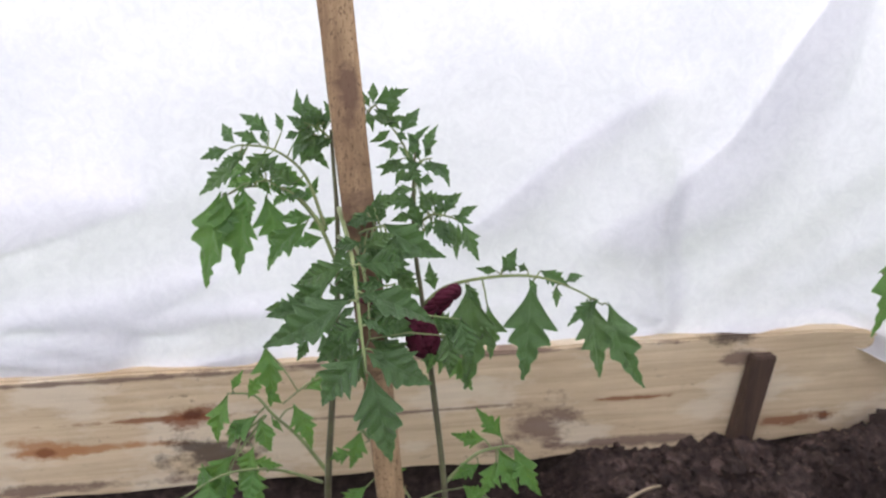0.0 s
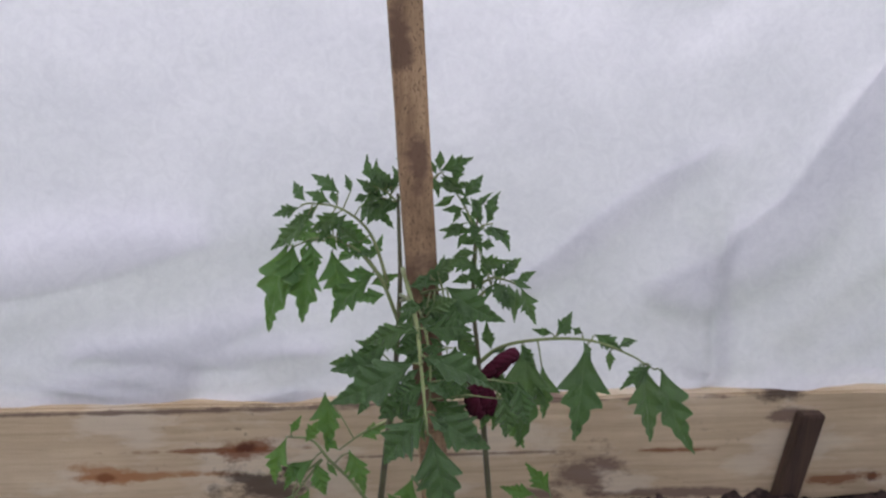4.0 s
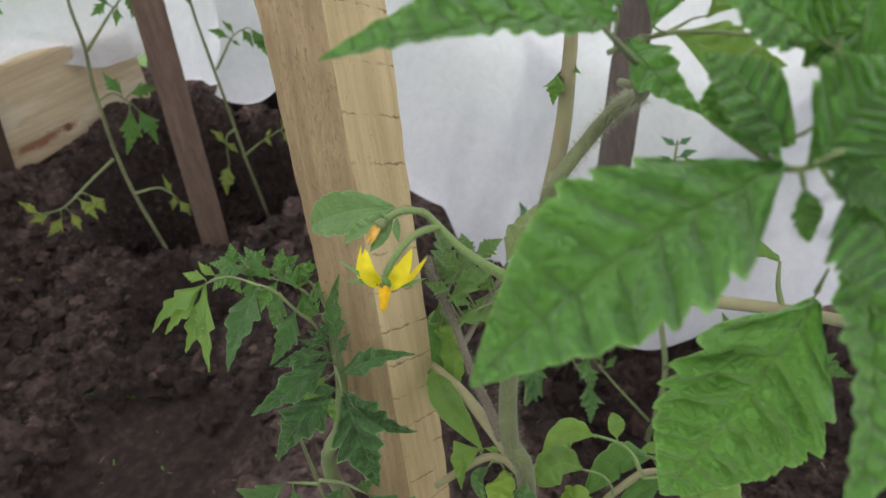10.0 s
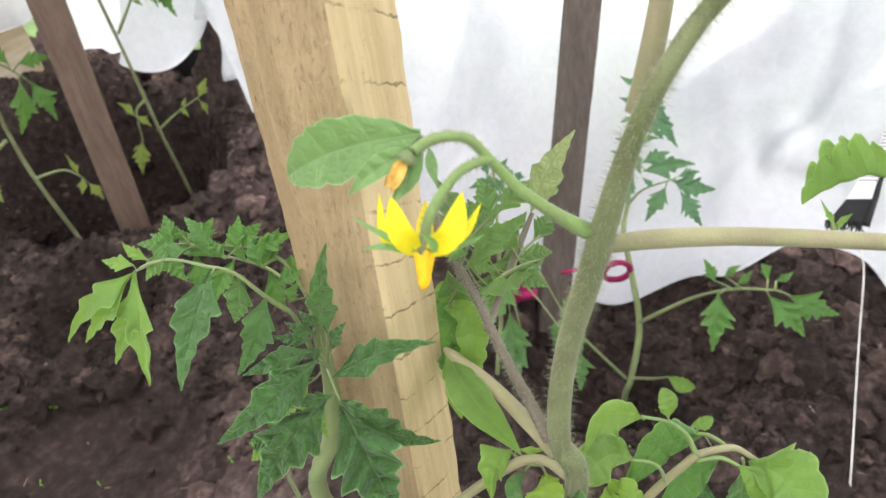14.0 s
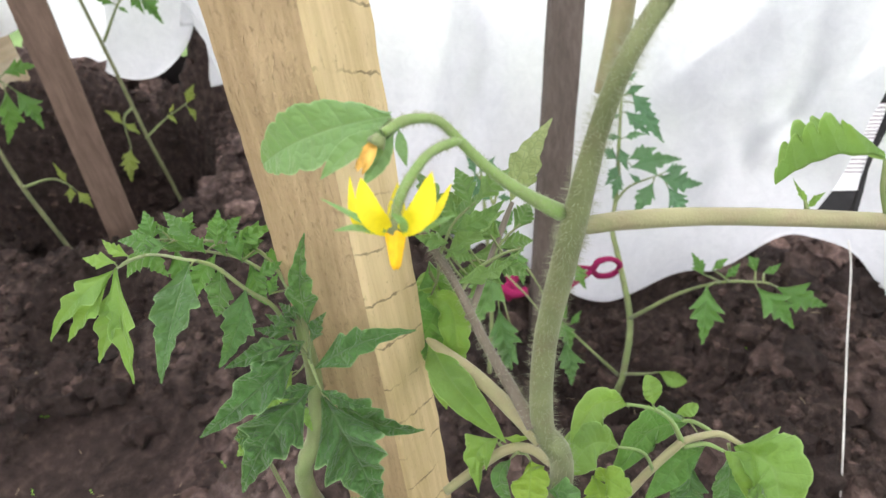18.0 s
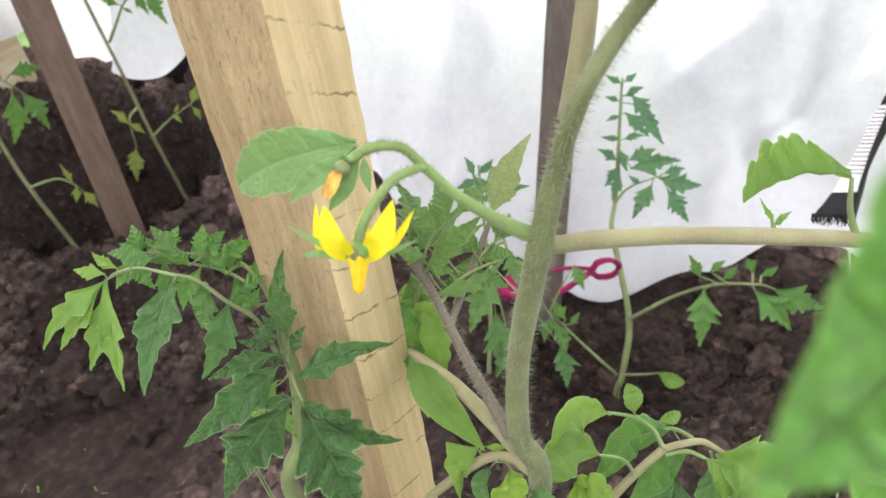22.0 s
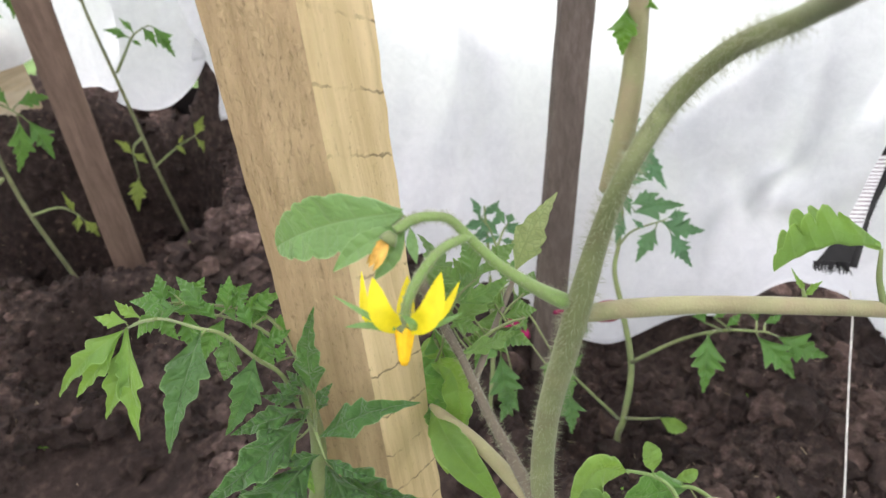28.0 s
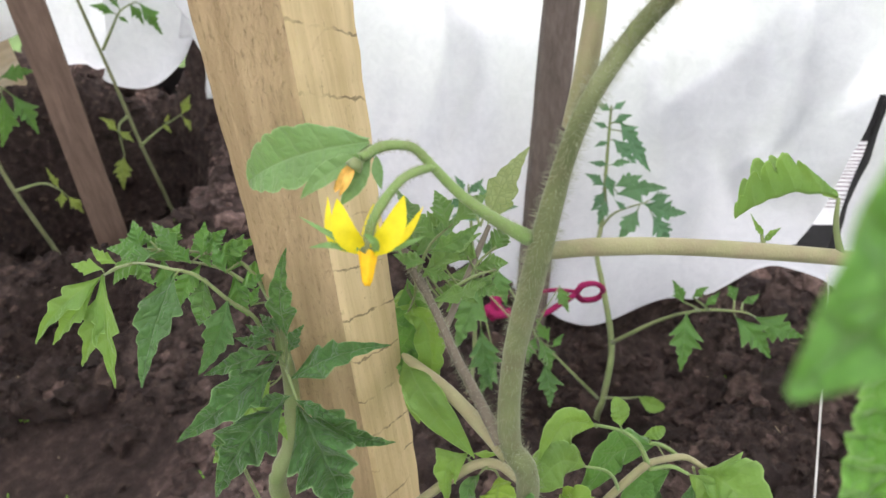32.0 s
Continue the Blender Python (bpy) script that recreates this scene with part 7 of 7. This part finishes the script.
leaf(rear_b, [(0.683, -0.259, 0.275), (0.676, -0.271, 0.308), (0.672, -0.286, 0.327)], 0.0024, [
    (0.653, -0.282, 0.308, 0.602, -0.273, 0.258, 0.0415, 10),
    (0.673, -0.285, 0.329, 0.676, -0.266, 0.343, 0.0324, 0),
    (0.668, -0.290, 0.320, 0.650, -0.309, 0.288, 0.0259, 0),
    (0.674, -0.279, 0.334, 0.691, -0.285, 0.348, 0.0233, 0),
    (0.626, -0.291, 0.272, 0.594, -0.315, 0.223, 0.0389, 0),
    (0.645, -0.347, 0.259, 0.630, -0.364, 0.232, 0.0324, 0),
    (0.634, -0.357, 0.241, 0.610, -0.372, 0.206, 0.0259, 0),
    (0.613, -0.314, 0.245, 0.586, -0.306, 0.220, 0.0324, 0)], LEAF_MID, HF)

# ---- flower, hairs, yarn and small things ----
def petal(parent, base, mid, tip, width, mat, name="petal", thick=0.0):
    """A pointed petal bent through three points."""
    bm = bmesh.new()
    path = [p for p, _ in curve_points([base, mid, tip], [1, 1, 1], 6)]
    face = Vector((-0.66, -0.38, 0.65))
    rows = []
    for i, p in enumerate(path):
        s = i / (len(path) - 1)
        d = (path[min(i + 1, len(path) - 1)] - path[max(i - 1, 0)]).normalized()
        sd = d.cross(face).normalized()
        up = sd.cross(d)
        wv = 0.5 * width * (math.sin(math.pi * min(1.0, s * 0.88 + 0.12)) ** 0.9 if s < 1 else 0.02)
        rows.append([bm.verts.new(p + sd * wv * c + up * wv * 0.35 * abs(c)) for c in (-1, -0.5, 0, 0.5, 1)])
    for a, b in zip(rows, rows[1:]):
        for c in range(4):
            bm.faces.new((a[c], a[c + 1], b[c + 1], b[c]))
    return part(name, bm, mat, parent)


def flower_base(a, b):
    bm = bmesh.new()
    a, b = Vector(a), Vector(b)
    tube(bm, [(a, 0.0014), (a.lerp(b, 0.5), 0.0022), (b, 0.0026)], 10)
    return bm


def cone(a, b, r0, r1):
    """A ribbed tapering cone of joined anthers."""
    a, b = Vector(a), Vector(b)
    bm = bmesh.new()
    d = (b - a).normalized()
    x = d.orthogonal().normalized()
    y = d.cross(x)
    rings = []
    for i in range(9):
        s = i / 8
        r = (r0 + (r1 - r0) * s ** 0.8) * (1 if 0 < i < 8 else 0.6)
        rings.append([bm.verts.new(a.lerp(b, s) + (x * math.cos(k * math.pi / 15) + y * math.sin(k * math.pi / 15)) * r * (1 + 0.10 * math.cos(k * math.pi / 15 * 6))) for k in range(30)])
    for p, q in zip(rings, rings[1:]):
        for k in range(30):
            bm.faces.new((p[k], p[(k + 1) % 30], q[(k + 1) % 30], q[k]))
    bm.faces.new(rings[-1])
    bm.faces.new(rings[0][::-1])
    return bm


def hairs(stalk, length, count):
    """Fine short hairs standing off a stalk, below the arch."""
    r = random.Random(count)
    me = stalk.data
    polys = [p for p in me.polygons if 0.35 < p.center.z < 0.73 and p.area < 1e-4]
    vs, fs = [], []
    for _ in range(count):
        p = r.choice(polys)
        q = [me.vertices[i].co for i in p.vertices]
        a, b = r.random(), r.random()
        o = q[0].lerp(q[1], a).lerp(q[3].lerp(q[2], a), b) if len(q) == 4 else p.center
        d = (p.normal + Vector((r.uniform(-.35, .35), r.uniform(-.35, .35), r.uniform(-.35, .35)))).normalized()
        t = d.orthogonal().normalized() * 0.00007
        u = d.cross(t)
        ln = length * r.uniform(0.5, 1.3)
        k = len(vs)
        vs += [tuple(o + t), tuple(o - 0.5 * t + 0.87 * u), tuple(o - 0.5 * t - 0.87 * u), tuple(o + d * ln)]
        fs += [(k, k + 1, k + 3), (k + 1, k + 2, k + 3), (k + 2, k, k + 3)]
    hm = bpy.data.meshes.new("hairs")
    hm.from_pydata(vs, [], fs)
    hm.materials.append(HAIR)
    ob = new("hairs", hm)
    ob.parent = stalk
    ob.matrix_parent_inverse = stalk.matrix_world.inverted()
    return tagged(ob, kind="stuff")


def yarn(pts, r):
    bm = bmesh.new()
    tube(bm, curve_points(pts, [r] * len(pts), 8), 7, 0.25)
    return bm


def yarn_bundle(pts, r, strands, seed):
    """Several soft strands laid side by side round one line."""
    r2, bm = random.Random(seed), bmesh.new()
    core = curve_points(pts, [1] * len(pts), 8)
    for k in range(strands):
        a = 2 * math.pi * k / strands
        path = []
        for i, (p, _) in enumerate(core):
            d = (core[min(i + 1, len(core) - 1)][0] - core[max(i - 1, 0)][0]).normalized()
            x = d.orthogonal().normalized()
            w = a + 0.5 * i
            path.append((p + 0.62 * r * (math.cos(w) * x + math.sin(w) * d.cross(x)), 0.48 * r * r2.uniform(0.85, 1.15)))
        tube(bm, path, 6, 0.3)
    return bm


# -- the open flower
flower = part("flower", flower_base((0.284, -0.419, 0.665), (0.282, -0.419, 0.662)), STALK, hero, "open yellow flower with a pointed orange cone")
part("anther_cone", cone((0.283, -0.419, 0.663), (0.277, -0.421, 0.655), 0.0031, 0.0012), ANTHER, flower, "pointed orange-yellow anther cone")
petal(flower, (0.281, -0.418, 0.663), (0.278, -0.416, 0.671), (0.285, -0.410, 0.675), 0.0060, PETAL, "petal")
petal(flower, (0.282, -0.421, 0.663), (0.283, -0.427, 0.670), (0.294, -0.425, 0.674), 0.0062, PETAL, "petal")
petal(flower, (0.281, -0.416, 0.662), (0.280, -0.410, 0.666), (0.290, -0.403, 0.671), 0.0028, PETAL, "petal")
petal(flower, (0.284, -0.422, 0.662), (0.289, -0.427, 0.665), (0.300, -0.427, 0.667), 0.0025, PETAL, "petal")
petal(flower, (0.284, -0.418, 0.661), (0.292, -0.414, 0.660), (0.301, -0.410, 0.663), 0.0048, PETAL, "petal")
petal(flower, (0.280, -0.418, 0.664), (0.278, -0.413, 0.668), (0.278, -0.402, 0.672), 0.0017, LEAF_MID, "sepal")
petal(flower, (0.280, -0.417, 0.663), (0.277, -0.412, 0.666), (0.275, -0.406, 0.665), 0.0017, LEAF_MID, "sepal")
petal(flower, (0.282, -0.422, 0.663), (0.279, -0.424, 0.669), (0.278, -0.422, 0.672), 0.0022, LEAF_MID, "sepal")
petal(flower, (0.283, -0.422, 0.662), (0.287, -0.427, 0.663), (0.293, -0.431, 0.663), 0.0017, LEAF_MID, "sepal")
petal(flower, (0.286, -0.419, 0.660), (0.293, -0.420, 0.658), (0.296, -0.421, 0.651), 0.0017, LEAF_MID, "sepal")
wilted = part("wilted_flower", flower_base((0.300, -0.408, 0.678), (0.298, -0.407, 0.676)), STALK, hero, "wilted orange-brown flower")
petal(wilted, (0.299, -0.407, 0.677), (0.295, -0.406, 0.675), (0.292, -0.404, 0.671), 0.0029, WILTED, "petal")
petal(wilted, (0.299, -0.407, 0.677), (0.293, -0.408, 0.675), (0.291, -0.406, 0.671), 0.0023, WILTED, "petal")
petal(wilted, (0.299, -0.406, 0.676), (0.297, -0.404, 0.674), (0.294, -0.402, 0.670), 0.0021, WILTED, "petal")
hairs(main_stem, 0.0030, 4200)
hairs(side_shoot, 0.0028, 1400)
hairs(truss, 0.0011, 900)
hairs(pedicel, 0.0011, 700)
# -- yarn ties, twine, strap
bow = thing("yarn_bow", (0.042, 0.614, 0.584), "dark red yarn bow tying a plant to its stake", "yarn tie")
part("loop", yarn([(0.017, 0.624, 0.589), (0.036, 0.609, 0.581), (0.054, 0.613, 0.584)], 0.0030), YARN_DARK, bow)
part("loop", yarn_bundle([(0.045, 0.614, 0.583), (0.061, 0.610, 0.603), (0.079, 0.618, 0.610), (0.076, 0.623, 0.602), (0.058, 0.619, 0.587)], 0.0066, 5, 35), YARN_DARK, bow)
part("loop", yarn_bundle([(0.044, 0.613, 0.579), (0.033, 0.602, 0.570), (0.039, 0.600, 0.552), (0.048, 0.607, 0.562), (0.046, 0.615, 0.576)], 0.0080, 5, 35), YARN_DARK, bow)
part("loop", yarn_bundle([(0.051, 0.611, 0.575), (0.056, 0.606, 0.561), (0.052, 0.602, 0.548)], 0.0050, 5, 35), YARN_DARK, bow)
part("loop", yarn([(-0.017, 0.657, 0.589), (0.011, 0.624, 0.585), (0.042, 0.614, 0.581)], 0.0030), YARN_DARK, bow)
tie = thing("yarn_tie", (0.900, -0.337, 0.111), "magenta yarn loop tying a plant to its stake", "yarn tie")
part("strand", yarn([(0.884, -0.318, 0.113), (0.887, -0.325, 0.129), (0.897, -0.341, 0.130), (0.909, -0.350, 0.113), (0.910, -0.343, 0.094), (0.899, -0.326, 0.093), (0.884, -0.318, 0.113)], 0.0042), YARN, tie)
part("strand", yarn([(0.884, -0.318, 0.113), (0.857, -0.302, 0.110), (0.837, -0.287, 0.105)], 0.0042), YARN, tie)
part("strand", yarn([(0.890, -0.316, 0.113), (0.877, -0.288, 0.117), (0.861, -0.268, 0.119)], 0.0030), YARN, tie)
part("strand", yarn([(0.824, -0.238, 0.137), (0.802, -0.230, 0.134), (0.788, -0.224, 0.123)], 0.0060), YARN, tie)
part("strand", yarn([(0.795, -0.221, 0.131), (0.789, -0.240, 0.130), (0.799, -0.255, 0.131)], 0.0060), YARN, tie)
part("strand", yarn([(0.807, -0.225, 0.143), (0.794, -0.242, 0.134), (0.789, -0.231, 0.119)], 0.0045), YARN, tie)
tie_low = thing("yarn_tie", (0.323, -0.399, 0.404), "magenta yarn tied low round the square stake", "yarn tie")
part("strand", yarn([(0.301, -0.354, 0.442), (0.298, -0.359, 0.444), (0.298, -0.371, 0.436)], 0.0030), YARN, tie_low)
part("strand", yarn([(0.318, -0.396, 0.415), (0.316, -0.406, 0.422), (0.316, -0.407, 0.406)], 0.0035), YARN, tie_low)
twine = tagged(link("twine", yarn([(1.024, -0.622, 0.136), (0.992, -0.630, 0.120), (0.900, -0.637, 0.087), (0.755, -0.650, 0.032), (0.720, -0.655, 0.007)], 0.0011), TWINE), "thin white twine running down to the soil", "twine")
STRAP_LEFT = [(1.135, -0.624, 0.348), (1.125, -0.621, 0.301), (1.110, -0.612, 0.269), (1.095, -0.607, 0.244), (1.075, -0.599, 0.215), (1.055, -0.589, 0.189), (1.035, -0.573, 0.159)]
STRAP_RIGHT = [(1.135, -0.630, 0.349), (1.125, -0.628, 0.302), (1.110, -0.627, 0.272), (1.095, -0.622, 0.247), (1.075, -0.618, 0.219), (1.055, -0.617, 0.196), (1.035, -0.615, 0.168)]
strap = thing("striped_strap", STRAP_LEFT[3], "black and white striped strap with a frayed end at the cloth", "strap")
left = [p for p, _ in curve_points(STRAP_LEFT, [1] * len(STRAP_LEFT), 3)]
right = [p for p, _ in curve_points(STRAP_RIGHT, [1] * len(STRAP_RIGHT), 3)]
last = len(left) - 1
for k in range(last):
    a, b, c, d = left[k], right[k], right[k + 1], left[k + 1]
    up = (b - a).cross(d - a).normalized() * 0.0012
    q = k / last
    bands = (("black_band", 0.0, 1.0, STRAP_BLACK),) if q < 0.22 or q > 0.80 else (("white_band", 0.0, 1.0, STRAP_WHITE),) if q > 0.70 else (("dark_stripe", 0.0, 0.14, STRAP_STRIPE), ("white_band", 0.14, 0.50, STRAP_WHITE), ("dark_stripe", 0.50, 0.64, STRAP_STRIPE), ("white_band", 0.64, 1.0, STRAP_WHITE))
    for name, lo, hi, mat in bands:
        bm = bmesh.new()
        ring = [bm.verts.new(p + s * up) for s in (-1, 1) for p in (a.lerp(d, lo), b.lerp(c, lo), b.lerp(c, hi), a.lerp(d, hi))]
        for f in ((0, 1, 2, 3), (7, 6, 5, 4), (0, 4, 5, 1), (1, 5, 6, 2), (2, 6, 7, 3), (3, 7, 4, 0)):
            bm.faces.new([ring[v] for v in f])
        bmesh.ops.recalc_face_normals(bm, faces=bm.faces)
        part(name, bm, mat, strap, name.replace("_", " "), smooth=False)
bm = bmesh.new()
for k in range(16):
    o = left[-1].lerp(right[-1], k / 15)
    tube(bm, [(o + Vector((0, 0, 0.006)), 0.002), (o + Vector((-0.004, rng.uniform(-.003, .003), -0.002)), 0.0016), (o + Vector((-0.008, rng.uniform(-.005, .005), rng.uniform(-0.010, -0.003))), 0.0006)], 4)
part("frayed_end", bm, STRAP_BLACK, strap, "frayed black end")
bm = bmesh.new()
tube(bm, curve_points([p + Vector((-0.003, -0.003, 0)) for p in (Vector(q) for q in STRAP_RIGHT)], [0.0035, 0.004, 0.005, 0.004, 0.003, 0.004, 0.005], 5), 6)
part("edge_cord", bm, STRAP_BLACK, strap, "black edge cord")

# dry stalk on the soil near the plank
bm = bmesh.new()
tube(bm, curve_points([(0.42, 0.93, soil_height(0.42, 0.93) + 0.012), (0.46, 0.945, soil_height(0.46, 0.945) + 0.014), (0.50, 0.965, soil_height(0.5, 0.965) + 0.010)], [0.0028, 0.003, 0.002], 5), 6, 0.2)
tagged(link("dry_stalk", bm, STRAW), "short dry stalk lying on the soil", "stalk")

# chopped straw and seedlings, too many to count
bm = bmesh.new()
for _ in range(420):
    x, y = rng.uniform(-0.3, 1.05), rng.uniform(-0.7, 1.0)
    o, a, ln = Vector((x, y, soil_height(x, y) + 0.005)), rng.uniform(0, 6.3), rng.uniform(0.004, 0.014)
    d = Vector((math.cos(a), math.sin(a), rng.uniform(-0.2, 0.3))) * ln
    tube(bm, [(o - d / 2, 0.0006), (o + d / 2, 0.0004)], 3)
tagged(link("straw_bits", bm, STRAW), "tiny dry straw bits strewn over dark soil", "straw", "", "stuff")
bm = bmesh.new()
for _ in range(75):
    x, y = rng.uniform(-0.2, 1.05), rng.uniform(-0.75, 1.0)
    o = Vector((x, y, soil_height(x, y)))
    a = rng.uniform(0, 6.3)
    tube(bm, [(o, 0.0004), (o + Vector((0, 0, 0.008)), 0.0004)], 3)
    for sgn in (-1, 1):
        d, w = Vector((math.cos(a), math.sin(a), 0.3)) * sgn * rng.uniform(0.004, 0.008), Vector((-math.sin(a), math.cos(a), 0)) * 0.0016
        t = o + Vector((0, 0, 0.008))
        bm.faces.new([bm.verts.new(q) for q in (t, t + d * 0.5 + w, t + d, t + d * 0.5 - w)])
tagged(link("seedlings", bm, SPROUT), "tiny green seedlings sprouting in the soil", "seedlings", "", "stuff")
